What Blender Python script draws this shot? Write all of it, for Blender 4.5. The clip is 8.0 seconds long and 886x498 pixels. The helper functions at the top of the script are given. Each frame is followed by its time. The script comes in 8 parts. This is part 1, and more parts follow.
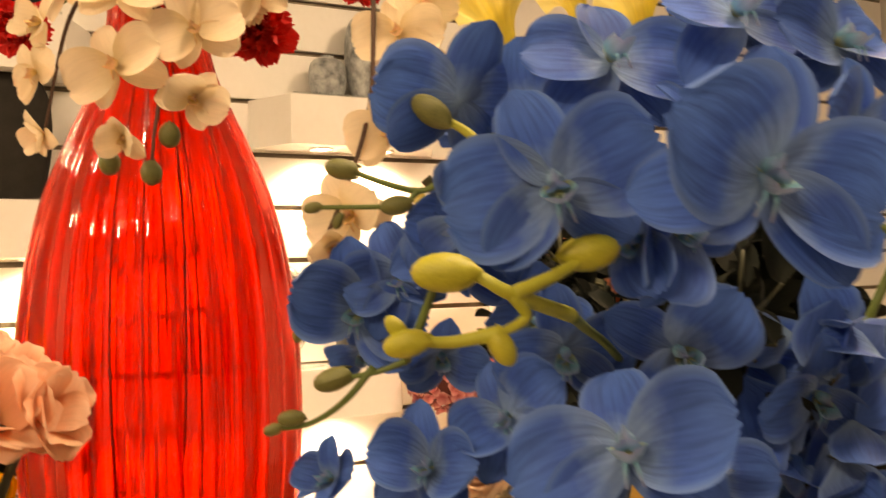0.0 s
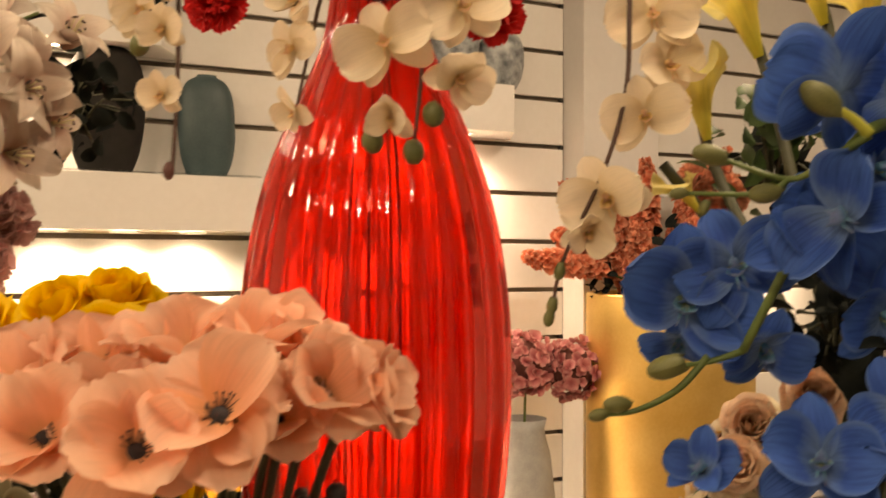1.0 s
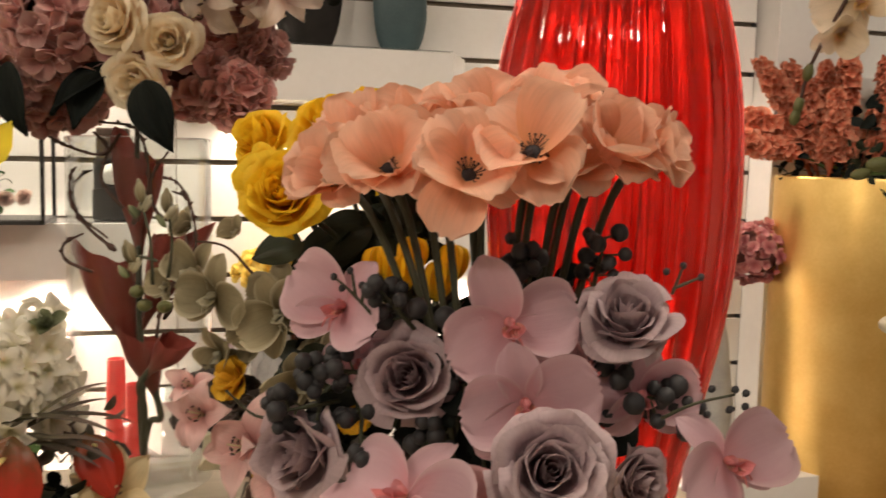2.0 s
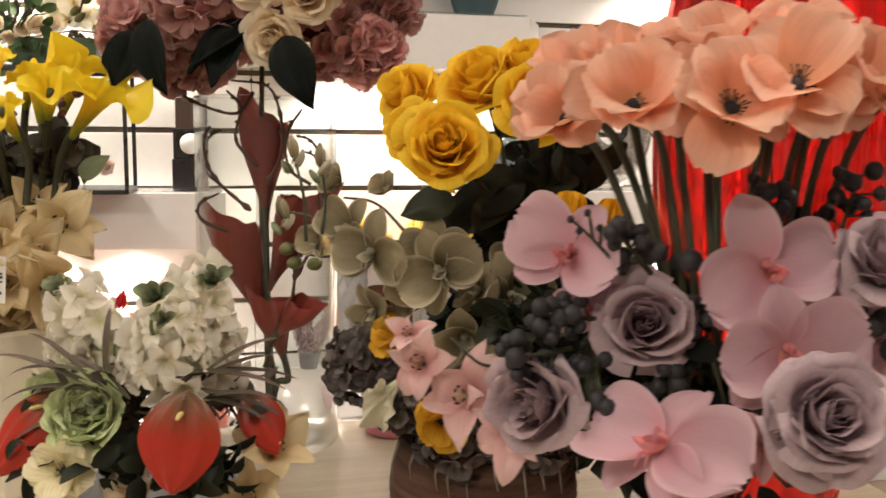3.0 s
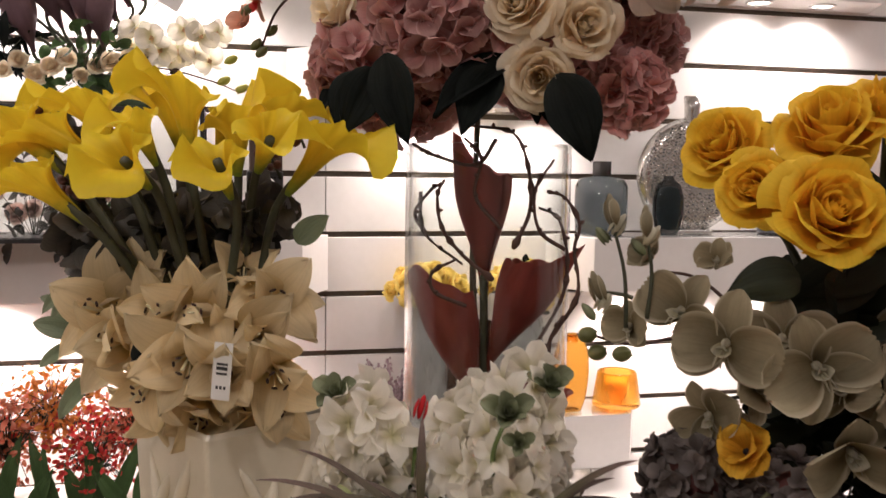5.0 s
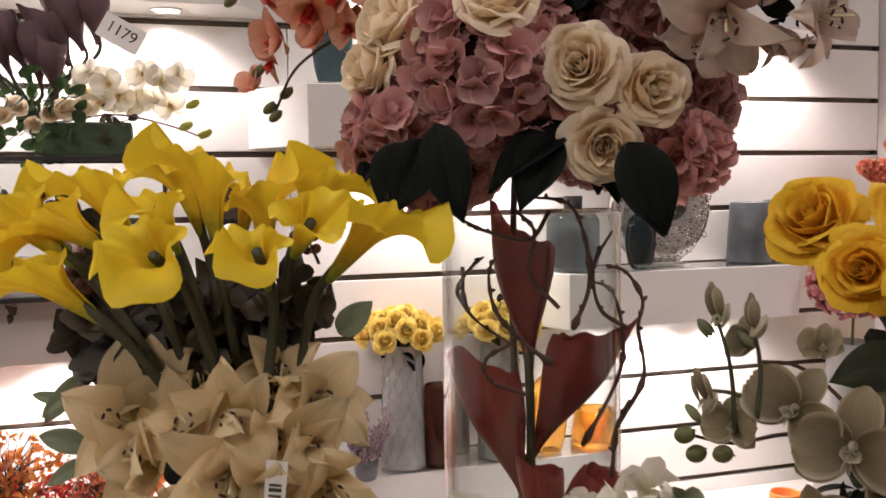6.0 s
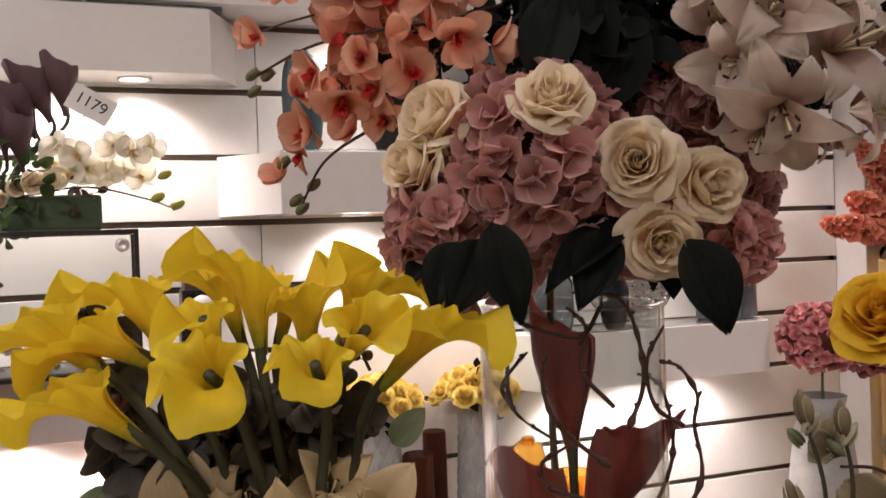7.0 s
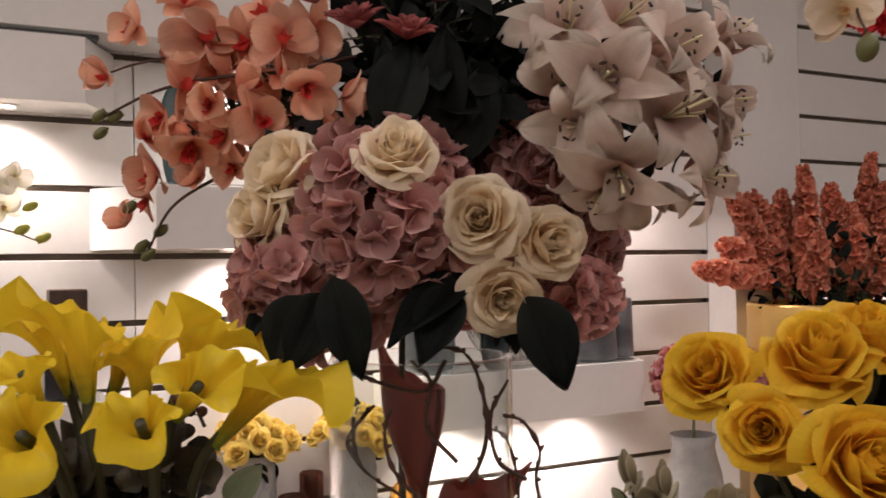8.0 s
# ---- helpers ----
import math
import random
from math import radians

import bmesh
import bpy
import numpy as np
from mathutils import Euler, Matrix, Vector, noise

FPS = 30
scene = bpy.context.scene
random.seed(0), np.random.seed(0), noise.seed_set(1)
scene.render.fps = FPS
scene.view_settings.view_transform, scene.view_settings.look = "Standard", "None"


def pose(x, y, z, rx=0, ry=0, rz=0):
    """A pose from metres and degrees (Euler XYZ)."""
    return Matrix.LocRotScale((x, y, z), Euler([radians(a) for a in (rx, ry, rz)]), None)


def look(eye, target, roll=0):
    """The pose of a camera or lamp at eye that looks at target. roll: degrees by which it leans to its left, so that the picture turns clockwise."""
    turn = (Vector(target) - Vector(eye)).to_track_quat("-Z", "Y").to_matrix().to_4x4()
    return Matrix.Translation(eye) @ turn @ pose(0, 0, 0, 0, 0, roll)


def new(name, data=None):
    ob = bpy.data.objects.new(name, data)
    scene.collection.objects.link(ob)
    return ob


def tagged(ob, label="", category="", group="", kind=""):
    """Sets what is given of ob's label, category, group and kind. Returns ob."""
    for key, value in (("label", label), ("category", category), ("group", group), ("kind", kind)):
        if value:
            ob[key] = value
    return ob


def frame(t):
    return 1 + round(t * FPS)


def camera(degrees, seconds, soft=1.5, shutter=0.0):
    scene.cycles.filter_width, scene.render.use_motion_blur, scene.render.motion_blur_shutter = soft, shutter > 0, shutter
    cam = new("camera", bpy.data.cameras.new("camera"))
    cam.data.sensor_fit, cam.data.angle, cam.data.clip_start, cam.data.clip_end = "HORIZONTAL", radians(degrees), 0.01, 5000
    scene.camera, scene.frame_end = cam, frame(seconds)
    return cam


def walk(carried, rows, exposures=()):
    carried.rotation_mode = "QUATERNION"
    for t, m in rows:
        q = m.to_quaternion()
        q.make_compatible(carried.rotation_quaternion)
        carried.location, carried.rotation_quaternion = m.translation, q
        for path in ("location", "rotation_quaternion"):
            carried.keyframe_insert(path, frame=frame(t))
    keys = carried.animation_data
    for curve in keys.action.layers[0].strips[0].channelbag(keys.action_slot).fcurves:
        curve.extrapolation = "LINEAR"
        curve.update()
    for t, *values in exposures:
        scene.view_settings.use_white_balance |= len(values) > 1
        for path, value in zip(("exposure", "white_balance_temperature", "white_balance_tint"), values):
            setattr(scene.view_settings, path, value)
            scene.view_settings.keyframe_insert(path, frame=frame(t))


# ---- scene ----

cam = camera(51.7, 8.0, shutter=0.3)
METRES, EYE, TILT, LEAN, TURN = 1.146, 1.30, 1.68, 1.54, -27.64
ROWS = [
    (0.0, 0.0, 0.0, 0.0, 0.0, 0.0, -0.0),
    (0.5, -0.0664, 0.0172, 0.0184, 0.74, 0.51, -0.72),
    (1.0, -0.1426, 0.0019, -0.001, 2.29, -1.14, -1.68),
    (1.5, -0.1891, -0.0525, -0.0434, 5.88, -4.09, -2.61),
    (1.75, -0.1976, -0.0724, -0.0617, 9.83, -6.91, -3.3),
    (2.0, -0.1951, -0.0812, -0.0699, 12.52, -7.9, -2.47),
    (2.2, -0.1999, -0.0895, -0.0728, 14.75, -7.93, -2.03),
    (3.3, -0.3529, -0.0898, -0.0972, 15.16, -10.02, -1.49),
    (3.5, -0.387, -0.0917, -0.0964, 14.97, -9.87, -0.76),
    (4.0, -0.4566, -0.0868, -0.0991, 15.16, -9.73, -0.39),
    (4.5, -0.538, -0.043, -0.0988, 14.36, -8.44, -1.66),
    (4.7, -0.5647, -0.0236, -0.0956, 15.01, -8.0, -1.87),
    (5.8, -0.6847, 0.0557, -0.0666, 11.5, -5.93, -1.0),
    (6.0, -0.7128, 0.0593, -0.0522, 10.52, -5.79, -0.41),
    (6.5, -0.7793, 0.073, -0.0319, 7.7, -4.33, 0.19),
    (7.0, -0.8031, 0.075, -0.0142, 6.9, -2.63, 0.58),
    (7.5, -0.7877, 0.0827, -0.0013, 3.78, -1.47, 0.42),
    (8.0, -0.7618, 0.0819, 0.0019, 0.5, -0.55, -0.64),
]
walk(cam, [(t, pose(0, 0, EYE, TILT, LEAN, TURN) @ pose(METRES * x, METRES * y, METRES * z, 90 + pitch, roll, yaw)) for t, x, y, z, yaw, pitch, roll in ROWS],
     [(0.0, 0.84, 10300, 17), (0.5, 0.5, 9300, 19), (1.0, 0.4, 8700, 15), (1.5, 0.3, 7700, 13), (2.0, 0.2, 6500, 11), (3.3, 0.46, 6050, 13), (4.0, 0.06, 5950, 18), (4.5, -0.18, 5850, 20), (6.0, -0.21, 5700, 20), (8.0, -0.36, 5900, 21)])

# ---- world and light ----
world = bpy.data.worlds.new("world")
scene.world = world
world.use_nodes = True
world.node_tree.nodes["Background"].inputs["Color"].default_value = (1.0, 0.9, 0.78, 1)
world.node_tree.nodes["Background"].inputs["Strength"].default_value = 0.06


def spot(x, y, z, energy, size=125, blend=0.7, target=None, colour=(1.0, 0.84, 0.66), radius=0.03):
    d = bpy.data.lights.new("downlight_lamp", "SPOT")
    d.energy, d.spot_size, d.spot_blend, d.color, d.shadow_soft_size = energy, radians(size), blend, colour, radius
    o = new("downlight_lamp", d)
    o.matrix_world = look((x, y, z), target or (x, y + 0.02, z - 1))
    return o


def area(x, y, z, energy, w, h, target, colour=(1.0, 0.87, 0.7)):
    d = bpy.data.lights.new("ceiling_lamp", "AREA")
    d.energy, d.shape, d.size, d.size_y, d.color = energy, "RECTANGLE", w, h, colour
    o = new("ceiling_lamp", d)
    o.matrix_world = look((x, y, z), target)
    return o


# fill lamps added under the unseen ceiling to brighten parts of the display
area(0.75, 0.1, 2.95, 19, 0.5, 0.25, (0.75, 0.1, 0))
area(-2.1, -1.2, 2.95, 46, 0.6, 0.3, (-0.6, 0.8, 0.9))
area(2.0, 1.3, 2.95, 25, 0.5, 0.25, (2.0, 1.3, 0))
area(-2.0, 1.5, 2.95, 28, 0.5, 0.25, (-1.6, 1.9, 0))

# ---- materials ----
def nodes(name):
    m = bpy.data.materials.new(name)
    m.use_nodes = True
    nt = m.node_tree
    return m, nt, nt.nodes["Principled BSDF"], nt.nodes["Material Output"]


def ramp(nt, stops):
    r = nt.nodes.new("ShaderNodeValToRGB")
    e = r.color_ramp.elements
    while len(e) < len(stops):
        e.new(0.5)
    for k, (p, c) in zip(e, stops):
        k.position, k.color = p, (*c, 1)
    return r


def petal_mat(name, base, mid, tip, rough=0.6, thin=0.3, vein=0.35, spread=0.12, grain=60.0, edge=None, spec=0.3):
    """Silk petal: colour runs from base to tip, fine veins along it, some light comes through."""
    m, nt, p, out = nodes(name)
    L, N = nt.links.new, nt.nodes.new
    uv = N("ShaderNodeUVMap")
    sep = N("ShaderNodeSeparateXYZ")
    L(uv.outputs["UV"], sep.inputs[0])
    tc = N("ShaderNodeTexCoord")
    n1 = N("ShaderNodeTexNoise")
    n1.inputs["Scale"].default_value = 14.0
    n1.inputs["Detail"].default_value = 3.0
    L(tc.outputs["Object"], n1.inputs["Vector"])
    add = N("ShaderNodeMath")
    add.operation = "MULTIPLY_ADD"
    L(n1.outputs["Fac"], add.inputs[0])
    add.inputs[1].default_value = 0.3
    L(sep.outputs["Y"], add.inputs[2])
    sub = N("ShaderNodeMath")
    sub.operation = "SUBTRACT"
    L(add.outputs[0], sub.inputs[0])
    sub.inputs[1].default_value = 0.15
    r = ramp(nt, [(0.0, base), (0.45, mid), (1.0, tip)])
    L(sub.outputs[0], r.inputs["Fac"])
    # veins: stretched noise across the petal
    mp = N("ShaderNodeMapping")
    mp.inputs["Scale"].default_value = (26.0, 2.2, 1.0)
    L(uv.outputs["UV"], mp.inputs["Vector"])
    n2 = N("ShaderNodeTexNoise")
    n2.inputs["Scale"].default_value = 1.0
    n2.inputs["Detail"].default_value = 2.5
    L(mp.outputs[0], n2.inputs["Vector"])
    n3 = N("ShaderNodeTexNoise")
    n3.inputs["Scale"].default_value = grain * 10
    L(tc.outputs["Object"], n3.inputs["Vector"])
    # object to object variation and faint veins in the colour
    info = N("ShaderNodeObjectInfo")
    hsv = N("ShaderNodeHueSaturation")
    mr = N("ShaderNodeMapRange")
    L(info.outputs["Random"], mr.inputs["Value"])
    mr.inputs["To Min"].default_value, mr.inputs["To Max"].default_value = 1 - spread, 1 + spread
    mv = N("ShaderNodeMapRange")
    L(n2.outputs["Fac"], mv.inputs["Value"])
    mv.inputs["From Min"].default_value, mv.inputs["From Max"].default_value = 0.3, 0.7
    mv.inputs["To Min"].default_value, mv.inputs["To Max"].default_value = 1 - vein * 0.5, 1 + vein * 0.25
    gi = N("ShaderNodeNewGeometry")
    mi = N("ShaderNodeMapRange")
    L(gi.outputs["Random Per Island"], mi.inputs["Value"])
    mi.inputs["To Min"].default_value, mi.inputs["To Max"].default_value = 1 - spread * 1.3, 1 + spread * 1.1
    m0 = N("ShaderNodeMath")
    m0.operation = "MULTIPLY"
    L(mi.outputs[0], m0.inputs[0])
    L(mv.outputs[0], m0.inputs[1])
    mul = N("ShaderNodeMath")
    mul.operation = "MULTIPLY"
    L(mr.outputs[0], mul.inputs[0])
    L(m0.outputs[0], mul.inputs[1])
    L(mul.outputs[0], hsv.inputs["Value"])
    L(r.outputs["Color"], hsv.inputs["Color"])
    colour = hsv.outputs["Color"]
    if edge:
        # the rim of the petal has a tone of its own
        d = N("ShaderNodeMath")
        d.operation = "SUBTRACT"
        L(sep.outputs["X"], d.inputs[0])
        d.inputs[1].default_value = 0.5
        ab = N("ShaderNodeMath")
        ab.operation = "ABSOLUTE"
        L(d.outputs[0], ab.inputs[0])
        em = N("ShaderNodeMapRange")
        L(ab.outputs[0], em.inputs["Value"])
        em.inputs["From Min"].default_value, em.inputs["From Max"].default_value = 0.4, 0.5
        em.inputs["To Max"].default_value = 0.7
        mix = N("ShaderNodeMix")
        mix.data_type = "RGBA"
        L(em.outputs[0], mix.inputs[0])
        L(colour, mix.inputs[6])
        mix.inputs[7].default_value = (*edge, 1)
        colour = mix.outputs[2]
    L(colour, p.inputs["Base Color"])
    p.inputs["Roughness"].default_value = rough
    p.inputs["Specular IOR Level"].default_value = spec
    b1 = N("ShaderNodeBump")
    b1.inputs["Strength"].default_value = 0.2
    b1.inputs["Distance"].default_value = 0.0012
    L(n2.outputs["Fac"], b1.inputs["Height"])
    b2 = N("ShaderNodeBump")
    b2.inputs["Strength"].default_value = 0.12
    b2.inputs["Distance"].default_value = 0.0004
    L(n3.outputs["Fac"], b2.inputs["Height"])
    L(b1.outputs[0], b2.inputs["Normal"])
    L(b2.outputs[0], p.inputs["Normal"])
    tr = N("ShaderNodeBsdfTranslucent")
    L(colour, tr.inputs["Color"])
    mx = N("ShaderNodeMixShader")
    mx.inputs[0].default_value = thin
    L(p.outputs[0], mx.inputs[1])
    L(tr.outputs[0], mx.inputs[2])
    L(mx.outputs[0], out.inputs["Surface"])
    return m


def plain_mat(name, a, b, rough=0.5, metal=0.0, scale=8.0, bump=0.15, spec=0.5, stretch=(1, 1, 1), coat=0.0, dist=0.002):
    """Painted, ceramic, wooden or metal surface with two scales of variation."""
    m, nt, p, out = nodes(name)
    L, N = nt.links.new, nt.nodes.new
    tc = N("ShaderNodeTexCoord")
    mp = N("ShaderNodeMapping")
    mp.inputs["Scale"].default_value = stretch
    L(tc.outputs["Object"], mp.inputs["Vector"])
    n1 = N("ShaderNodeTexNoise")
    n1.inputs["Scale"].default_value, n1.inputs["Detail"].default_value = scale, 4.0
    L(mp.outputs[0], n1.inputs["Vector"])
    n2 = N("ShaderNodeTexNoise")
    n2.inputs["Scale"].default_value, n2.inputs["Detail"].default_value = scale * 14, 2.0
    L(mp.outputs[0], n2.inputs["Vector"])
    av = N("ShaderNodeMath")
    av.operation = "MULTIPLY_ADD"
    L(n2.outputs["Fac"], av.inputs[0])
    av.inputs[1].default_value = 0.35
    L(n1.outputs["Fac"], av.inputs[2])
    r = ramp(nt, [(0.4, a), (0.95, b)])
    L(av.outputs[0], r.inputs["Fac"])
    L(r.outputs["Color"], p.inputs["Base Color"])
    rr = N("ShaderNodeMapRange")
    L(n1.outputs["Fac"], rr.inputs["Value"])
    rr.inputs["To Min"].default_value, rr.inputs["To Max"].default_value = max(rough - 0.1, 0.02), min(rough + 0.1, 1)
    L(rr.outputs[0], p.inputs["Roughness"])
    p.inputs["Metallic"].default_value = metal
    p.inputs["Specular IOR Level"].default_value = spec
    p.inputs["Coat Weight"].default_value = coat
    bp = N("ShaderNodeBump")
    bp.inputs["Strength"].default_value, bp.inputs["Distance"].default_value = bump, dist
    L(av.outputs[0], bp.inputs["Height"])
    L(bp.outputs[0], p.inputs["Normal"])
    return m


def glass_mat(name, colour, rough=0.03, ior=1.45, cloudy=0.0, tint=None):
    m, nt, p, out = nodes(name)
    L, N = nt.links.new, nt.nodes.new
    p.inputs["Base Color"].default_value = (*colour, 1)
    p.inputs["Roughness"].default_value = rough
    p.inputs["Transmission Weight"].default_value = 1.0
    p.inputs["IOR"].default_value = ior
    tc = N("ShaderNodeTexCoord")
    n = N("ShaderNodeTexNoise")
    n.inputs["Scale"].default_value = 18.0
    L(tc.outputs["Object"], n.inputs["Vector"])
    bp = N("ShaderNodeBump")
    bp.inputs["Strength"].default_value, bp.inputs["Distance"].default_value = 0.12, 0.004
    L(n.outputs["Fac"], bp.inputs["Height"])
    L(bp.outputs[0], p.inputs["Normal"])
    if cloudy:
        tr = N("ShaderNodeBsdfTranslucent")
        tr.inputs["Color"].default_value = (*(tint or colour), 1)
        mx = N("ShaderNodeMixShader")
        mx.inputs[0].default_value = cloudy
        L(p.outputs[0], mx.inputs[1])
        L(tr.outputs[0], mx.inputs[2])
        L(mx.outputs[0], out.inputs["Surface"])
    return m


def clear_mat(name, tint=(0.97, 0.985, 0.98), gloss=0.09):
    """Thin clear acrylic or glass sheet."""
    m, nt, p, out = nodes(name)
    L, N = nt.links.new, nt.nodes.new
    t = N("ShaderNodeBsdfTransparent")
    t.inputs["Color"].default_value = (*tint, 1)
    g = N("ShaderNodeBsdfGlossy")
    g.inputs["Roughness"].default_value = 0.04
    lw = N("ShaderNodeLayerWeight")
    lw.inputs["Blend"].default_value = 0.5
    pw = N("ShaderNodeMath")
    pw.operation = "POWER"
    L(lw.outputs["Facing"], pw.inputs[0])
    pw.inputs[1].default_value = 2.6
    fr = N("ShaderNodeMath")
    fr.operation = "MULTIPLY_ADD"
    L(pw.outputs[0], fr.inputs[0])
    fr.inputs[1].default_value, fr.inputs[2].default_value = 0.85, 0.03
    mx = N("ShaderNodeMixShader")
    L(fr.outputs[0], mx.inputs[0])
    L(t.outputs[0], mx.inputs[1])
    L(g.outputs[0], mx.inputs[2])
    L(mx.outputs[0], out.inputs["Surface"])
    return m


def glow_mat(name, colour, strength):
    m, nt, p, out = nodes(name)
    p.inputs["Emission Color"].default_value = (*colour, 1)
    p.inputs["Emission Strength"].default_value = strength
    p.inputs["Base Color"].default_value = (*colour, 1)
    return m


WHITE = plain_mat("white_laminate", (0.74, 0.72, 0.69), (0.82, 0.8, 0.78), 0.38, scale=3, bump=0.05)
GROOVE = plain_mat("bronze_groove", (0.10, 0.075, 0.055), (0.2, 0.16, 0.12), 0.45, metal=0.5, scale=12)
DARK_END = plain_mat("groove_end", (0.02, 0.018, 0.016), (0.03, 0.028, 0.025), 0.6)
WALLPAINT = plain_mat("grey_white_paint", (0.62, 0.6, 0.58), (0.7, 0.68, 0.66), 0.7, scale=2.5, bump=0.08)
CEIL = plain_mat("ceiling_paint", (0.7, 0.69, 0.67), (0.76, 0.75, 0.73), 0.9, scale=2)
FLOOR = plain_mat("floor_boards", (0.2, 0.15, 0.11), (0.34, 0.27, 0.2), 0.4, scale=2, stretch=(1, 9, 1))
TABLE = plain_mat("pale_oak", (0.42, 0.33, 0.22), (0.66, 0.56, 0.42), 0.32, scale=2.2, stretch=(1.2, 14, 6), coat=0.2)
STEEL = plain_mat("lamp_rim", (0.75, 0.74, 0.72), (0.85, 0.84, 0.82), 0.3, metal=0.7)
LAMP = glow_mat("lamp_lens", (1.0, 0.86, 0.68), 14.0)
SPOT_GLOW = glow_mat("ceiling_spot_lens", (1.0, 0.9, 0.76), 45.0)
# glow for the added panels, which match no known fitting
PANEL = glow_mat("added_panel_glow", (1.0, 0.9, 0.75), 3.0)

BLUE = petal_mat("blue_orchid", (0.17, 0.28, 0.46), (0.033, 0.095, 0.38), (0.05, 0.135, 0.45), 0.62, 0.22, 0.6, 0.3, spec=0.15, edge=(0.12, 0.22, 0.48))
BLUE_LIP = petal_mat("blue_orchid_lip", (0.5, 0.42, 0.05), (0.12, 0.36, 0.5), (0.25, 0.3, 0.55), 0.5, 0.15)
CREAM_ORCHID = petal_mat("cream_orchid", (0.7, 0.56, 0.34), (0.82, 0.7, 0.52), (0.86, 0.75, 0.59), 0.6, 0.38, 0.12, 0.08)
CREAM_LIP = petal_mat("cream_orchid_lip", (0.75, 0.5, 0.12), (0.8, 0.6, 0.3), (0.75, 0.45, 0.3), 0.6, 0.3)
PEACH_ORCHID = petal_mat("peach_orchid", (0.55, 0.16, 0.1), (0.74, 0.35, 0.22), (0.8, 0.48, 0.34), 0.6, 0.36, 0.15, 0.28, edge=(0.66, 0.4, 0.3))
RED_LIP = petal_mat("red_orchid_lip", (0.7, 0.2, 0.1), (0.66, 0.04, 0.04), (0.72, 0.08, 0.06), 0.5, 0.2)
SAGE_ORCHID = petal_mat("sage_orchid", (0.15, 0.115, 0.055), (0.26, 0.22, 0.13), (0.38, 0.33, 0.21), 0.6, 0.32, 0.2, 0.2, edge=(0.64, 0.58, 0.42))
SAGE_LIP = petal_mat("sage_orchid_lip", (0.45, 0.4, 0.25), (0.5, 0.47, 0.33), (0.6, 0.57, 0.45), 0.6, 0.3)
MAUVE_ORCHID = petal_mat("mauve_orchid", (0.62, 0.3, 0.33), (0.6, 0.37, 0.42), (0.66, 0.45, 0.5), 0.5, 0.32, 0.04, 0.14, edge=(0.7, 0.52, 0.55))
CORAL_LIP = petal_mat("coral_orchid_lip", (0.8, 0.55, 0.4), (0.75, 0.25, 0.25), (0.75, 0.32, 0.35), 0.5, 0.25)
CREAM_ROSE = petal_mat("cream_rose", (0.88, 0.57, 0.28), (0.96, 0.8, 0.56), (0.97, 0.88, 0.69), 0.62, 0.38, 0.1, 0.05)
YELLOW_ROSE = petal_mat("yellow_rose", (0.8, 0.37, 0.006), (0.9, 0.54, 0.014), (0.93, 0.64, 0.03), 0.6, 0.38, 0.15, 0.05)
LAV_ROSE = petal_mat("lavender_rose", (0.3, 0.2, 0.22), (0.45, 0.33, 0.36), (0.56, 0.44, 0.46), 0.62, 0.25, 0.2, 0.08, edge=(0.55, 0.45, 0.47))
PEACH_ROSE = petal_mat("peach_rose", (0.7, 0.36, 0.18), (0.8, 0.5, 0.32), (0.82, 0.6, 0.44), 0.62, 0.3, 0.2, 0.06)
CALLA_Y = petal_mat("yellow_calla", (0.22, 0.3, 0.03), (0.9, 0.64, 0.014), (0.95, 0.75, 0.025), 0.45, 0.42, 0.12, 0.06)
CALLA_B = petal_mat("burgundy_calla", (0.2, 0.06, 0.035), (0.28, 0.055, 0.042), (0.31, 0.068, 0.055), 0.34, 0.3, 0.3, 0.15)
CALLA_P = petal_mat("purple_calla", (0.09, 0.045, 0.055), (0.14, 0.08, 0.095), (0.19, 0.12, 0.135), 0.45, 0.2, 0.2)
CALLA_C = petal_mat("cream_calla", (0.4, 0.42, 0.2), (0.72, 0.66, 0.45), (0.78, 0.74, 0.56), 0.45, 0.3, 0.15)
ANEMONE = petal_mat("peach_anemone", (0.8, 0.41, 0.2), (0.84, 0.44, 0.28), (0.87, 0.57, 0.42), 0.6, 0.42, 0.14, 0.13)
ANEMONE_Y = petal_mat("yellow_anemone", (0.5, 0.22, 0.01), (0.68, 0.36, 0.02), (0.74, 0.44, 0.03), 0.6, 0.3)
ANEMONE_C = petal_mat("cream_anemone", (0.5, 0.4, 0.15), (0.78, 0.7, 0.42), (0.8, 0.74, 0.5), 0.6, 0.3)
BLACK = plain_mat("black_stamen", (0.012, 0.01, 0.012), (0.04, 0.03, 0.035), 0.7, bump=0.6, scale=60)
LILY_W = petal_mat("white_lily", (0.46, 0.24, 0.18), (0.57, 0.45, 0.38), (0.72, 0.65, 0.56), 0.6, 0.35, 0.12, 0.24)
LILY_C = petal_mat("cream_lily", (0.54, 0.4, 0.14), (0.73, 0.585, 0.33), (0.81, 0.69, 0.44), 0.6, 0.38, 0.15, 0.16)
LILY_Y = petal_mat("pale_yellow_lily", (0.55, 0.5, 0.06), (0.8, 0.66, 0.14), (0.84, 0.76, 0.34), 0.5, 0.35, 0.3, 0.06)
LILY_P = petal_mat("pink_lily", (0.55, 0.24, 0.22), (0.56, 0.28, 0.3), (0.6, 0.36, 0.36), 0.55, 0.3, 0.2, 0.1)
STAMEN = plain_mat("lily_filament", (0.6, 0.55, 0.3), (0.7, 0.62, 0.4), 0.6)
ANTHER = plain_mat("lily_anther", (0.03, 0.015, 0.012), (0.07, 0.035, 0.025), 0.8, scale=60, bump=0.5)
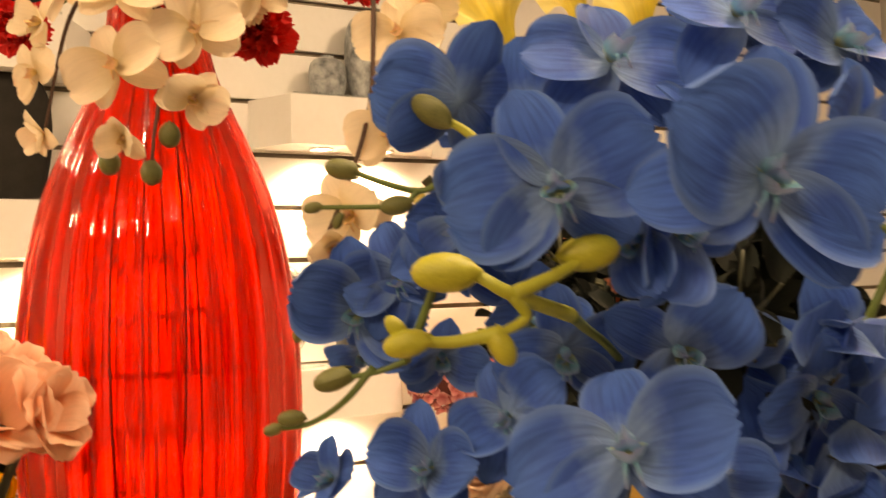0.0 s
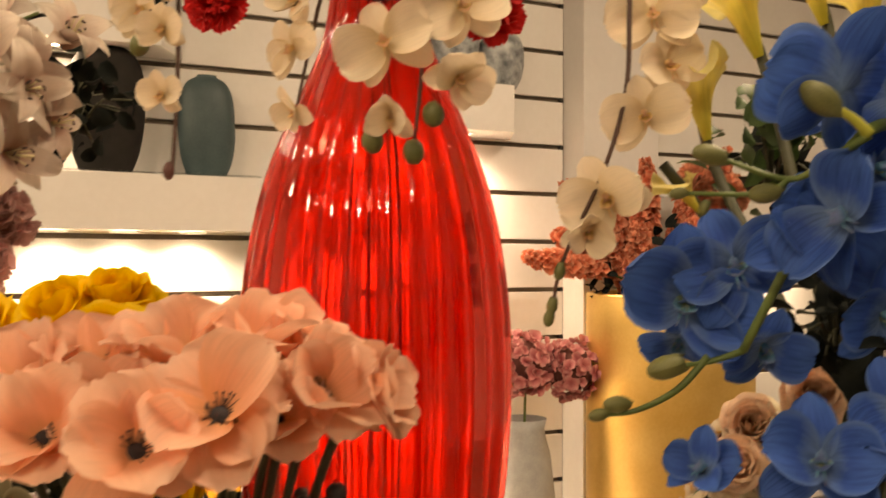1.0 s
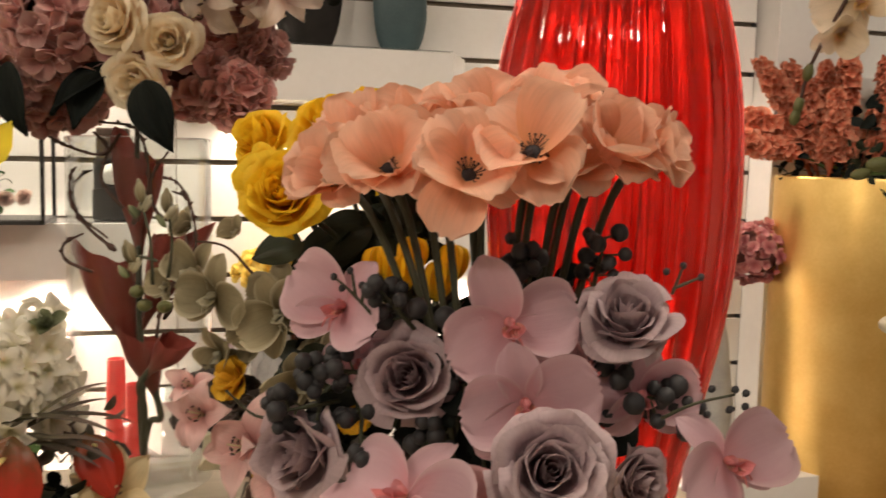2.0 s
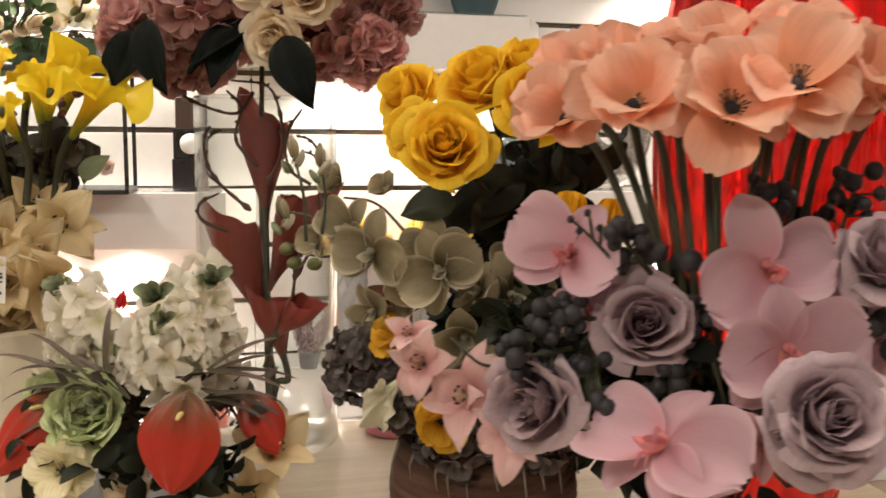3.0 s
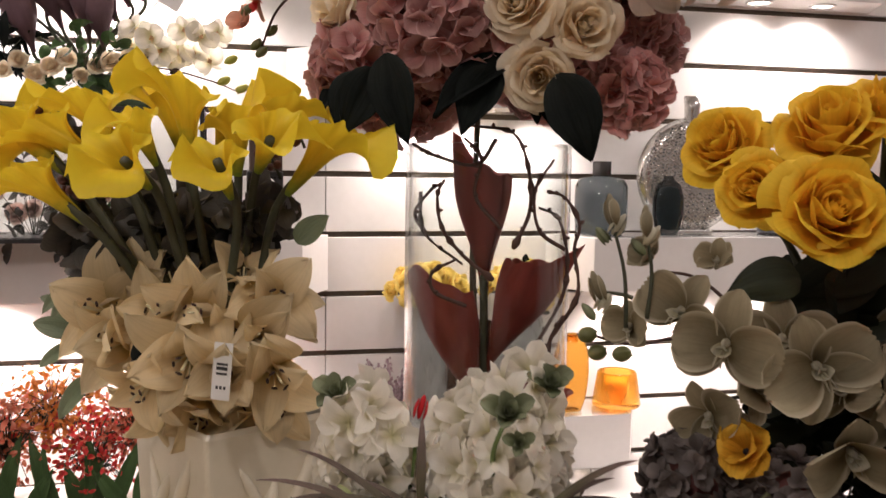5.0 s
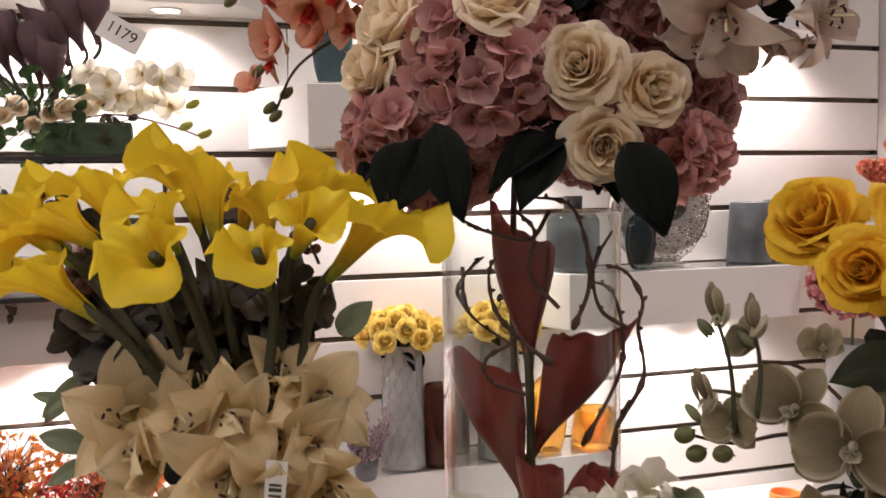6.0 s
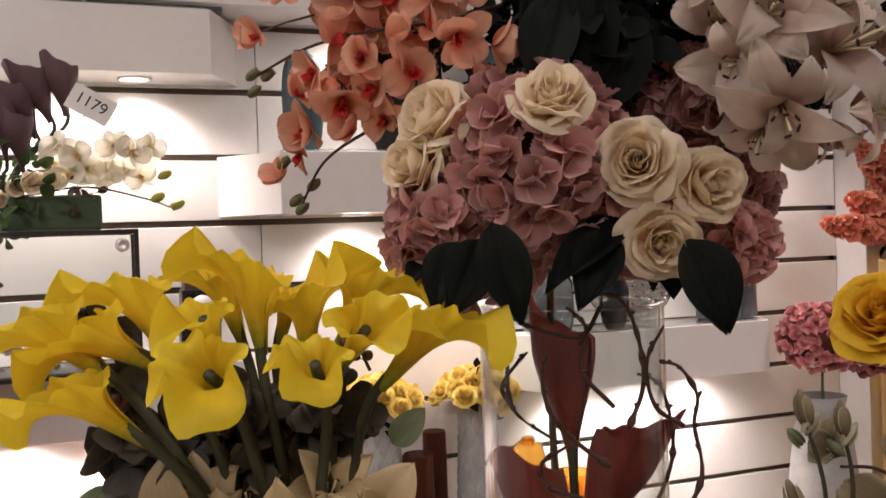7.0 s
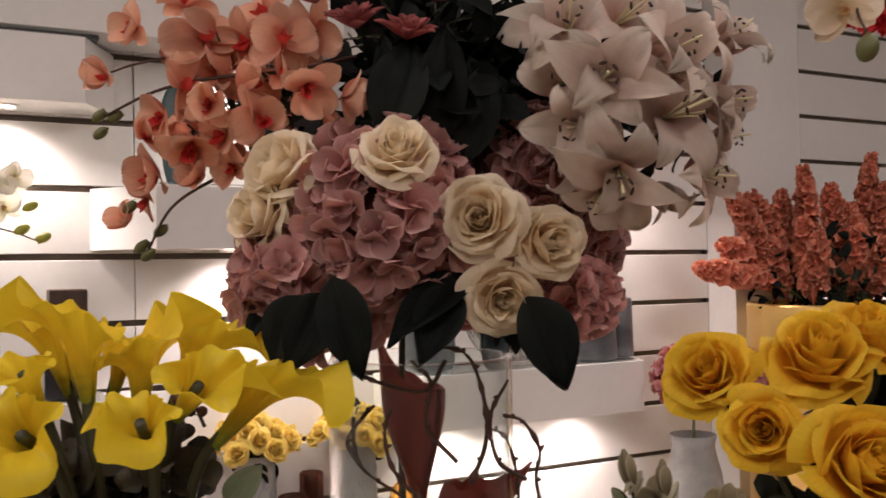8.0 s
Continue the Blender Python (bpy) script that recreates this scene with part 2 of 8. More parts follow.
TULIP_Y = petal_mat("yellow_tulip", (0.5, 0.4, 0.02), (0.82, 0.46, 0.01), (0.84, 0.5, 0.01), 0.45, 0.25, 0.2)
HYD_PINK = petal_mat("dusty_pink_hydrangea", (0.38, 0.11, 0.1), (0.57, 0.27, 0.25), (0.66, 0.4, 0.37), 0.65, 0.36, 0.2, 0.24, edge=(0.76, 0.53, 0.48))
# dark colour that paints the shade in the gaps between florets
HYD_SHADE = petal_mat("hydrangea_gap_shade", (0.1, 0.03, 0.03), (0.14, 0.05, 0.045), (0.16, 0.06, 0.05), 0.8, 0.0)
HYD_ROSE = petal_mat("rose_hydrangea", (0.4, 0.1, 0.11), (0.54, 0.19, 0.2), (0.64, 0.32, 0.31), 0.65, 0.3, 0.3, 0.1)
HYD_GREY = petal_mat("grey_mauve_hydrangea", (0.085, 0.066, 0.058), (0.145, 0.117, 0.104), (0.21, 0.18, 0.165), 0.65, 0.25, 0.3, 0.15)
HYA = petal_mat("white_hyacinth", (0.58, 0.55, 0.3), (0.84, 0.8, 0.69), (0.88, 0.85, 0.76), 0.6, 0.42, 0.1, 0.08)
SPIKE = petal_mat("coral_floret", (0.52, 0.11, 0.06), (0.68, 0.2, 0.11), (0.76, 0.36, 0.24), 0.6, 0.3, 0.3, 0.15)
CARN = petal_mat("red_carnation", (0.4, 0.01, 0.01), (0.6, 0.015, 0.02), (0.72, 0.03, 0.035), 0.65, 0.2, 0.3)
ANTHUR = petal_mat("red_anthurium", (0.1, 0.06, 0.02), (0.4, 0.03, 0.014), (0.46, 0.04, 0.022), 0.3, 0.12, 0.15)
SPADIX = plain_mat("spadix", (0.55, 0.45, 0.12), (0.75, 0.62, 0.25), 0.7, scale=60, bump=0.6)
# dark green leaf taken down to near black, with its shade in the colour
LEAF_D = petal_mat("dark_leaf_with_shade", (0.018, 0.02, 0.016), (0.01, 0.0125, 0.011), (0.014, 0.017, 0.015), 0.65, 0.05, 0.6, 0.3, spec=0.07)
LEAF_G = petal_mat("green_leaf", (0.07, 0.12, 0.04), (0.05, 0.1, 0.03), (0.08, 0.14, 0.045), 0.5, 0.15, 0.5, 0.2)
LEAF_SAGE = petal_mat("sage_leaf", (0.14, 0.18, 0.1), (0.2, 0.25, 0.15), (0.26, 0.31, 0.2), 0.55, 0.2, 0.4, 0.2)
LEAF_GREY = petal_mat("eucalyptus_leaf", (0.05, 0.05, 0.042), (0.08, 0.075, 0.065), (0.12, 0.11, 0.098), 0.6, 0.1, 0.4, 0.35)
LEAF_OLIVE = petal_mat("olive_grass", (0.09, 0.085, 0.04), (0.1, 0.08, 0.055), (0.13, 0.085, 0.075), 0.55, 0.15, 0.5, 0.25)
CABBAGE = petal_mat("pale_green_rosette", (0.4, 0.46, 0.13), (0.55, 0.62, 0.27), (0.66, 0.72, 0.42), 0.55, 0.2, 0.5, 0.1)
STEM_G = plain_mat("green_stem", (0.06, 0.1, 0.02), (0.12, 0.17, 0.04), 0.5, scale=20)
STEM_Y = plain_mat("yellow_green_stem", (0.25, 0.28, 0.03), (0.38, 0.38, 0.05), 0.5, scale=20)
STEM_D = plain_mat("dark_stem", (0.03, 0.035, 0.015), (0.06, 0.06, 0.03), 0.55, scale=25)
TWIG = plain_mat("brown_twig", (0.05, 0.025, 0.018), (0.1, 0.05, 0.035), 0.75, scale=40, bump=0.5)
TRUNK = plain_mat("green_brown_trunk", (0.05, 0.045, 0.02), (0.12, 0.09, 0.05), 0.7, scale=30, bump=0.6, stretch=(1, 1, 0.2))
SUCCULENT = petal_mat("olive_succulent", (0.1, 0.12, 0.05), (0.16, 0.18, 0.09), (0.22, 0.24, 0.14), 0.5, 0.1, 0.2, 0.2)
ORANGE_LEAF = petal_mat("orange_foliage", (0.6, 0.16, 0.03), (0.75, 0.26, 0.05), (0.8, 0.36, 0.1), 0.5, 0.3)
PINK_ORCHID = petal_mat("pink_orchid", (0.72, 0.38, 0.35), (0.76, 0.47, 0.45), (0.81, 0.59, 0.56), 0.5, 0.35, 0.15, 0.1)
PROTEA = petal_mat("dusky_red_protea", (0.2, 0.05, 0.05), (0.34, 0.07, 0.07), (0.45, 0.14, 0.13), 0.6, 0.2, 0.3, 0.2)
LEAF_M = petal_mat("bottle_green_leaf", (0.024, 0.027, 0.012), (0.016, 0.02, 0.01), (0.022, 0.026, 0.013), 0.55, 0.08, 0.5, 0.3, spec=0.2)
PEACH_PALE = petal_mat("pale_peach_orchid", (0.58, 0.18, 0.11), (0.76, 0.39, 0.25), (0.8, 0.5, 0.35), 0.6, 0.38, 0.12, 0.22, edge=(0.7, 0.38, 0.32))
BUD = plain_mat("green_bud", (0.26, 0.27, 0.02), (0.4, 0.38, 0.05), 0.45, scale=30)
BUD_D = plain_mat("olive_bud", (0.08, 0.09, 0.025), (0.16, 0.16, 0.05), 0.5, scale=30)
BERRY = plain_mat("dark_berry", (0.012, 0.012, 0.014), (0.035, 0.033, 0.036), 0.6, scale=50, bump=0.25)
BERRY_BR = plain_mat("brown_berry", (0.07, 0.025, 0.02), (0.14, 0.05, 0.04), 0.5, scale=50)
GOLD = plain_mat("gold_leaf", (0.78, 0.5, 0.14), (0.92, 0.66, 0.25), 0.4, metal=0.95, scale=6, bump=0.12)
RED_GLASS = glass_mat("red_glass", (0.97, 0.13, 0.105), 0.02, 1.46, 0.12, (0.95, 0.09, 0.08))
AMBER_GLASS = glass_mat("amber_glass", (0.95, 0.52, 0.09), 0.03, 1.4, 0.1, (0.95, 0.5, 0.06))
SMOKE_GLASS = glass_mat("smoke_glass", (0.24, 0.28, 0.3), 0.03, 1.4)
CLEAR = clear_mat("clear_acrylic")
CREAM_CER = plain_mat("cream_ceramic", (0.6, 0.54, 0.4), (0.72, 0.66, 0.52), 0.35, scale=5, coat=0.2)
TEAL_CER = plain_mat("dark_teal_ceramic", (0.03, 0.06, 0.07), (0.06, 0.1, 0.11), 0.45, scale=10)
GREY_CER = plain_mat("grey_ceramic", (0.25, 0.25, 0.25), (0.42, 0.42, 0.41), 0.5, scale=14, bump=0.5)
CHAR_CER = plain_mat("charcoal_ceramic", (0.06, 0.065, 0.075), (0.16, 0.17, 0.18), 0.35, scale=14, bump=0.4)
MOTTLED = plain_mat("mottled_blue_grey_glaze", (0.035, 0.045, 0.055), (0.5, 0.53, 0.55), 0.35, scale=26, bump=0.3)
BLACK_MATT = plain_mat("matt_black_glaze", (0.014, 0.012, 0.011), (0.026, 0.023, 0.021), 0.7, scale=20, spec=0.2)
SILVER = plain_mat("silver_mosaic", (0.6, 0.58, 0.55), (0.85, 0.83, 0.8), 0.2, metal=0.9, scale=20)
BROWN_GL = glass_mat("brown_glass", (0.34, 0.17, 0.11), 0.12, 1.4, 0.35, (0.26, 0.12, 0.08))
BLACK_CER = plain_mat("black_lacquer", (0.015, 0.014, 0.014), (0.03, 0.028, 0.028), 0.3)
BROWN_WOOD = plain_mat("dark_brown_wood", (0.05, 0.03, 0.02), (0.1, 0.06, 0.045), 0.5, scale=6, stretch=(8, 8, 1))
WOVEN = plain_mat("brown_woven", (0.05, 0.022, 0.012), (0.15, 0.075, 0.045), 0.85, scale=8, stretch=(1, 1, 12), bump=0.9, dist=0.004)
FRINGE = plain_mat("grey_moss", (0.16, 0.13, 0.1), (0.34, 0.3, 0.25), 0.9)
PAPER = plain_mat("paper_tag", (0.78, 0.77, 0.73), (0.84, 0.83, 0.8), 0.7)
INK = plain_mat("print_ink", (0.03, 0.03, 0.03), (0.06, 0.06, 0.06), 0.7)
GREEN_PL = plain_mat("dark_green_planter", (0.03, 0.055, 0.025), (0.06, 0.09, 0.04), 0.7, scale=16, stretch=(1, 1, 6), bump=0.5)
PINK_PL = plain_mat("pink_plastic", (0.7, 0.2, 0.28), (0.8, 0.32, 0.4), 0.35)
RED_CER = plain_mat("red_ceramic", (0.6, 0.03, 0.03), (0.7, 0.06, 0.05), 0.3)
ORANGE_CER = plain_mat("orange_ceramic", (0.75, 0.2, 0.03), (0.82, 0.3, 0.06), 0.4)
ROSES_Y = petal_mat("lit_yellow_rose", (0.75, 0.42, 0.03), (0.84, 0.6, 0.1), (0.86, 0.7, 0.2), 0.6, 0.35)
ROSES_P = petal_mat("blush_rose", (0.6, 0.3, 0.25), (0.7, 0.45, 0.38), (0.75, 0.58, 0.5), 0.6, 0.3)


# ---- geometry helpers ----
V = Vector


class Build:
    """Collects geometry with texture coordinates and materials for one mesh."""

    def __init__(self):
        self.v, self.f, self.uv, self.mi, self.mats = [], [], [], [], []

    def slot(self, mat):
        if mat not in self.mats:
            self.mats.append(mat)
        return self.mats.index(mat)

    def put(self, verts, faces, uvs, mat, m=None):
        n = len(self.v)
        self.v += [tuple(m @ V(p)) for p in verts] if m else [tuple(p) for p in verts]
        k = self.slot(mat)
        for f in faces:
            self.f.append([n + i for i in f])
            self.uv += [uvs[i] for i in f]
            self.mi.append(k)

    def mesh(self, name, smooth=True):
        me = bpy.data.meshes.new(name)
        me.from_pydata(self.v, [], self.f)
        lay = me.uv_layers.new(name="UVMap")
        lay.data.foreach_set("uv", [c for p in self.uv for c in p])
        me.polygons.foreach_set("material_index", self.mi)
        me.polygons.foreach_set("use_smooth", [smooth] * len(self.f))
        for mt in self.mats:
            me.materials.append(mt)
        me.update()
        return me


def grid(nu, nv, fn):
    verts = [fn(i / (nu - 1) * 2 - 1, j / (nv - 1)) for j in range(nv) for i in range(nu)]
    uvs = [(i / (nu - 1), j / (nv - 1)) for j in range(nv) for i in range(nu)]
    faces = [(j * nu + i, j * nu + i + 1, (j + 1) * nu + i + 1, (j + 1) * nu + i) for j in range(nv - 1) for i in range(nu - 1)]
    return verts, faces, uvs


def petal_fn(L, W, a=0.6, b=0.45, cup=0.2, bend=0.0, tip=0.0, ruf=0.0, waves=3.0, ph=0.0, fold=0.0, neck=0.08):
    """A petal that lies along +y with its face to +z: a, b shape its outline, cup lifts its sides, bend and tip curl it (radians, + towards +z)."""
    top = (a / (a + b)) ** a * (b / (a + b)) ** b
    steps = 40
    ys, zs = [0.0], [0.0]
    for k in range(steps):
        s = (k + 0.5) / steps
        ang = bend * s + tip * max(0.0, s - 0.6) / 0.4
        ys.append(ys[-1] + L / steps * math.cos(ang))
        zs.append(zs[-1] + L / steps * math.sin(ang))

    def fn(u, s):
        q = min(max(s, 0.004), 0.996)
        w = max(q ** a * (1 - q) ** b / top, neck * (1 - s))
        i = min(int(s * steps), steps - 1)
        r = s * steps - i
        y = ys[i] + (ys[i + 1] - ys[i]) * r
        z = zs[i] + (zs[i + 1] - zs[i]) * r
        z += cup * W * u * u * w + fold * W * abs(u) * w
        z += ruf * W * math.sin(waves * math.pi * u + ph + 3.1 * s) * s * (0.25 + abs(u))
        y += ruf * W * 0.6 * math.sin(waves * 1.7 * math.pi * u + ph * 1.7) * s * s
        return (u * W / 2 * w, y, z)

    return fn


def turn(az, el, roll=0.0):
    """Petal placing: el lifts it out of the flower's plane, az turns it round the flower's axis (degrees)."""
    return Euler((0, 0, radians(az))).to_matrix().to_4x4() @ Euler((radians(el), 0, 0)).to_matrix().to_4x4() @ Euler((0, radians(roll), 0)).to_matrix().to_4x4()


def aim(pos, face, roll=0.0, size=1.0):
    """Pose whose +z looks along face."""
    q = V(face).normalized().to_track_quat("Z", "Y").to_matrix().to_4x4()
    return Matrix.Translation(pos) @ q @ Euler((0, 0, radians(roll))).to_matrix().to_4x4() @ Matrix.Scale(size, 4)


def tube(points, radii, n=8, close=True):
    pts = [V(p) for p in points]
    if not isinstance(radii, (list, tuple)):
        radii = [radii] * len(pts)
    verts, uvs = [], []
    side = None
    for i, p in enumerate(pts):
        d = (pts[min(i + 1, len(pts) - 1)] - pts[max(i - 1, 0)]).normalized()
        if side is None:
            side = d.cross(V((0.31, 0.87, 0.38))).normalized()
        side = (side - d * side.dot(d)).normalized()
        up = d.cross(side)
        for k in range(n):
            a = 2 * math.pi * k / n
            verts.append(p + (side * math.cos(a) + up * math.sin(a)) * radii[i])
            uvs.append((k / n, i / max(1, len(pts) - 1)))
    faces = [(i * n + k, i * n + (k + 1) % n, (i + 1) * n + (k + 1) % n, (i + 1) * n + k) for i in range(len(pts) - 1) for k in range(n)]
    if close:
        faces.append(tuple(range(n))[::-1])
        faces.append(tuple((len(pts) - 1) * n + k for k in range(n)))
    return verts, faces, uvs


def smooth_line(points, per=6):
    """Catmull-Rom line through the points."""
    p = [V(q) for q in points]
    p = [p[0] * 2 - p[1]] + p + [p[-1] * 2 - p[-2]]
    out = []
    for i in range(1, len(p) - 2):
        for k in range(per):
            t = k / per
            out.append(0.5 * (2 * p[i] + (p[i + 1] - p[i - 1]) * t + (2 * p[i - 1] - 5 * p[i] + 4 * p[i + 1] - p[i + 2]) * t * t + (3 * p[i] - p[i - 1] - 3 * p[i + 1] + p[i + 2]) * t ** 3))
    out.append(p[-2])
    return out


def ball(m, seg=10, rings=7, sx=1.0, sz=1.0):
    """A rounded bud or berry of radius 1, stretched."""
    def fn(u, s):
        a, h = math.pi * (u + 1), math.pi * (s - 0.5)
        return m @ V((math.cos(a) * math.cos(h) * sx, math.sin(a) * math.cos(h) * sx, math.sin(h) * sz))
    return grid(seg + 1, rings, fn)


def lathe(profile, seg=48, rib=None):
    """Turns a profile of (radius, height) round z; rib(angle, s) scales the radius."""
    n = len(profile)

    def fn(u, s):
        i = min(int(round(s * (n - 1))), n - 1)
        r, z = profile[i]
        a = math.pi * (u + 1)
        r = r * (rib(a, i / (n - 1)) if rib else 1)
        return (r * math.cos(a), r * math.sin(a), z)
    return grid(seg + 1, n, fn)


def box_geo(x0, x1, y0, y1, z0, z1, bev=0.003):
    bm = bmesh.new()
    bmesh.ops.create_cube(bm, size=1)
    for v in bm.verts:
        v.co = ((x0 + x1) / 2 + v.co.x * (x1 - x0), (y0 + y1) / 2 + v.co.y * (y1 - y0), (z0 + z1) / 2 + v.co.z * (z1 - z0))
    if bev:
        bmesh.ops.bevel(bm, geom=bm.edges[:], offset=bev, segments=2, affect="EDGES", profile=0.5)
    return bm


def part(name, bm, material, parent=None, label="", smooth=False):
    """Links a bmesh, Build or mesh as one mesh object under a thing or part."""
    if isinstance(bm, Build):
        me = bm.mesh(name, smooth or True)
    elif isinstance(bm, bpy.types.Mesh):
        me = bm
    else:
        me = bpy.data.meshes.new(name)
        bm.to_mesh(me)
        bm.free()
        me.materials.append(material)
        if smooth:
            me.polygons.foreach_set("use_smooth", [True] * len(me.polygons))
    o = new(name, me)
    o.parent = parent
    if label:
        o["label"] = label
    return o


def geo(name, g, material, parent=None, label=""):
    b = Build()
    b.put(*g, material)
    return part(name, b, material, parent, label)


def thing(name, pos, label, category, group=""):
    o = new(name)
    o.empty_display_size = 0.05
    o.location = pos
    return tagged(o, label, category, group)


def local(parent, m):
    """World pose m as a pose under a top-level thing that only stands at its place."""
    return Matrix.Translation(-parent.location) @ m


CACHE = {}


def shared(key, make):
    if key not in CACHE:
        CACHE[key] = make()
    return CACHE[key]


def child(name, me, parent, m):
    o = new(name, me)
    o.parent = parent
    o.matrix_basis = m
    return o


RND = random.Random(7)


def petal_mesh(key, mat, nu, nv, **kw):
    def make():
        b = Build()
        b.put(*grid(nu, nv, petal_fn(**kw)), mat)
        return b.mesh("petal")
    return shared((key, mat.name), make)

# ---- flowers; each is built about 1 wide, looking along +z, and scaled to its size ----
def lip_mesh(mat, big=1.0):
    b = Build()
    for az, el, w, l in ((180, 35, 0.16, 0.24), (120, 60, 0.12, 0.16), (-120, 60, 0.12, 0.16)):
        b.put(*grid(7, 7, petal_fn(l * big, w * big, 0.5, 0.4, 0.5, 0.9, 0.6)), mat, turn(az, el))
    b.put(*ball(Matrix.Translation((0, 0.02, 0.07)) @ Matrix.Scale(0.05, 4), 8, 6, 0.8, 1.3), mat)
    for az in (165, 195):
        b.put(*tube([(0, 0, 0.05), (0.09 * math.sin(radians(az)), 0.12 * math.cos(radians(az)), 0.14), (0.13 * math.sin(radians(az)), 0.2 * math.cos(radians(az)), 0.12)], [0.012, 0.009, 0.005], 6), mat)
    return b.mesh("orchid")


def orchid(arr, pos, face, size, mat, lip, roll=0, fresh=0.0):
    """Moth orchid: a lip, two broad side petals and three sepals; fresh closes it."""
    o = child("orchid", shared(("lip", lip.name), lambda: lip_mesh(lip, 1.4 if lip is RED_LIP else 1.0)), arr, local(arr, aim(pos, face, roll, size)))
    loose = 1.6 if lip is RED_LIP else 1.0
    k = RND.randrange(3)
    wide = petal_mesh(("wide", k), mat, 15, 13, L=0.5, W=0.56, a=0.5, b=0.32, cup=0.12 + 0.07 * k, bend=-0.35 + 0.25 * k, tip=0.3 - 0.4 * k, ruf=0.035, waves=2.0, ph=k * 1.7)
    sep = petal_mesh(("sepal", k), mat, 11, 11, L=0.5, W=0.34, a=0.55, b=0.5, cup=0.16, bend=-0.2, tip=-0.2, ruf=0.02, ph=k)
    for az, el in ((90, 8), (-90, 8)):
        child("petal", wide, o, turn(az + RND.uniform(-13, 13), el + fresh + loose * RND.uniform(-14, 22), loose * RND.uniform(-14, 14)) @ Matrix.Scale(RND.uniform(0.92, 1.08), 4))
    for az, el in ((0, 4), (130, 0), (-130, 0)):
        child("petal", sep, o, Matrix.Translation((0, 0, -0.015)) @ turn(az + RND.uniform(-12, 12), el + fresh + loose * RND.uniform(-18, 16), loose * RND.uniform(-16, 16)) @ Matrix.Scale(RND.uniform(0.88, 1.08), 4))
    return o


def rose_core(mat, k):
    """Heart of a rose: one loosely scrolled sheet with a scalloped rim, off the middle."""
    b = Build()
    turns = 2.1 + 0.25 * k

    def fn(u, s):
        q = (u + 1) / 2
        th = q * turns * 2 * math.pi + 1.7 * k
        rim = max(0.0, s - 0.55) / 0.45
        rad = (0.006 + 0.1 * q ** 0.8) * (0.55 + 0.45 * math.sin(math.pi * min(1.0, 0.25 + 0.6 * s))) + 0.02 * q * rim ** 2 + 0.008 * math.sin(2.3 * th + k) * q
        scal = abs(math.sin(th * 0.55 + k))
        z = -0.2 + s * (0.47 - 0.02 * q + 0.1 * (scal - 0.6) * (0.25 + q))
        return (rad * math.cos(th) + 0.012 * math.cos(2.0 * k), rad * math.sin(th) * (0.86 + 0.07 * k), z)
    b.put(*grid(64, 7, fn), mat)
    return b.mesh("rose")


def cup_petal(R, H, hw, curl, ph, tip=0.04):
    """Rose petal wrapped round the flower's axis: a thin cup of radius R whose uneven rim turns outwards, most at its sides."""
    def fn(u, s):
        a = u * radians(hw)
        top = H * (1 - 0.22 * abs(u) ** 2.2 - 0.2 * abs(u) ** 6) + tip * math.exp(-((u - 0.25 * math.sin(ph)) / 0.3) ** 2) + 0.03 * math.sin(3.1 * u + ph) + 0.012 * math.sin(9 * u + 2 * ph)
        roll = max(0.0, s - 0.5) / 0.5
        lean = 1 + 0.45 * math.sin(2.2 * u + 1.7 * ph)
        r = R * math.sin(math.pi / 2 * min(1.0, 0.06 + s / 0.7)) ** 0.8
        r += curl * lean * roll ** 2.4 + 0.035 * u * s * math.cos(ph) + 0.018 * math.sin(3.3 * u + ph) * s + 0.012 * math.sin(8 * u + 2 * ph) * roll
        z = top * s - curl * 0.6 * lean * roll ** 4
        return (r * math.sin(a), r * math.cos(a), z - 0.2)
    return fn


def rose(arr, pos, face, size, mat, roll=0):
    """Garden rose: a scrolled heart inside rings of broad overlapping petals, the outer ones falling open unevenly."""
    k = RND.randrange(3)
    o = child("rose", shared(("rose", mat.name, k), lambda: rose_core(mat, k)), arr, local(arr, aim(pos, face, roll, size * 0.87)))
    for ring, (n, R, H, hw, curl) in enumerate(((2, 0.105, 0.5, 110, 0.008), (3, 0.145, 0.51, 92, 0.02), (3, 0.19, 0.51, 84, 0.035), (4, 0.245, 0.48, 70, 0.05), (4, 0.305, 0.42, 64, 0.08), (5, 0.37, 0.33, 54, 0.11), (4, 0.42, 0.2, 50, 0.12))):
        for v in range(2):
            me = shared(("cup", ring, k, v, mat.name), lambda: petal_of(cup_petal(R, H, hw, curl, ring * 1.9 + k * 1.3 + v * 2.4, 0.015 + 0.06 * v), mat))
            for i in range(v, n, 2):
                child("petal", me, o, Matrix.Translation((0, 0, RND.uniform(-0.025, 0.025))) @ Euler((radians(RND.uniform(-8, 8)), radians(RND.uniform(-8, 8)), radians(360 / n * i + ring * 47 + RND.uniform(-16, 16)))).to_matrix().to_4x4() @ Matrix.Diagonal((1, RND.uniform(0.92, 1.1), RND.uniform(0.9, 1.08), 1)))
    return o


def petal_of(fn, mat, nu=13, nv=10):
    b = Build()
    b.put(*grid(nu, nv, fn), mat)
    return b.mesh("petal")


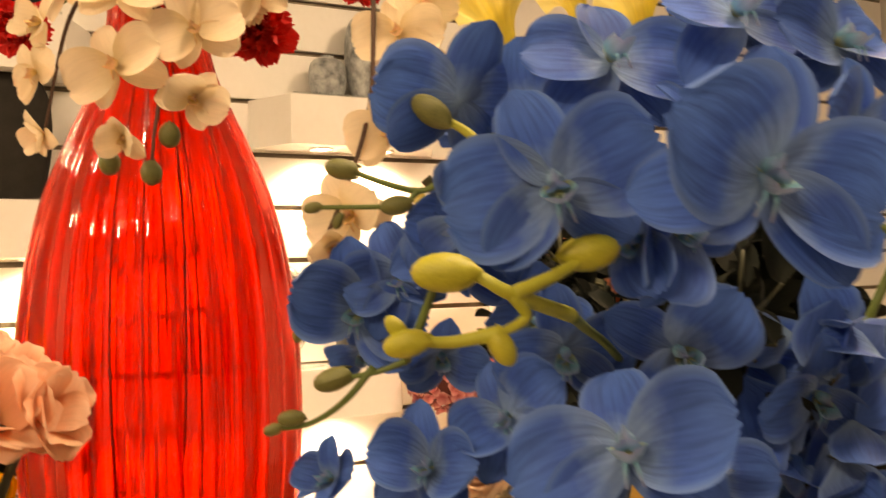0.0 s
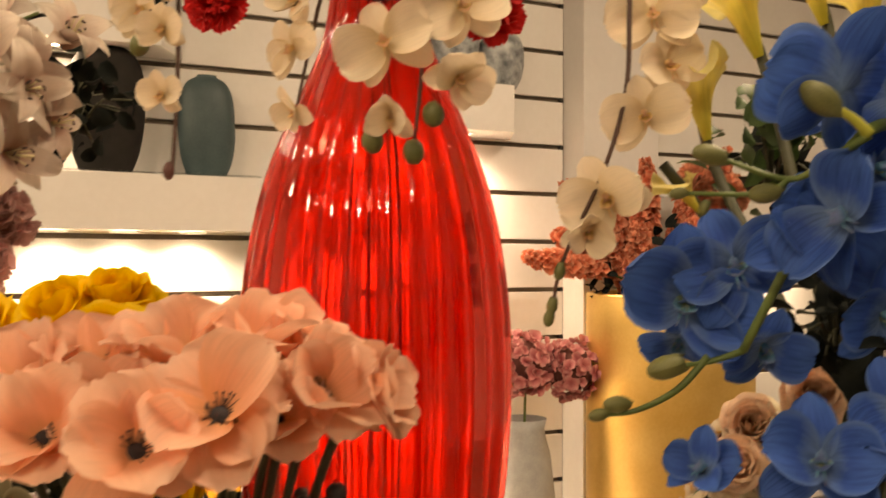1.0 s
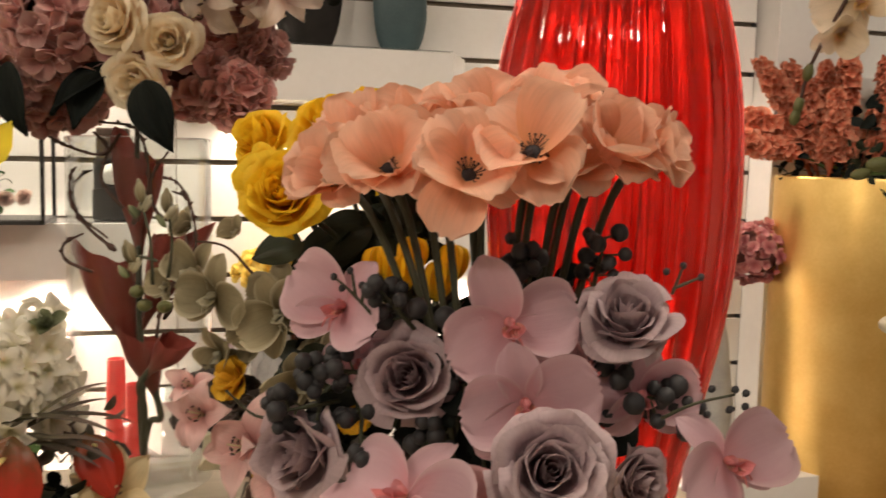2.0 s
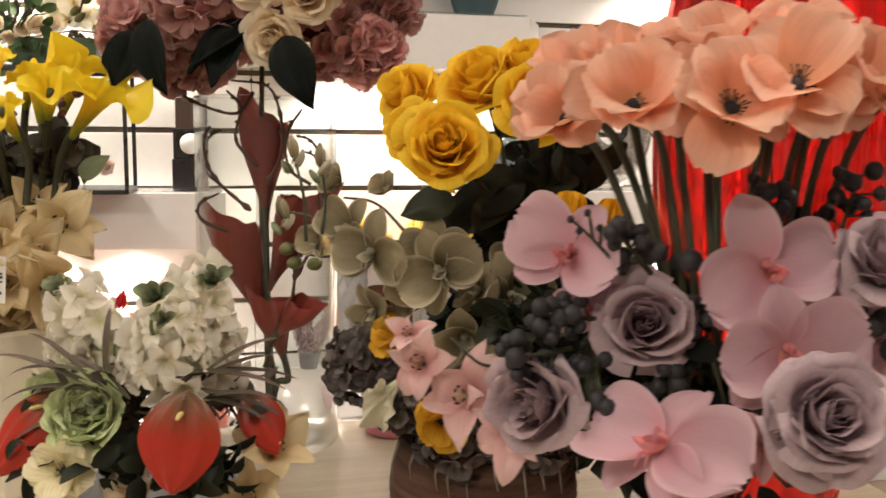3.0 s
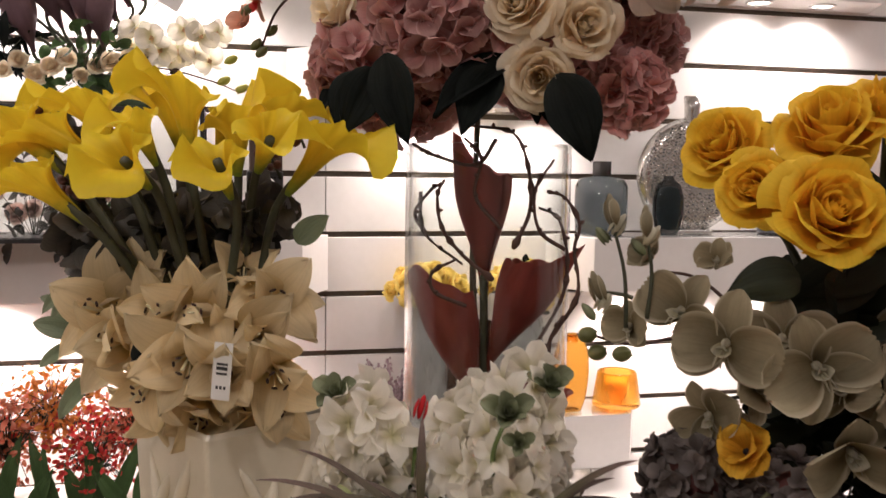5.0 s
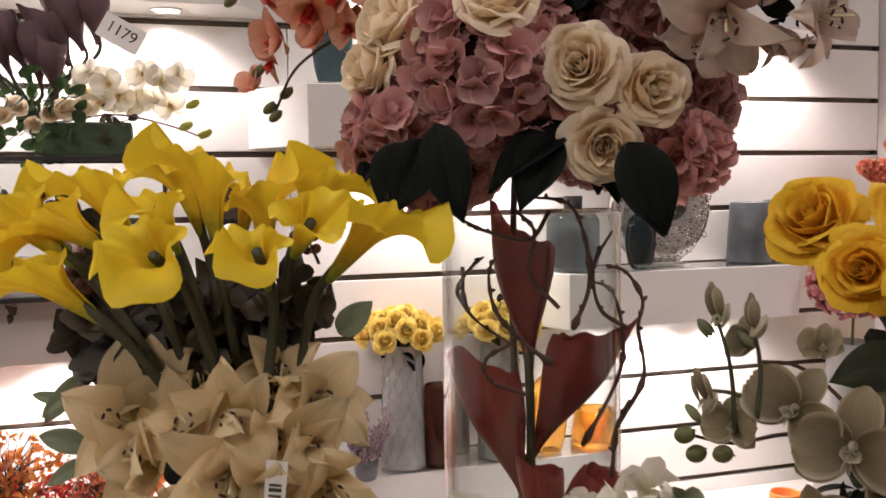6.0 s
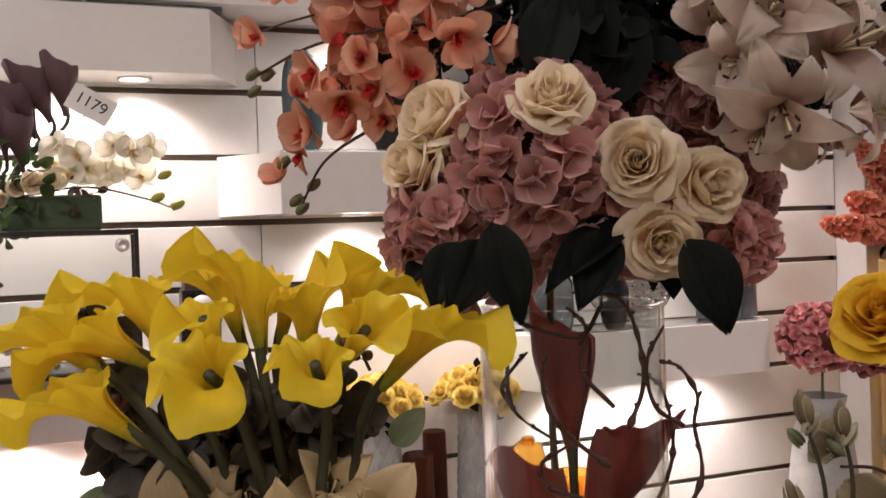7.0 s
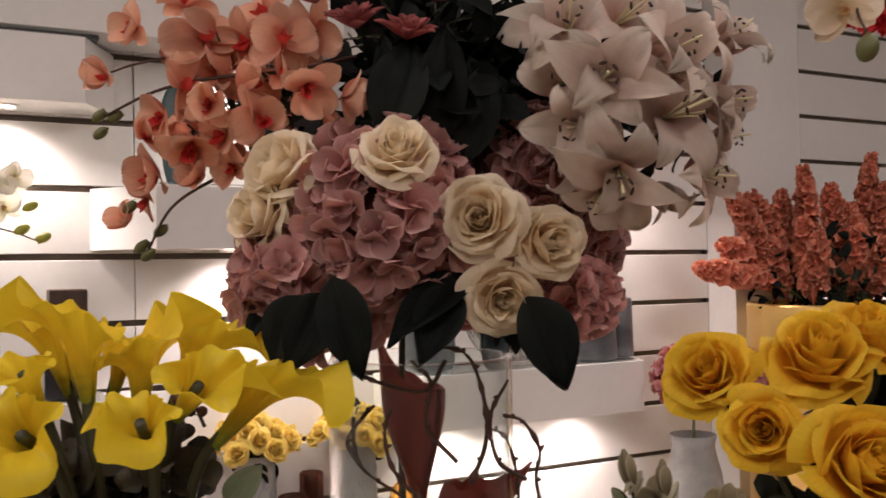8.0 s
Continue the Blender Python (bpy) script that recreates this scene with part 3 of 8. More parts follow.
def anemone(arr, pos, face, size, mat, roll=0, shut=0.0, n=8):
    def centre():
        b = Build()
        b.put(*ball(Matrix.Translation((0, 0, 0.03)) @ Matrix.Scale(0.085, 4), 10, 6, 1.0, 0.7), BLACK)
        r = random.Random(4)
        for i in range(26):
            a, q = i * 2.4, r.uniform(0.1, 0.17)
            e = (q * math.cos(a), q * math.sin(a), r.uniform(0.06, 0.12))
            b.put(*tube([(0, 0, 0.02), (e[0] * 0.6, e[1] * 0.6, e[2] * 0.8), e], 0.005, 4), BLACK)
            b.put(*ball(Matrix.Translation(e) @ Matrix.Scale(0.014, 4), 5, 4), BLACK)
        return b.mesh("anemone")
    o = child("anemone", shared("anemone", centre), arr, local(arr, aim(pos, face, roll, size)))
    k = RND.randrange(3)
    for i in range(n):
        j = (k + i) % 3
        me = petal_mesh(("anem", j), mat, 13, 11, L=0.62, W=0.62, a=0.5, b=0.22, cup=0.16 + 0.1 * j, bend=0.6 - 0.3 * j, tip=-1.3 + 0.5 * j, ruf=0.045, waves=1.6, ph=j * 2.1)
        az = 360 / n * i + RND.uniform(-16, 16)
        child("petal", me, o, turn(az, 2 + (i % 2) * 20 + shut + RND.uniform(-14, 14), RND.uniform(-14, 14)) @ Matrix.Scale(RND.uniform(0.85, 1.1), 4))
    return o


def lily(arr, pos, face, size, mat, roll=0, shut=0.0, broad=1.0, curl=1.0):
    def inner():
        b = Build()
        r = random.Random(2)
        for i in range(6):
            a = radians(60 * i + 20)
            e = V((0.09 * math.cos(a), 0.09 * math.sin(a), 0.33 + r.uniform(-0.03, 0.03)))
            b.put(*tube(smooth_line([(0, 0, 0), e * 0.5 + V((0, 0, 0.03)), e], 4), 0.006, 5), STAMEN)
            b.put(*ball(Matrix.Translation(e) @ turn(math.degrees(a), 70) @ Matrix.Scale(0.019, 4), 6, 5, 0.7, 1.8), ANTHER)
        b.put(*tube([(0, 0, 0), (0.01, 0, 0.25), (0.02, 0.01, 0.45)], [0.012, 0.01, 0.012], 6), STAMEN)
        return b.mesh("lily")
    o = child("lily", shared("lily", inner), arr, local(arr, aim(pos, face, roll, size)))
    k = RND.randrange(3)
    for i in range(6):
        j = (k + i) % 3
        me = petal_mesh(("lily", i % 2, j, broad, curl), mat, 9, 13, L=0.64, W=(0.34 if i % 2 else 0.25) * broad, a=0.6, b=0.8, cup=0.06 * j - 0.06, bend=(-0.35 - 0.25 * j) * curl, tip=(-0.9 + 0.5 * j) * curl, ruf=0.06, waves=1.5 + 0.3 * j, ph=j * 2.2, fold=0.12, neck=0.3)
        child("petal", me, o, turn(60 * i + RND.uniform(-19, 19), 46 + shut + RND.uniform(-25, 22), RND.uniform(-30, 30)) @ Matrix.Scale(RND.uniform(0.86, 1.16), 4))
    return o


def tulip(arr, pos, up, size, mat):
    o = None
    for i in range(6):
        me = petal_mesh(("tulip", i % 2), mat, 9, 10, L=1.0, W=0.78, a=0.5, b=0.42, cup=0.3, bend=0.85, tip=-0.1, ruf=0.012)
        m = turn(60 * i, 67 - 3 * (i % 2))
        if o is None:
            o = child("tulip", me, arr, local(arr, aim(pos, up, RND.uniform(0, 360), size)) @ m)
            base = m.inverted()
        else:
            child("petal", me, o, base @ m)
    return o


def calla_mesh(mat, k, slim):
    """Heart-shaped spathe rolled into a trumpet: its rim flares, low where the edges overlap and drawn out to a curled point on the other side (+y)."""
    b = Build()

    def cup(u, s):
        # the slim kind: a long narrow cup, wide near its slanting rim
        a = u * math.pi * 1.08
        front = 0.5 + 0.5 * math.cos(a)
        q = s * (0.76 + 0.16 * front ** 1.1 + 0.16 * front ** 6)
        t = min(1.0, q / 0.72)
        r = 0.03 + 0.2 * t * t * (3 - 2 * t) - 0.03 * max(0.0, q - 0.8) + 0.014 * u
        r += 0.012 * front ** 3 * (max(0.0, s - 0.68) / 0.32) ** 1.6 + 0.012 * s ** 3 * math.sin(4 * a + 2 * k) + 0.008 * s ** 4 * math.sin(9 * a + k)
        return (r * math.sin(a) * 0.94, r * math.cos(a), q * 0.96 + 0.012 * s ** 4 * math.sin(7 * a + 2 * k))

    def trumpet(u, s):
        a = u * math.pi * 1.07
        front = 0.5 + 0.5 * math.cos(a)
        high = 0.66 + 0.3 * front ** 1.2 + 0.2 * front ** 10
        open_to = radians(60 + 7 * k + 29 * math.sin(2 * a + 1.3 + k) + 27 * math.sin(4 * a + 2 * k) + 18 * math.sin(7 * a + k))
        r, z, steps = 0.034, 0.0, 22
        for i in range(steps):
            q = (i + 0.5) / steps * s * high
            t = max(0.0, (q - 0.3) / (high - 0.3))
            phi = radians(9) + (open_to - radians(9)) * t ** 1.5 + 0.12 * front ** 6 * t ** 6
            r += math.sin(phi) * s * high / steps
            z += math.cos(phi) * s * high / steps
        r += 0.014 * u + 0.022 * s ** 3 * math.sin(9 * a + k)
        z += 0.025 * s ** 4 * math.sin(11 * a + 2 * k)
        pinch = 1 - 0.35 * front ** 3 * max(0.0, s - 0.75) / 0.25
        return (r * math.sin(a) * pinch, r * math.cos(a), z)
    b.put(*grid(61, 18, cup if slim else trumpet), mat)
    return b.mesh("calla_lily")


def calla(arr, base, mouth, tip, fat, mat, stem=None, stem_mat=None):
    """base and mouth give its axis, tip the way its pointed side hangs, fat its girth."""
    base, z = V(base), V(mouth) - V(base)
    length = z.length * (1.36 if mat in (CALLA_B, CALLA_P) else 1.28)
    z.normalize()
    y = V(tip) - z * V(tip).dot(z)
    y.normalize()
    x = y.cross(z)
    m = Matrix((x, y, z)).transposed().to_4x4()
    k = RND.randrange(3)
    slim = mat in (CALLA_B, CALLA_P)
    o = child("calla_lily", shared(("calla", mat.name, k), lambda: calla_mesh(mat, k, slim)), arr, local(arr, Matrix.Translation(base) @ m @ Matrix.Diagonal((length * fat, length * fat, length, 1))))

    def sp():
        b = Build()
        b.put(*tube([(0, 0, 0.1), (0, 0.01, 0.3), (0, 0.02, 0.4), (0, 0.025, 0.43)], [0.008, 0.013, 0.01, 0.004], 8), SPADIX)
        return b.mesh("spadix")
    if mat is not CALLA_Y:
        child("spadix", shared("spadix", sp), o, Matrix())
    if stem:
        line = [V(p) - arr.location for p in smooth_line([stem, (V(stem) + base) / 2 + V((0, 0, 0.01)), base - z * 0.02, base + z * 0.05])]
        geo("stem", tube(line, 0.0048, 8), stem_mat or STEM_G, arr)
    return o


def floret_cloud(name, arr, pos, rad, mat, n, fsize, squash=1.0, seed=1, petals=4, inner=None):
    """Hydrangea head: many four-petalled florets over a rounded core, by default coloured as the shade between them."""
    r = random.Random(seed)
    b = Build()
    pf = [grid(6, 6, petal_fn(0.58, 0.6, 0.5, 0.36, 0.16, 0.2, -0.5, 0.06, 1.4, k * 2.1)) for k in range(3)]
    for i in range(n):
        zq = 1 - 2 * (i + 0.5) / n
        a = i * 2.39996
        d = V((math.sqrt(1 - zq * zq) * math.cos(a), math.sqrt(1 - zq * zq) * math.sin(a), zq))
        d = (d + V((r.uniform(-0.18, 0.18), r.uniform(-0.18, 0.18), r.uniform(-0.18, 0.18)))).normalized()
        p = V((d.x, d.y, d.z * squash)) * rad * r.uniform(0.84, 1.05)
        m = aim(p, d + V((r.uniform(-0.5, 0.5), r.uniform(-0.5, 0.5), r.uniform(-0.5, 0.5))), r.uniform(0, 90), fsize * r.uniform(0.8, 1.2))
        for k in range(petals):
            b.put(*pf[(i + k) % 3], mat, m @ turn(360 / petals * k + r.uniform(-16, 16), r.uniform(-4, 50)))
    # ball added inside the head; its dark colour stands for shade
    b.put(*ball(Matrix.Scale(rad * 0.82, 4), 16, 10, 1, squash), inner or HYD_SHADE)
    o = part(name, b, mat, arr)
    o.matrix_basis = local(arr, Matrix.Translation(pos))
    o["kind"] = "stuff"
    return o


def leaf(arr, base, tip, width, mat, normal=(0, -1, 0.3), bend=-0.5, a=0.5, b=0.85, ruf=0.035, name="leaf"):
    base, d = V(base), V(tip) - V(base)
    L = d.length
    y = d.normalized()
    z = V(normal) - y * V(normal).dot(y)
    z.normalize()
    m = Matrix((y.cross(z), y, z)).transposed().to_4x4()
    wl = round(width / L, 2) if width / L < 0.2 else round(width / L, 1)
    me = petal_mesh(("leaf", wl, bend, a, b, ruf), mat, 11, 12, L=1.0, W=wl, a=a, b=b, cup=0.0, bend=bend, tip=-0.2, ruf=ruf, waves=3, ph=1.0, fold=0.14 if ruf < 0.08 else 0.3)
    return child(name, me, arr, local(arr, Matrix.Translation(base) @ m @ Matrix.Scale(L, 4)))


def stem(arr, points, radius, mat, name="stem", knots=0.0, per=6):
    line = [p - arr.location for p in smooth_line(points, per)]
    r = random.Random(len(line))
    rad = [radius * (1 - 0.4 * i / len(line)) * (1 + knots * r.uniform(-0.4, 1.2) * (r.random() < 0.3)) for i in range(len(line))]
    b = Build()
    b.put(*tube(line, rad, 7), mat)
    if name == "twig":
        # short spurs and buds along a twig
        for i in range(3, len(line) - 1, 3):
            d = V((r.uniform(-1, 1), r.uniform(-1, 1), r.uniform(0, 1))).normalized() * radius * r.uniform(1.4, 3.2)
            b.put(*tube([line[i], line[i] + d * 0.6, line[i] + d], [radius * 1.1, radius * 0.9, radius * 0.3], 5), mat)
    return part(name, b, mat, arr)


def bud(arr, pos, axis, size, mat, slim=0.62, name="bud"):
    def make():
        b = Build()
        b.put(*ball(Matrix.Scale(0.5, 4), 12, 9, slim, 1.0), mat)
        for az in (30, 200):
            b.put(*grid(5, 7, petal_fn(0.9, 0.4, 0.6, 0.6, 0.3, 0.9)), mat, Matrix.Translation((0, 0, -0.48)) @ turn(az, 65) @ Matrix.Translation((0, 0.02, -0.2)))
        return b.mesh(name)
    return child(name, shared(("bud", mat.name, slim), make), arr, local(arr, aim(pos, axis, RND.uniform(0, 360), size)))


def berries(arr, pos, spread, n, size, mat, axis=(0, 0, 1), seed=1, name="berry_sprig"):
    """Sprig of berries on forked stalks, one mesh."""
    r = random.Random(seed)
    b = Build()
    q = aim((0, 0, 0), axis)
    b.put(*tube([q @ V((0, 0, -spread)), q @ V((0, 0, 0)), q @ V((0, 0, spread))], [size * 0.14, size * 0.12, size * 0.07], 6), STEM_D)
    for i in range(n):
        h = r.uniform(-0.8, 1.0) * spread
        a = i * 2.4
        rr = spread * r.uniform(0.3, 0.75)
        e = q @ V((rr * math.cos(a), rr * math.sin(a), h + spread * 0.25))
        b.put(*tube([q @ V((0, 0, h)), e], size * 0.07, 4), STEM_D)
        b.put(*ball(Matrix.Translation(e) @ Matrix.Scale(size * r.uniform(0.35, 0.55), 4), 9, 7), mat)
    o = part(name, b, mat, arr)
    o.matrix_basis = local(arr, Matrix.Translation(pos))
    return o


def foliage(arr, pos, rad, n, size, mat, seed=1, wl=0.6, name="foliage", a=0.55, b=0.55, up=0.0):
    """A loose clump of small leaves on thin twigs, one mesh."""
    r = random.Random(seed)
    bb = Build()
    pf = [grid(5, 6, petal_fn(1.0, wl, a, b, 0.0, -0.5, -0.2, 0.03, 2, k, 0.15)) for k in range(3)]
    for i in range(n):
        d = V((r.gauss(0, 1), r.gauss(0, 1), r.gauss(up, 1))).normalized()
        p = d * rad * r.uniform(0.3, 1.0)
        m = aim(p, V((r.gauss(0, 1), r.gauss(0, 1) - 0.4, r.gauss(0.3, 1))), r.uniform(0, 360), size * r.uniform(0.6, 1.2))
        bb.put(*pf[i % 3], mat, m)
        if i % 3 == 0:
            bb.put(*tube([(0, 0, -rad * 0.6), p * 0.5, p], 0.0012, 4), STEM_D)
    o = part(name, bb, mat, arr)
    o.matrix_basis = local(arr, Matrix.Translation(pos))
    o["kind"] = "stuff"
    return o


def spike(arr, base, tip, rad, mat, n=70, seed=1, name="flower_spike"):
    """Tall spike packed with small ruffled florets."""
    r = random.Random(seed)
    b = Build()
    base, tip = V(base) - arr.location, V(tip) - arr.location
    d = tip - base
    q = aim((0, 0, 0), d)
    pf = [grid(4, 4, petal_fn(1.0, 0.95, 0.45, 0.3, 0.3, 0.5, -0.7, 0.08, 2, k)) for k in range(3)]
    for i in range(n):
        s = i / (n - 1)
        a = i * 2.4
        rr = rad * (0.92 + 0.2 * math.sin(2.6 * s) - 0.42 * s ** 4) * r.uniform(0.75, 1.1)
        dv = q.to_3x3() @ V((math.cos(a), math.sin(a), 0.35))
        p = base + d * (0.04 + 0.96 * s) + dv * rr * 0.6
        m = aim(p, dv + V((r.uniform(-0.3, 0.3), r.uniform(-0.3, 0.3), r.uniform(-0.3, 0.3))), r.uniform(0, 360), rr * r.uniform(0.7, 1.1))
        for k in range(4):
            b.put(*pf[k % 3], mat, m @ turn(90 * k + 20, r.uniform(10, 40)))
    b.put(*tube([base - d * 0.25, base, tip], [0.003, rad * 0.35, rad * 0.3], 7), mat)
    return part(name, b, mat, arr)


def carnation(arr, pos, face, size, mat, seed=1, name="carnation"):
    """Carnation: a calyx and a dome of frilled petals."""
    r = random.Random(seed)

    def heart():
        b = Build()
        b.put(*tube([(0, 0, -0.3), (0, 0, -0.2), (0, 0, 0.0), (0, 0, 0.06)], [0.03, 0.09, 0.11, 0.05], 10), STEM_G)
        return b.mesh(name)
    o = child(name, shared("carnation", heart), arr, local(arr, aim(pos, face, 0, size)))
    for i in range(30):
        me = petal_mesh(("carn", i % 3), mat, 13, 6, L=0.5, W=0.34, a=0.7, b=0.12, cup=0.1, bend=0.2, tip=-0.5, ruf=0.16, waves=3.5, ph=float(i % 3) * 2)
        child("petal", me, o, turn(i * 137.5, 85 - 75 * i / 29 + r.uniform(-8, 8)))
    return o


def bell_cluster(arr, pos, axis, length, rad, mat, n=30, fsize=0.03, seed=1, name="hyacinth"):
    """Hyacinth: six-petalled bells round an upright stalk."""
    r = random.Random(seed)
    b = Build()
    q = aim((0, 0, 0), axis)
    pf = [grid(5, 6, petal_fn(0.6, 0.36, 0.6, 0.42, 0.25, -0.2 - 0.2 * j, -0.7, 0.06, 2, j * 2.0, 0.05)) for j in range(3)]
    for i in range(n):
        s = i / (n - 1)
        a = i * 2.4
        d = q.to_3x3() @ V((math.cos(a), math.sin(a), 0.9 * s - 0.3))
        p = q @ V((math.cos(a) * rad * (1 - 0.5 * s), math.sin(a) * rad * (1 - 0.5 * s), length * (s - 0.5)))
        m = aim(p, d + V((r.uniform(-0.3, 0.3), r.uniform(-0.3, 0.3), r.uniform(-0.3, 0.3))), r.uniform(0, 60), fsize)
        m = m @ Matrix.Scale(r.uniform(0.8, 1.2), 4)
        for k in range(5):
            b.put(*pf[(i + k) % 3], mat, m @ turn(72 * k + r.uniform(-10, 10), 30 + r.uniform(-16, 22)))
    o = part(name, b, mat, arr)
    o.matrix_basis = local(arr, Matrix.Translation(pos))
    return o


def rosette(arr, pos, face, size, mat, n=22, name="rosette", wide=0.5, a=0.5, b_=0.35, seed=1):
    """Leafy rosette such as an ornamental cabbage or a succulent."""
    r = random.Random(seed)
    b = Build()
    for i in range(n):
        q = i / (n - 1)
        b.put(*grid(9, 8, petal_fn(0.2 + 0.32 * q, wide * (0.3 + 0.7 * q), a, b_, 0.3, 0.35, -0.6 * q, 0.03 + 0.02 * q, 3, i)), mat, Matrix.Translation((0, 0, 0.03)) @ turn(i * 137.5, 82 - 62 * q + r.uniform(-5, 5)))
    o = part(name, b, mat, arr)
    o.matrix_basis = local(arr, aim(pos, face, 0, size))
    return o


def anthurium(arr, base, tip, width, normal, name="anthurium"):
    base, d = V(base), V(tip) - V(base)
    L = d.length
    y = d.normalized()
    z = V(normal) - y * V(normal).dot(y)
    z.normalize()
    m = Matrix((y.cross(z), y, z)).transposed().to_4x4()

    def make():
        b = Build()

        def fn(u, s):
            th = s * math.pi
            w = 0.52 * math.sin(th) ** 0.6 * (1 - 0.45 * s)
            y = s * 1.12 - 0.12 - 0.16 * (1 - s) ** 6 * abs(u) ** 0.7 + 0.0
            return (u * w, y, 0.1 * (1 - u * u) - 0.22 * s * s + 0.02 * math.sin(9 * u))
        b.put(*grid(17, 17, fn), ANTHUR)
        return b.mesh(name)
    o = child(name, shared("anthurium", make), arr, local(arr, Matrix.Translation(base) @ m @ Matrix.Diagonal((width * 1.0, L, L, 1))))

    def sp():
        b = Build()
        b.put(*tube([(0, 0.02, 0.08), (0, 0.05, 0.13), (0, 0.11, 0.2), (0, 0.13, 0.22)], [0.025, 0.03, 0.024, 0.01], 8), SPADIX)
        return b.mesh("spadix")
    child("spadix", shared("anth_sp", sp), o, Matrix())
    return o


def vase(arr, profile, mat, seg=56, rib=None, name="vase", label=""):
    return geo(name, lathe(profile, seg, rib), mat, arr, label)

# ---- the room ----
WY = 3.356            # face of the slat wall
PITCH, Z0 = 0.2, 1.375


def structure(name, bm, mat, label):
    return tagged(part(name, bm, mat), label, "", "", "structure")


floor = tagged(part("floor", box_geo(-3.6, 4.6, -2.6, 3.6, -0.05, 0.0, 0), FLOOR), "dark wooden shop floor", "floor", "", "structure")
ceiling = tagged(part("ceiling", box_geo(-3.6, 4.6, -2.6, 3.6, 3.0, 3.1, 0), CEIL), "plain white painted ceiling", "ceiling", "", "structure")
wall_north = tagged(part("wall_north", box_geo(-3.6, 4.6, WY + 0.022, WY + 0.16, 0, 3.0, 0), GROOVE), "white slatwall with bronze grooves", "wall", "", "structure")
wall_south = tagged(part("wall_south", box_geo(-3.6, 4.6, -2.7, -2.6, 0, 3.0, 0), WALLPAINT), "plain painted wall", "wall", "", "structure")
wall_west = tagged(part("wall_west", box_geo(-3.7, -3.6, -2.6, 3.6, 0, 3.0, 0), WALLPAINT), "plain painted wall", "wall", "", "structure")
wall_east = tagged(part("wall_east", box_geo(4.6, 4.7, -2.6, 3.6, 0, 3.0, 0), WALLPAINT), "plain painted wall", "wall", "", "structure")
# glowing panels added at the fill lamps on the unseen ceiling
for x, y in ((0.75, 0.1), (-2.1, -1.2), (2.0, 1.3), (-2.0, 1.5)):
    cl = thing("added_light_panel", (x, y, 2.985), "added rectangular light panel on the unseen ceiling", "light", "ceiling lights")
    part("frame", box_geo(-0.33, 0.33, -0.18, 0.18, -0.012, 0.015), STEEL, cl)
    part("diffuser", box_geo(-0.3, 0.3, -0.15, 0.15, -0.018, -0.011, 0), PANEL, cl)

# column between two runs of the wall
column = tagged(part("column", box_geo(1.977, 2.36, WY - 0.15, WY + 0.02, 0, 3.0, 0.004), WALLPAINT), "plain grey-white column between the slat walls", "column", "", "structure")

# slats, each a board of its own, with the groove between
for x0, x1 in ((-3.58, -0.3), (-0.297, 1.974), (2.363, 4.58)):
    slat_mesh = part("slat", box_geo(x0, x1, WY, WY + 0.02, -0.0905, 0.0905, 0.002), WHITE, wall_north)
    slat_mesh.location = (0, 0, Z0 + PITCH / 2)
    for k in range(-7, 8):
        if k == 0:
            continue
        s = new("slat", slat_mesh.data)
        s.parent = wall_north
        s.location = (0, 0, Z0 + PITCH * (k + 0.5))
# dark caps where the grooves end at the column
cap = part("groove_cap", box_geo(1.962, 1.976, WY + 0.001, WY + 0.021, -0.0085, 0.0085, 0), DARK_END, wall_north)
cap.location = (0, 0, Z0)
for k in range(-6, 8):
    if k:
        c = new("groove_cap", cap.data)
        c.parent = wall_north
        c.location = (0, 0, Z0 + PITCH * k)


def box_shelf(x0, x1, ztop, lamps, left=0.1, right=0.1, depth=0.205, high=0.183, energy=11.0):
    """Deep white box shelf with splayed ends and round downlights in its underside."""
    t = thing("box_shelf", ((x0 + x1) / 2, WY, ztop - high), "white laminate box shelf with downlights on the slat wall", "shelf", "box shelves")
    bm = bmesh.new()
    ox = (x0 + x1) / 2
    ring = [(x0 - left, -0.001), (x0, -depth), (x1, -depth), (x1 + right, -0.001)]
    lo = [bm.verts.new((x - ox, y, 0)) for x, y in ring]
    hi = [bm.verts.new((x - ox, y, high)) for x, y in ring]
    bm.faces.new(lo[::-1])
    bm.faces.new(hi)
    for i in range(4):
        bm.faces.new((lo[i], lo[(i + 1) % 4], hi[(i + 1) % 4], hi[i]))
    bmesh.ops.recalc_face_normals(bm, faces=bm.faces[:])
    bmesh.ops.bevel(bm, geom=bm.edges[:], offset=0.002, segments=2, affect="EDGES", profile=0.5)
    part("body", bm, WHITE, t)
    # glass top sheet
    g = part("glass_top", box_geo(x0 - ox + 0.01, x1 - ox - 0.01, -depth - 0.006, -0.01, high + 0.001, high + 0.006, 0.001), CLEAR, t, "thin clear glass top sheet")
    g.visible_shadow = False
    for x in lamps:
        d = geo("downlight", lathe([(0.047, -0.001), (0.047, -0.006), (0.043, -0.008), (0.037, -0.005), (0.036, -0.001)], 28), STEEL, t, "round metal-rimmed downlight")
        d.location = (x - ox, -depth * 0.5, 0)
        e = geo("lens", lathe([(0.036, -0.002), (0.02, -0.003), (0.0005, -0.003)], 24), LAMP, d)
        spot(x, WY - depth * 0.5, ztop - high - 0.02, energy, 140, 0.8, (x, WY - 0.04, ztop - high - 0.5))
    return t


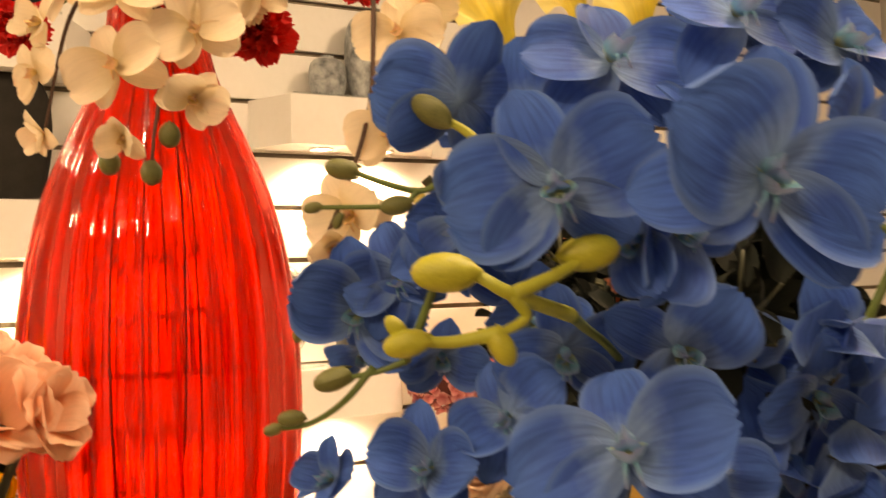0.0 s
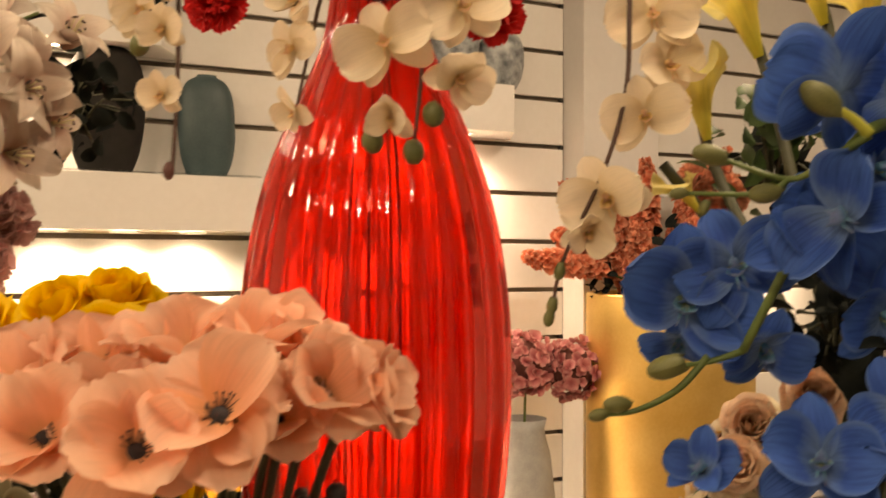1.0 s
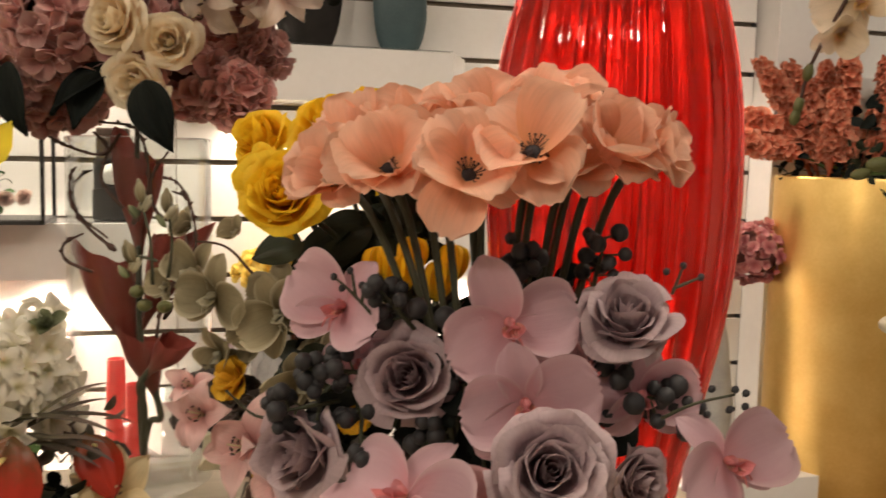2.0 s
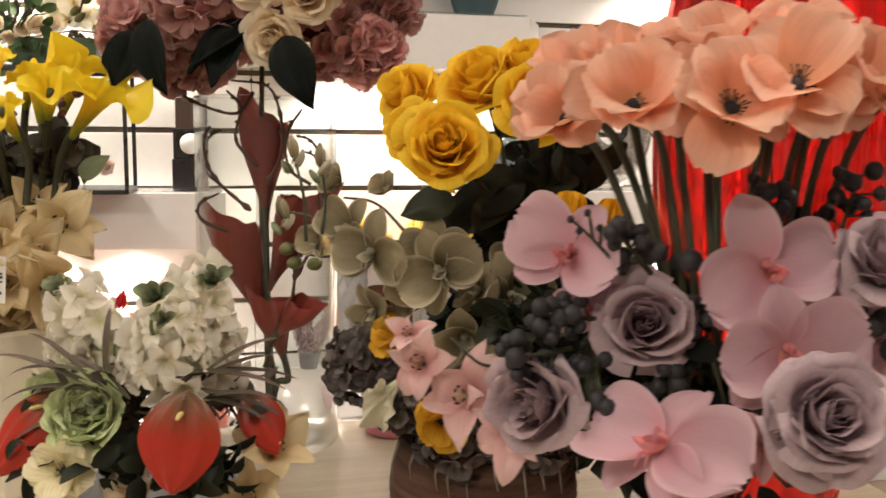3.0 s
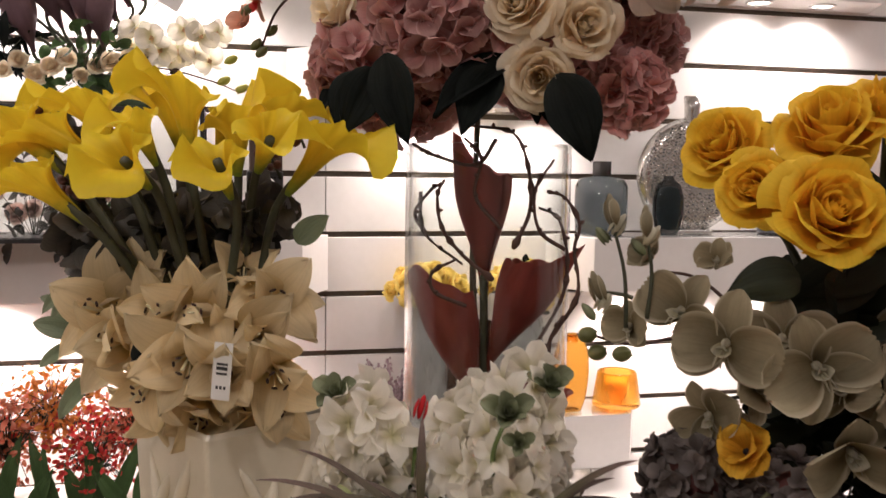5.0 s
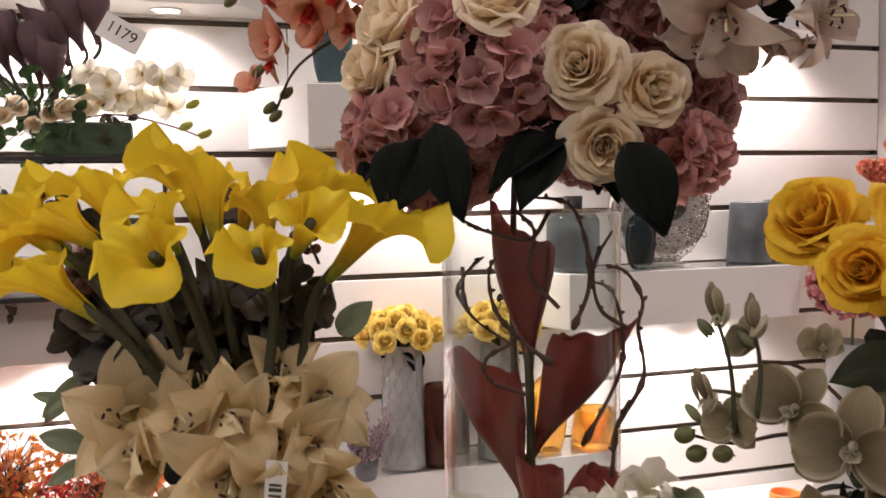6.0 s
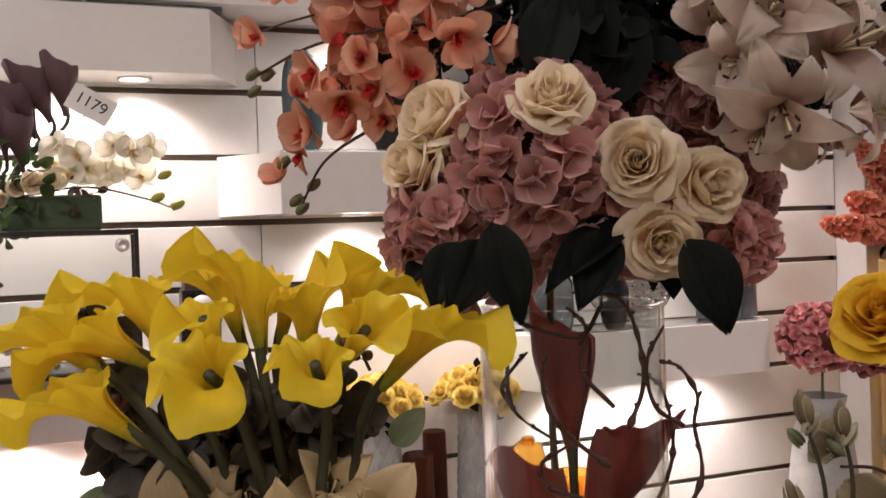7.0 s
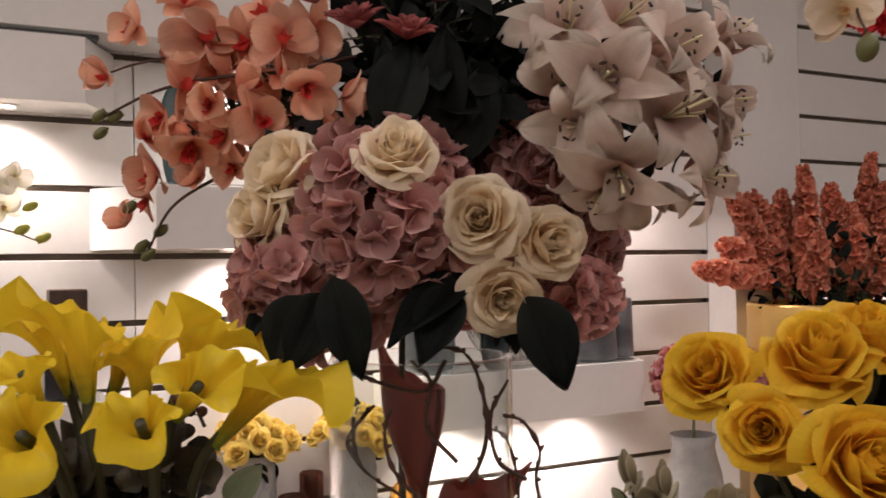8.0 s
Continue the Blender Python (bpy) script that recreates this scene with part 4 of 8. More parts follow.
box_shelf(-2.6, -0.455, 1.975, (-1.25, -0.93, -0.66), energy=20)
box_shelf(-0.27, 0.64, 1.575, (-0.02, 0.2, 0.42), left=0.155)
box_shelf(1.05, 1.62, 1.975, (1.2, 1.45), energy=20)
box_shelf(-2.6, -0.39, 0.975, (-1.3, -1.0, -0.7), energy=17)
box_shelf(0.57, 1.46, 0.975, (0.75, 1.0, 1.25), energy=13)
box_shelf(-0.35, 0.72, 0.375, (-0.1, 0.45), energy=5)
box_shelf(2.5, 3.5, 1.575, (2.75, 3.1))
box_shelf(-0.9, 0.3, 2.175, (-0.5, 0.0))

# display table that carries the arrangements
table = thing("display_table", (0.1, 0.75, 0), "long display table with a pale oak top", "table")
part("tabletop", box_geo(-1.5, 0.34, -0.6, 0.68, 0.71, 0.75, 0.006), TABLE, table)
for x, y in ((-1.42, -0.52), (0.27, -0.52), (-1.42, 0.6), (0.27, 0.6)):
    part("leg", box_geo(x - 0.03, x + 0.03, y - 0.03, y + 0.03, 0.0, 0.71, 0.004), WHITE, table)

# small ceiling downlights of the shop, in two rows
for i, (x, y) in enumerate(((-1.6, -0.9), (-0.8, -0.9), (0.0, -0.9), (0.8, -0.9), (1.6, -0.9), (-1.2, 0.5), (-0.4, 0.5), (0.4, 0.5), (1.2, 0.5), (0.0, -2.2), (1.2, -2.2))):
    t = thing("ceiling_downlight", (x, y, 2.999), "small round recessed ceiling downlight", "lamp", "ceiling downlights")
    geo("rim", lathe([(0.05, 0.0), (0.05, -0.006), (0.044, -0.007), (0.04, -0.002)], 24), STEEL, t)
    geo("lens", lathe([(0.04, -0.003), (0.02, -0.004), (0.0005, -0.004)], 20), SPOT_GLOW, t)

# ---- tall clear vase with burgundy callas, and the bouquet on top ----
tall_vase = thing("flower_vase", (-0.313, 1.355, 0.75), "tall clear vase of burgundy callas under a pink hydrangea bouquet", "flower arrangement")
rose(tall_vase, (-0.332, 1.190, 1.372), (-0.54, -0.86, 0.10), 0.086, CREAM_ROSE, 78)
rose(tall_vase, (-0.270, 1.174, 1.349), (-0.13, -1.04, 0.03), 0.078, CREAM_ROSE, 61)
rose(tall_vase, (-0.309, 1.191, 1.299), (-0.37, -0.93, -0.1), 0.078, CREAM_ROSE, 16)
rose(tall_vase, (-0.402, 1.21, 1.43), (-0.35, -0.75, 0.6), 0.076, CREAM_ROSE, 73)
rose(tall_vase, (-0.475, 1.310, 1.423), (-0.88, -0.3, 0.5), 0.092, CREAM_ROSE, 8)
rose(tall_vase, (-0.494, 1.318, 1.38), (-0.95, -0.4, 0.15), 0.082, CREAM_ROSE, 62)
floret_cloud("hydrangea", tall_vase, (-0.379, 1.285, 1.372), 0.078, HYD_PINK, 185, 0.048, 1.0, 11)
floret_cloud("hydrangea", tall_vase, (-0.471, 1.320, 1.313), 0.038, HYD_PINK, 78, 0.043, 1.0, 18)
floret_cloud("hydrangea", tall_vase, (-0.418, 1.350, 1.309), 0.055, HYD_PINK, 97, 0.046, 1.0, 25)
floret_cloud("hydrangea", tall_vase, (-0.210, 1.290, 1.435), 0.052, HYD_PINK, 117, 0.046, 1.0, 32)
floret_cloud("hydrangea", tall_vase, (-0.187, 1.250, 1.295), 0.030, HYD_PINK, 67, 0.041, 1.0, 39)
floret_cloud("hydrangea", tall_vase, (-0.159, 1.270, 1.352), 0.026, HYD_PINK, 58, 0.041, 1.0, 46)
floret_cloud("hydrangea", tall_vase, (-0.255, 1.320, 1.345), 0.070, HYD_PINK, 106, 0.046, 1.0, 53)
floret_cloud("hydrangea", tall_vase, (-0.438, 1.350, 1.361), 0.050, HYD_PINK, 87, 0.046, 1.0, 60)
leaf(tall_vase, (-0.473, 1.260, 1.305), (-0.512, 1.250, 1.250), 0.038, LEAF_D, (-0.7, -0.7, 0.3), bend=-0.6, a=0.7, b=0.9, ruf=0.09)
leaf(tall_vase, (-0.462, 1.240, 1.307), (-0.498, 1.220, 1.244), 0.045, LEAF_D, (-0.1, -0.95, 0.2), bend=-0.4, a=0.7, b=0.9, ruf=0.09)
leaf(tall_vase, (-0.455, 1.230, 1.321), (-0.443, 1.200, 1.235), 0.050, LEAF_D, (-0.45, -0.88, 0.15), bend=-0.4, a=0.7, b=0.9, ruf=0.09)
leaf(tall_vase, (-0.325, 1.220, 1.318), (-0.420, 1.200, 1.281), 0.045, LEAF_D, (-0.3, -0.7, 0.7), bend=-0.6, a=0.7, b=0.9, ruf=0.09)
leaf(tall_vase, (-0.346, 1.220, 1.311), (-0.386, 1.200, 1.248), 0.049, LEAF_D, (-0.5, -0.85, 0.0), bend=-0.3, a=0.7, b=0.9, ruf=0.09)
leaf(tall_vase, (-0.329, 1.215, 1.308), (-0.296, 1.200, 1.259), 0.031, LEAF_D, (-0.1, -0.8, 0.6), bend=-0.6, a=0.7, b=0.9, ruf=0.09)
leaf(tall_vase, (-0.298, 1.170, 1.301), (-0.271, 1.140, 1.221), 0.056, LEAF_D, (-0.3, -0.95, 0.1), bend=-0.4, a=0.7, b=0.9, ruf=0.09)
leaf(tall_vase, (-0.284, 1.210, 1.298), (-0.293, 1.200, 1.248), 0.032, LEAF_D, (-0.6, -0.75, 0.0), bend=-0.6, a=0.7, b=0.9, ruf=0.09)
leaf(tall_vase, (-0.488, 1.300, 1.295), (-0.520, 1.280, 1.271), 0.023, LEAF_D, (-0.6, -0.7, 0.4), bend=-0.6, a=0.7, b=0.9, ruf=0.09)
leaf(tall_vase, (-0.387, 1.270, 1.450), (-0.359, 1.260, 1.559), 0.054, LEAF_D, (-0.40, -0.92, 0.19), bend=-0.6, a=0.7, b=0.9, ruf=0.09)
leaf(tall_vase, (-0.333, 1.270, 1.446), (-0.334, 1.240, 1.566), 0.050, LEAF_D, (-0.40, -0.92, 0.19), bend=-0.6, a=0.7, b=0.9, ruf=0.09)
leaf(tall_vase, (-0.309, 1.260, 1.429), (-0.280, 1.250, 1.541), 0.050, LEAF_D, (-0.30, -0.92, 0.19), bend=-0.6, a=0.7, b=0.9, ruf=0.09)
leaf(tall_vase, (-0.325, 1.330, 1.450), (-0.365, 1.330, 1.579), 0.050, LEAF_D, (-0.50, -0.90, 0.19), bend=-0.6, a=0.7, b=0.9, ruf=0.09)
# dense near-black leaves fill the bouquet's depth, shade included in their colour
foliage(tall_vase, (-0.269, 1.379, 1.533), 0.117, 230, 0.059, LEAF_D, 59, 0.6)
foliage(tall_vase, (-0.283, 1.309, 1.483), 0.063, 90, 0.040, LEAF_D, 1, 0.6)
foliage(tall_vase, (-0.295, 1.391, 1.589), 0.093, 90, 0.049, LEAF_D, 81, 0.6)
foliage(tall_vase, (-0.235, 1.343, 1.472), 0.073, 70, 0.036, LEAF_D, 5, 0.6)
rosette(tall_vase, (-0.400, 1.306, 1.557), (-0.36, -0.39, 0.90), 0.071, PROTEA, 34, "protea", 0.24, 0.6, 0.7, 770)
rosette(tall_vase, (-0.356, 1.287, 1.547), (-0.09, -0.51, 0.89), 0.071, PROTEA, 34, "protea", 0.24, 0.6, 0.7, 860)
rosette(tall_vase, (-0.332, 1.276, 1.584), (0.05, -0.46, 0.89), 0.071, PROTEA, 34, "protea", 0.24, 0.6, 0.7, 905)
rosette(tall_vase, (-0.434, 1.321, 1.582), (-0.41, -0.26, 0.91), 0.071, PROTEA, 34, "protea", 0.24, 0.6, 0.7, 700)
orchid(tall_vase, (-0.522, 1.415, 1.563), (-0.10, -0.79, 0.22), 0.084, PEACH_ORCHID, RED_LIP, 20, fresh=2)
orchid(tall_vase, (-0.558, 1.453, 1.555), (0.32, -0.12, -0.03), 0.067, PEACH_PALE, RED_LIP, -5, fresh=27)
orchid(tall_vase, (-0.544, 1.414, 1.513), (0.56, -0.93, 0.09), 0.075, PEACH_PALE, RED_LIP, -57, fresh=11)
orchid(tall_vase, (-0.498, 1.372, 1.507), (1.24, -0.52, 0.78), 0.076, PEACH_ORCHID, RED_LIP, -56, fresh=27)
orchid(tall_vase, (-0.465, 1.335, 1.548), (-0.20, -1.08, 0.34), 0.074, PEACH_PALE, RED_LIP, 1, fresh=7)
orchid(tall_vase, (-0.449, 1.306, 1.502), (-0.21, -1.36, -0.82), 0.067, PEACH_PALE, RED_LIP, -61, fresh=21)
orchid(tall_vase, (-0.563, 1.434, 1.427), (-2.93, -0.54, -0.19), 0.069, PEACH_ORCHID, RED_LIP, 0, fresh=29)
orchid(tall_vase, (-0.535, 1.410, 1.456), (-0.57, -0.78, -0.98), 0.072, PEACH_PALE, RED_LIP, -10, fresh=27)
orchid(tall_vase, (-0.509, 1.377, 1.460), (-2.12, -0.26, -0.17), 0.064, PEACH_PALE, RED_LIP, -7, fresh=20)
orchid(tall_vase, (-0.480, 1.396, 1.559), (-1.02, -0.78, -0.16), 0.073, PEACH_ORCHID, RED_LIP, 1, fresh=8)
orchid(tall_vase, (-0.481, 1.364, 1.479), (0.07, -1.45, -0.54), 0.067, PEACH_PALE, RED_LIP, 37, fresh=20)
orchid(tall_vase, (-0.420, 1.294, 1.491), (1.75, -1.35, -0.05), 0.062, PEACH_PALE, RED_LIP, 19, fresh=37)
orchid(tall_vase, (-0.525, 1.471, 1.610), (-0.42, -0.80, 0.81), 0.069, PEACH_ORCHID, RED_LIP, 9, fresh=16)
orchid(tall_vase, (-0.570, 1.459, 1.403), (-1.49, -0.26, -1.11), 0.052, PEACH_PALE, RED_LIP, 61, fresh=25)
orchid(tall_vase, (-0.527, 1.363, 1.488), (-0.83, -0.97, -0.20), 0.063, PEACH_PALE, RED_LIP, -16, fresh=40)
orchid(tall_vase, (-0.460, 1.355, 1.517), (0.02, -1.27, 0.89), 0.061, PEACH_ORCHID, RED_LIP, 18, fresh=44)
orchid(tall_vase, (-0.428, 1.340, 1.566), (-2.02, -0.94, -1.10), 0.069, PEACH_PALE, RED_LIP, -49, fresh=20)
orchid(tall_vase, (-0.554, 1.440, 1.489), (-1.61, -0.20, -0.61), 0.061, PEACH_PALE, RED_LIP, -42, fresh=21)
orchid(tall_vase, (-0.523, 1.416, 1.422), (-2.17, -0.43, 0.79), 0.057, PEACH_ORCHID, RED_LIP, -12, fresh=49)
orchid(tall_vase, (-0.577, 1.472, 1.582), (-1.34, -0.47, -0.08), 0.059, PEACH_PALE, RED_LIP, 2, fresh=22)
orchid(tall_vase, (-0.497, 1.394, 1.432), (-0.75, -0.70, -0.13), 0.051, PEACH_PALE, RED_LIP, 19, fresh=35)
orchid(tall_vase, (-0.428, 1.319, 1.462), (0.75, -0.71, 0.32), 0.054, PEACH_ORCHID, RED_LIP, 22, fresh=34)
orchid(tall_vase, (-0.574, 1.460, 1.465), (0.35, -1.14, 0.32), 0.052, PEACH_PALE, RED_LIP, 55, fresh=43)
orchid(tall_vase, (-0.454, 1.418, 1.596), (-1.06, -0.68, 0.37), 0.075, PEACH_PALE, RED_LIP, 21, fresh=19)
orchid(tall_vase, (-0.494, 1.435, 1.541), (-0.90, -0.46, -0.12), 0.065, PEACH_ORCHID, RED_LIP, -40, fresh=19)
foliage(tall_vase, (-0.481, 1.441, 1.521), 0.072, 60, 0.036, PEACH_ORCHID, 65, 0.6)
foliage(tall_vase, (-0.515, 1.456, 1.469), 0.042, 30, 0.033, PEACH_PALE, 24, 0.6)
foliage(tall_vase, (-0.437, 1.421, 1.532), 0.054, 40, 0.036, PEACH_PALE, 40, 0.6)
foliage(tall_vase, (-0.437, 1.389, 1.490), 0.035, 12, 0.029, LEAF_D, 69, 0.6)
orchid(tall_vase, (-0.604, 1.495, 1.532), (-0.89, -0.36, 0.13), 0.056, PEACH_PALE, RED_LIP, 18, fresh=45)
orchid(tall_vase, (-0.584, 1.498, 1.381), (-0.659, -0.466, 0.436), 0.050, PEACH_ORCHID, CREAM_LIP, 10, fresh=55)
stem(tall_vase, [(-0.385, 1.343, 1.542), (-0.450, 1.383, 1.529), (-0.513, 1.411, 1.523), (-0.564, 1.445, 1.512), (-0.610, 1.498, 1.490)], 0.0022, TWIG)
stem(tall_vase, [(-0.441, 1.347, 1.450), (-0.479, 1.375, 1.434), (-0.516, 1.413, 1.419), (-0.549, 1.450, 1.393), (-0.567, 1.480, 1.351)], 0.0022, TWIG)
stem(tall_vase, [(-0.418, 1.369, 1.528), (-0.488, 1.411, 1.556), (-0.572, 1.459, 1.544), (-0.601, 1.494, 1.538)], 0.0018, TWIG)
bud(tall_vase, (-0.612, 1.499, 1.492), (-0.56, 0.25, -0.48), 0.018, BUD_D)
bud(tall_vase, (-0.611, 1.498, 1.474), (-0.56, 0.25, -0.48), 0.018, BUD_D)
bud(tall_vase, (-0.597, 1.492, 1.491), (-0.56, 0.25, -0.48), 0.018, BUD_D)
bud(tall_vase, (-0.555, 1.474, 1.371), (-0.56, 0.25, -0.48), 0.018, BUD_D)
bud(tall_vase, (-0.573, 1.482, 1.355), (-0.56, 0.25, -0.48), 0.018, BUD_D)
bud(tall_vase, (-0.567, 1.480, 1.346), (-0.56, 0.25, -0.48), 0.018, BUD_D)
bud(tall_vase, (-0.584, 1.487, 1.396), (-0.56, 0.25, -0.48), 0.018, BUD_D)
lily(tall_vase, (-0.236, 1.190, 1.540), (-0.50, -0.88, 0.49), 0.118, LILY_W, 50, 28, 0.98, 2.1)
lily(tall_vase, (-0.230, 1.144, 1.491), (-0.58, -0.84, -0.08), 0.123, LILY_W, 18, 29, 0.98, 2.1)
lily(tall_vase, (-0.237, 1.169, 1.456), (-0.78, -0.64, -0.24), 0.109, LILY_W, 35, 29, 0.98, 2.1)
lily(tall_vase, (-0.179, 1.143, 1.515), (0.26, -1.10, 0.21), 0.126, LILY_W, 0, 29, 0.98, 2.1)
lily(tall_vase, (-0.181, 1.123, 1.458), (0.10, -0.92, 0.15), 0.123, LILY_W, 10, 0, 0.98, 2.1)
lily(tall_vase, (-0.219, 1.139, 1.417), (-0.52, -0.75, -0.63), 0.118, LILY_W, 19, 26, 0.98, 2.1)
lily(tall_vase, (-0.134, 1.124, 1.477), (0.24, -0.65, -0.08), 0.109, LILY_W, 57, 32, 0.98, 2.1)
lily(tall_vase, (-0.150, 1.131, 1.412), (0.70, -0.97, -0.21), 0.104, LILY_W, 28, 13, 0.98, 2.1)
lily(tall_vase, (-0.171, 1.205, 1.562), (0.13, -0.93, 0.30), 0.123, LILY_W, 45, 0, 0.98, 2.1)
lily(tall_vase, (-0.093, 1.149, 1.532), (0.34, -0.70, 0.50), 0.103, LILY_W, 11, 30, 0.98, 2.1)
lily(tall_vase, (-0.209, 1.244, 1.564), (-0.65, -0.59, 0.30), 0.113, LILY_W, 23, -2, 0.98, 2.1)
lily(tall_vase, (-0.231, 1.199, 1.498), (-0.51, -0.54, 0.10), 0.095, LILY_W, 38, 28, 0.98, 2.1)
lily(tall_vase, (-0.176, 1.164, 1.473), (-0.15, -1.03, -0.35), 0.106, LILY_W, 55, 40, 0.98, 2.1)
lily(tall_vase, (-0.220, 1.183, 1.443), (-0.24, -0.77, -0.59), 0.100, LILY_W, 29, 13, 0.98, 2.1)
lily(tall_vase, (-0.132, 1.166, 1.507), (0.01, -0.99, 0.25), 0.103, LILY_W, 9, 7, 0.98, 2.1)
lily(tall_vase, (-0.176, 1.153, 1.399), (0.44, -0.85, -0.51), 0.087, LILY_W, 31, 51, 0.98, 2.1)
lily(tall_vase, (-0.220, 1.162, 1.399), (-0.60, -0.39, -0.72), 0.080, LILY_W, 10, 19, 0.98, 2.1)
lily(tall_vase, (-0.108, 1.145, 1.446), (0.68, -0.85, 0.02), 0.090, LILY_W, 37, 8, 0.98, 2.1)
# near-black clumps added behind the lilies as shade in the gaps
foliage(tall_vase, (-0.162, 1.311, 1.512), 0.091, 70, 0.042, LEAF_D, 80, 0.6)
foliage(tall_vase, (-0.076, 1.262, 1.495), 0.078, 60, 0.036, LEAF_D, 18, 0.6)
stem(tall_vase, [(-0.252, 1.318, 1.439), (-0.198, 1.272, 1.491), (-0.110, 1.222, 1.503)], 0.003, STEM_G)
stem(tall_vase, [(-0.253, 1.340, 1.435), (-0.190, 1.301, 1.551), (-0.114, 1.256, 1.592)], 0.003, STEM_G)
outer = [(0.0005, 0.004), (0.088, 0.002), (0.096, 0.006), (0.096, 0.2), (0.096, 0.47), (0.096, 0.485), (0.0915, 0.487), (0.0915, 0.48), (0.0915, 0.2), (0.0915, 0.02), (0.0005, 0.018)]
acrylic = vase(tall_vase, outer, CLEAR, 64, name="vase", label="clear acrylic cylinder")
acrylic.visible_shadow = False
calla(tall_vase, (-0.316, 1.355, 1.065), (-0.317, 1.369, 1.199), (-0.750, 0.592, 0.296), 0.78, CALLA_B, (-0.313, 1.350, 0.790), STEM_D)
calla(tall_vase, (-0.312, 1.355, 0.970), (-0.262, 1.327, 1.090), (0.647, -0.404, 0.647), 0.82, CALLA_B, (-0.313, 1.350, 0.790), STEM_D)
calla(tall_vase, (-0.318, 1.355, 0.915), (-0.358, 1.364, 1.05), (-0.841, -0.382, 0.382), 0.78, CALLA_B, (-0.313, 1.350, 0.790), STEM_D)
calla(tall_vase, (-0.305, 1.320, 0.910), (-0.268, 1.278, 0.961), (0.637, -0.637, 0.433), 0.9, CALLA_B, (-0.313, 1.350, 0.790), STEM_D)
calla(tall_vase, (-0.292, 1.340, 0.866), (-0.312, 1.331, 0.953), (-0.795, -0.295, 0.530), 0.9, CALLA_B, (-0.313, 1.350, 0.790), STEM_D)
stem(tall_vase, [(-0.312, 1.365, 0.77), (-0.316, 1.38, 0.95), (-0.32, 1.39, 1.1), (-0.316, 1.39, 1.32)], 0.0055, TRUNK, "trunk")
stem(tall_vase, [(-0.337, 1.243, 1.092), (-0.369, 1.254, 1.119), (-0.389, 1.262, 1.147), (-0.393, 1.267, 1.180), (-0.385, 1.268, 1.197)], 0.0023, TWIG, "twig", 1.2)
stem(tall_vase, [(-0.316, 1.243, 1.125), (-0.298, 1.244, 1.166), (-0.299, 1.251, 1.213), (-0.314, 1.259, 1.247), (-0.357, 1.270, 1.254)], 0.0023, TWIG, "twig", 1.2)
stem(tall_vase, [(-0.280, 1.222, 1.031), (-0.251, 1.222, 1.078), (-0.253, 1.229, 1.125), (-0.247, 1.231, 1.152), (-0.261, 1.238, 1.179), (-0.280, 1.243, 1.186)], 0.0023, TWIG, "twig", 1.2)
stem(tall_vase, [(-0.365, 1.245, 1.065), (-0.397, 1.254, 1.079), (-0.400, 1.258, 1.099), (-0.376, 1.254, 1.113)], 0.0023, TWIG, "twig", 1.2)
stem(tall_vase, [(-0.288, 1.217, 0.984), (-0.280, 1.222, 1.031), (-0.266, 1.222, 1.057)], 0.0023, TWIG, "twig", 1.2)
stem(tall_vase, [(-0.331, 1.262, 1.240), (-0.352, 1.263, 1.213), (-0.392, 1.273, 1.221), (-0.418, 1.280, 1.234)], 0.0023, TWIG, "twig", 1.2)
stem(tall_vase, [(-0.328, 1.248, 1.146), (-0.354, 1.259, 1.180), (-0.347, 1.263, 1.220), (-0.364, 1.269, 1.241)], 0.0023, TWIG, "twig", 1.2)
stem(tall_vase, [(-0.263, 1.231, 1.125), (-0.289, 1.239, 1.145), (-0.292, 1.246, 1.186), (-0.272, 1.246, 1.219)], 0.0023, TWIG, "twig", 1.2)
stem(tall_vase, [(-0.393, 1.332, 1.136), (-0.403, 1.336, 1.159), (-0.386, 1.331, 1.184), (-0.373, 1.338, 1.191)], 0.0023, TWIG, "twig", 1.2)
stem(tall_vase, [(-0.281, 1.296, 0.993), (-0.246, 1.286, 1.061), (-0.239, 1.285, 1.107), (-0.248, 1.291, 1.153), (-0.269, 1.299, 1.166)], 0.0023, TWIG, "twig", 1.2)
stem(tall_vase, [(-0.397, 1.335, 1.182), (-0.393, 1.332, 1.136), (-0.352, 1.315, 1.101)], 0.0023, TWIG, "twig", 1.2)

# ---- cream faceted vase with yellow callas and cream lilies ----
calla_vase = thing("flower_vase", (-0.6, 1.30, 0.75), "cream faceted vase of cream lilies, yellow callas and eucalyptus", "flower arrangement")
calla(calla_vase, (-0.645, 1.305, 1.212), (-0.653, 1.308, 1.301), (-0.941, 0.195, 0.200), 1.0, CALLA_Y, (-0.610, 1.290, 0.950), STEM_D)
calla(calla_vase, (-0.681, 1.250, 1.187), (-0.713, 1.185, 1.230), (-0.223, -0.450, -0.900), 1.05, CALLA_Y, (-0.610, 1.290, 0.950), STEM_D)
calla(calla_vase, (-0.655, 1.345, 1.218), (-0.677, 1.353, 1.293), (-0.900, 0.447, 0.350), 1.0, CALLA_Y, (-0.610, 1.290, 0.950), STEM_D)
calla(calla_vase, (-0.678, 1.300, 1.208), (-0.702, 1.272, 1.266), (-0.563, -0.642, 0.500), 1.1, CALLA_Y, (-0.610, 1.290, 0.950), STEM_D)
calla(calla_vase, (-0.597, 1.340, 1.197), (-0.596, 1.331, 1.279), (0.526, -0.305, 0.600), 1.1, CALLA_Y, (-0.610, 1.290, 0.950), STEM_D)
calla(calla_vase, (-0.569, 1.330, 1.209), (-0.539, 1.309, 1.285), (0.900, -0.447, 0.100), 1.05, CALLA_Y, (-0.610, 1.290, 0.950), STEM_D)
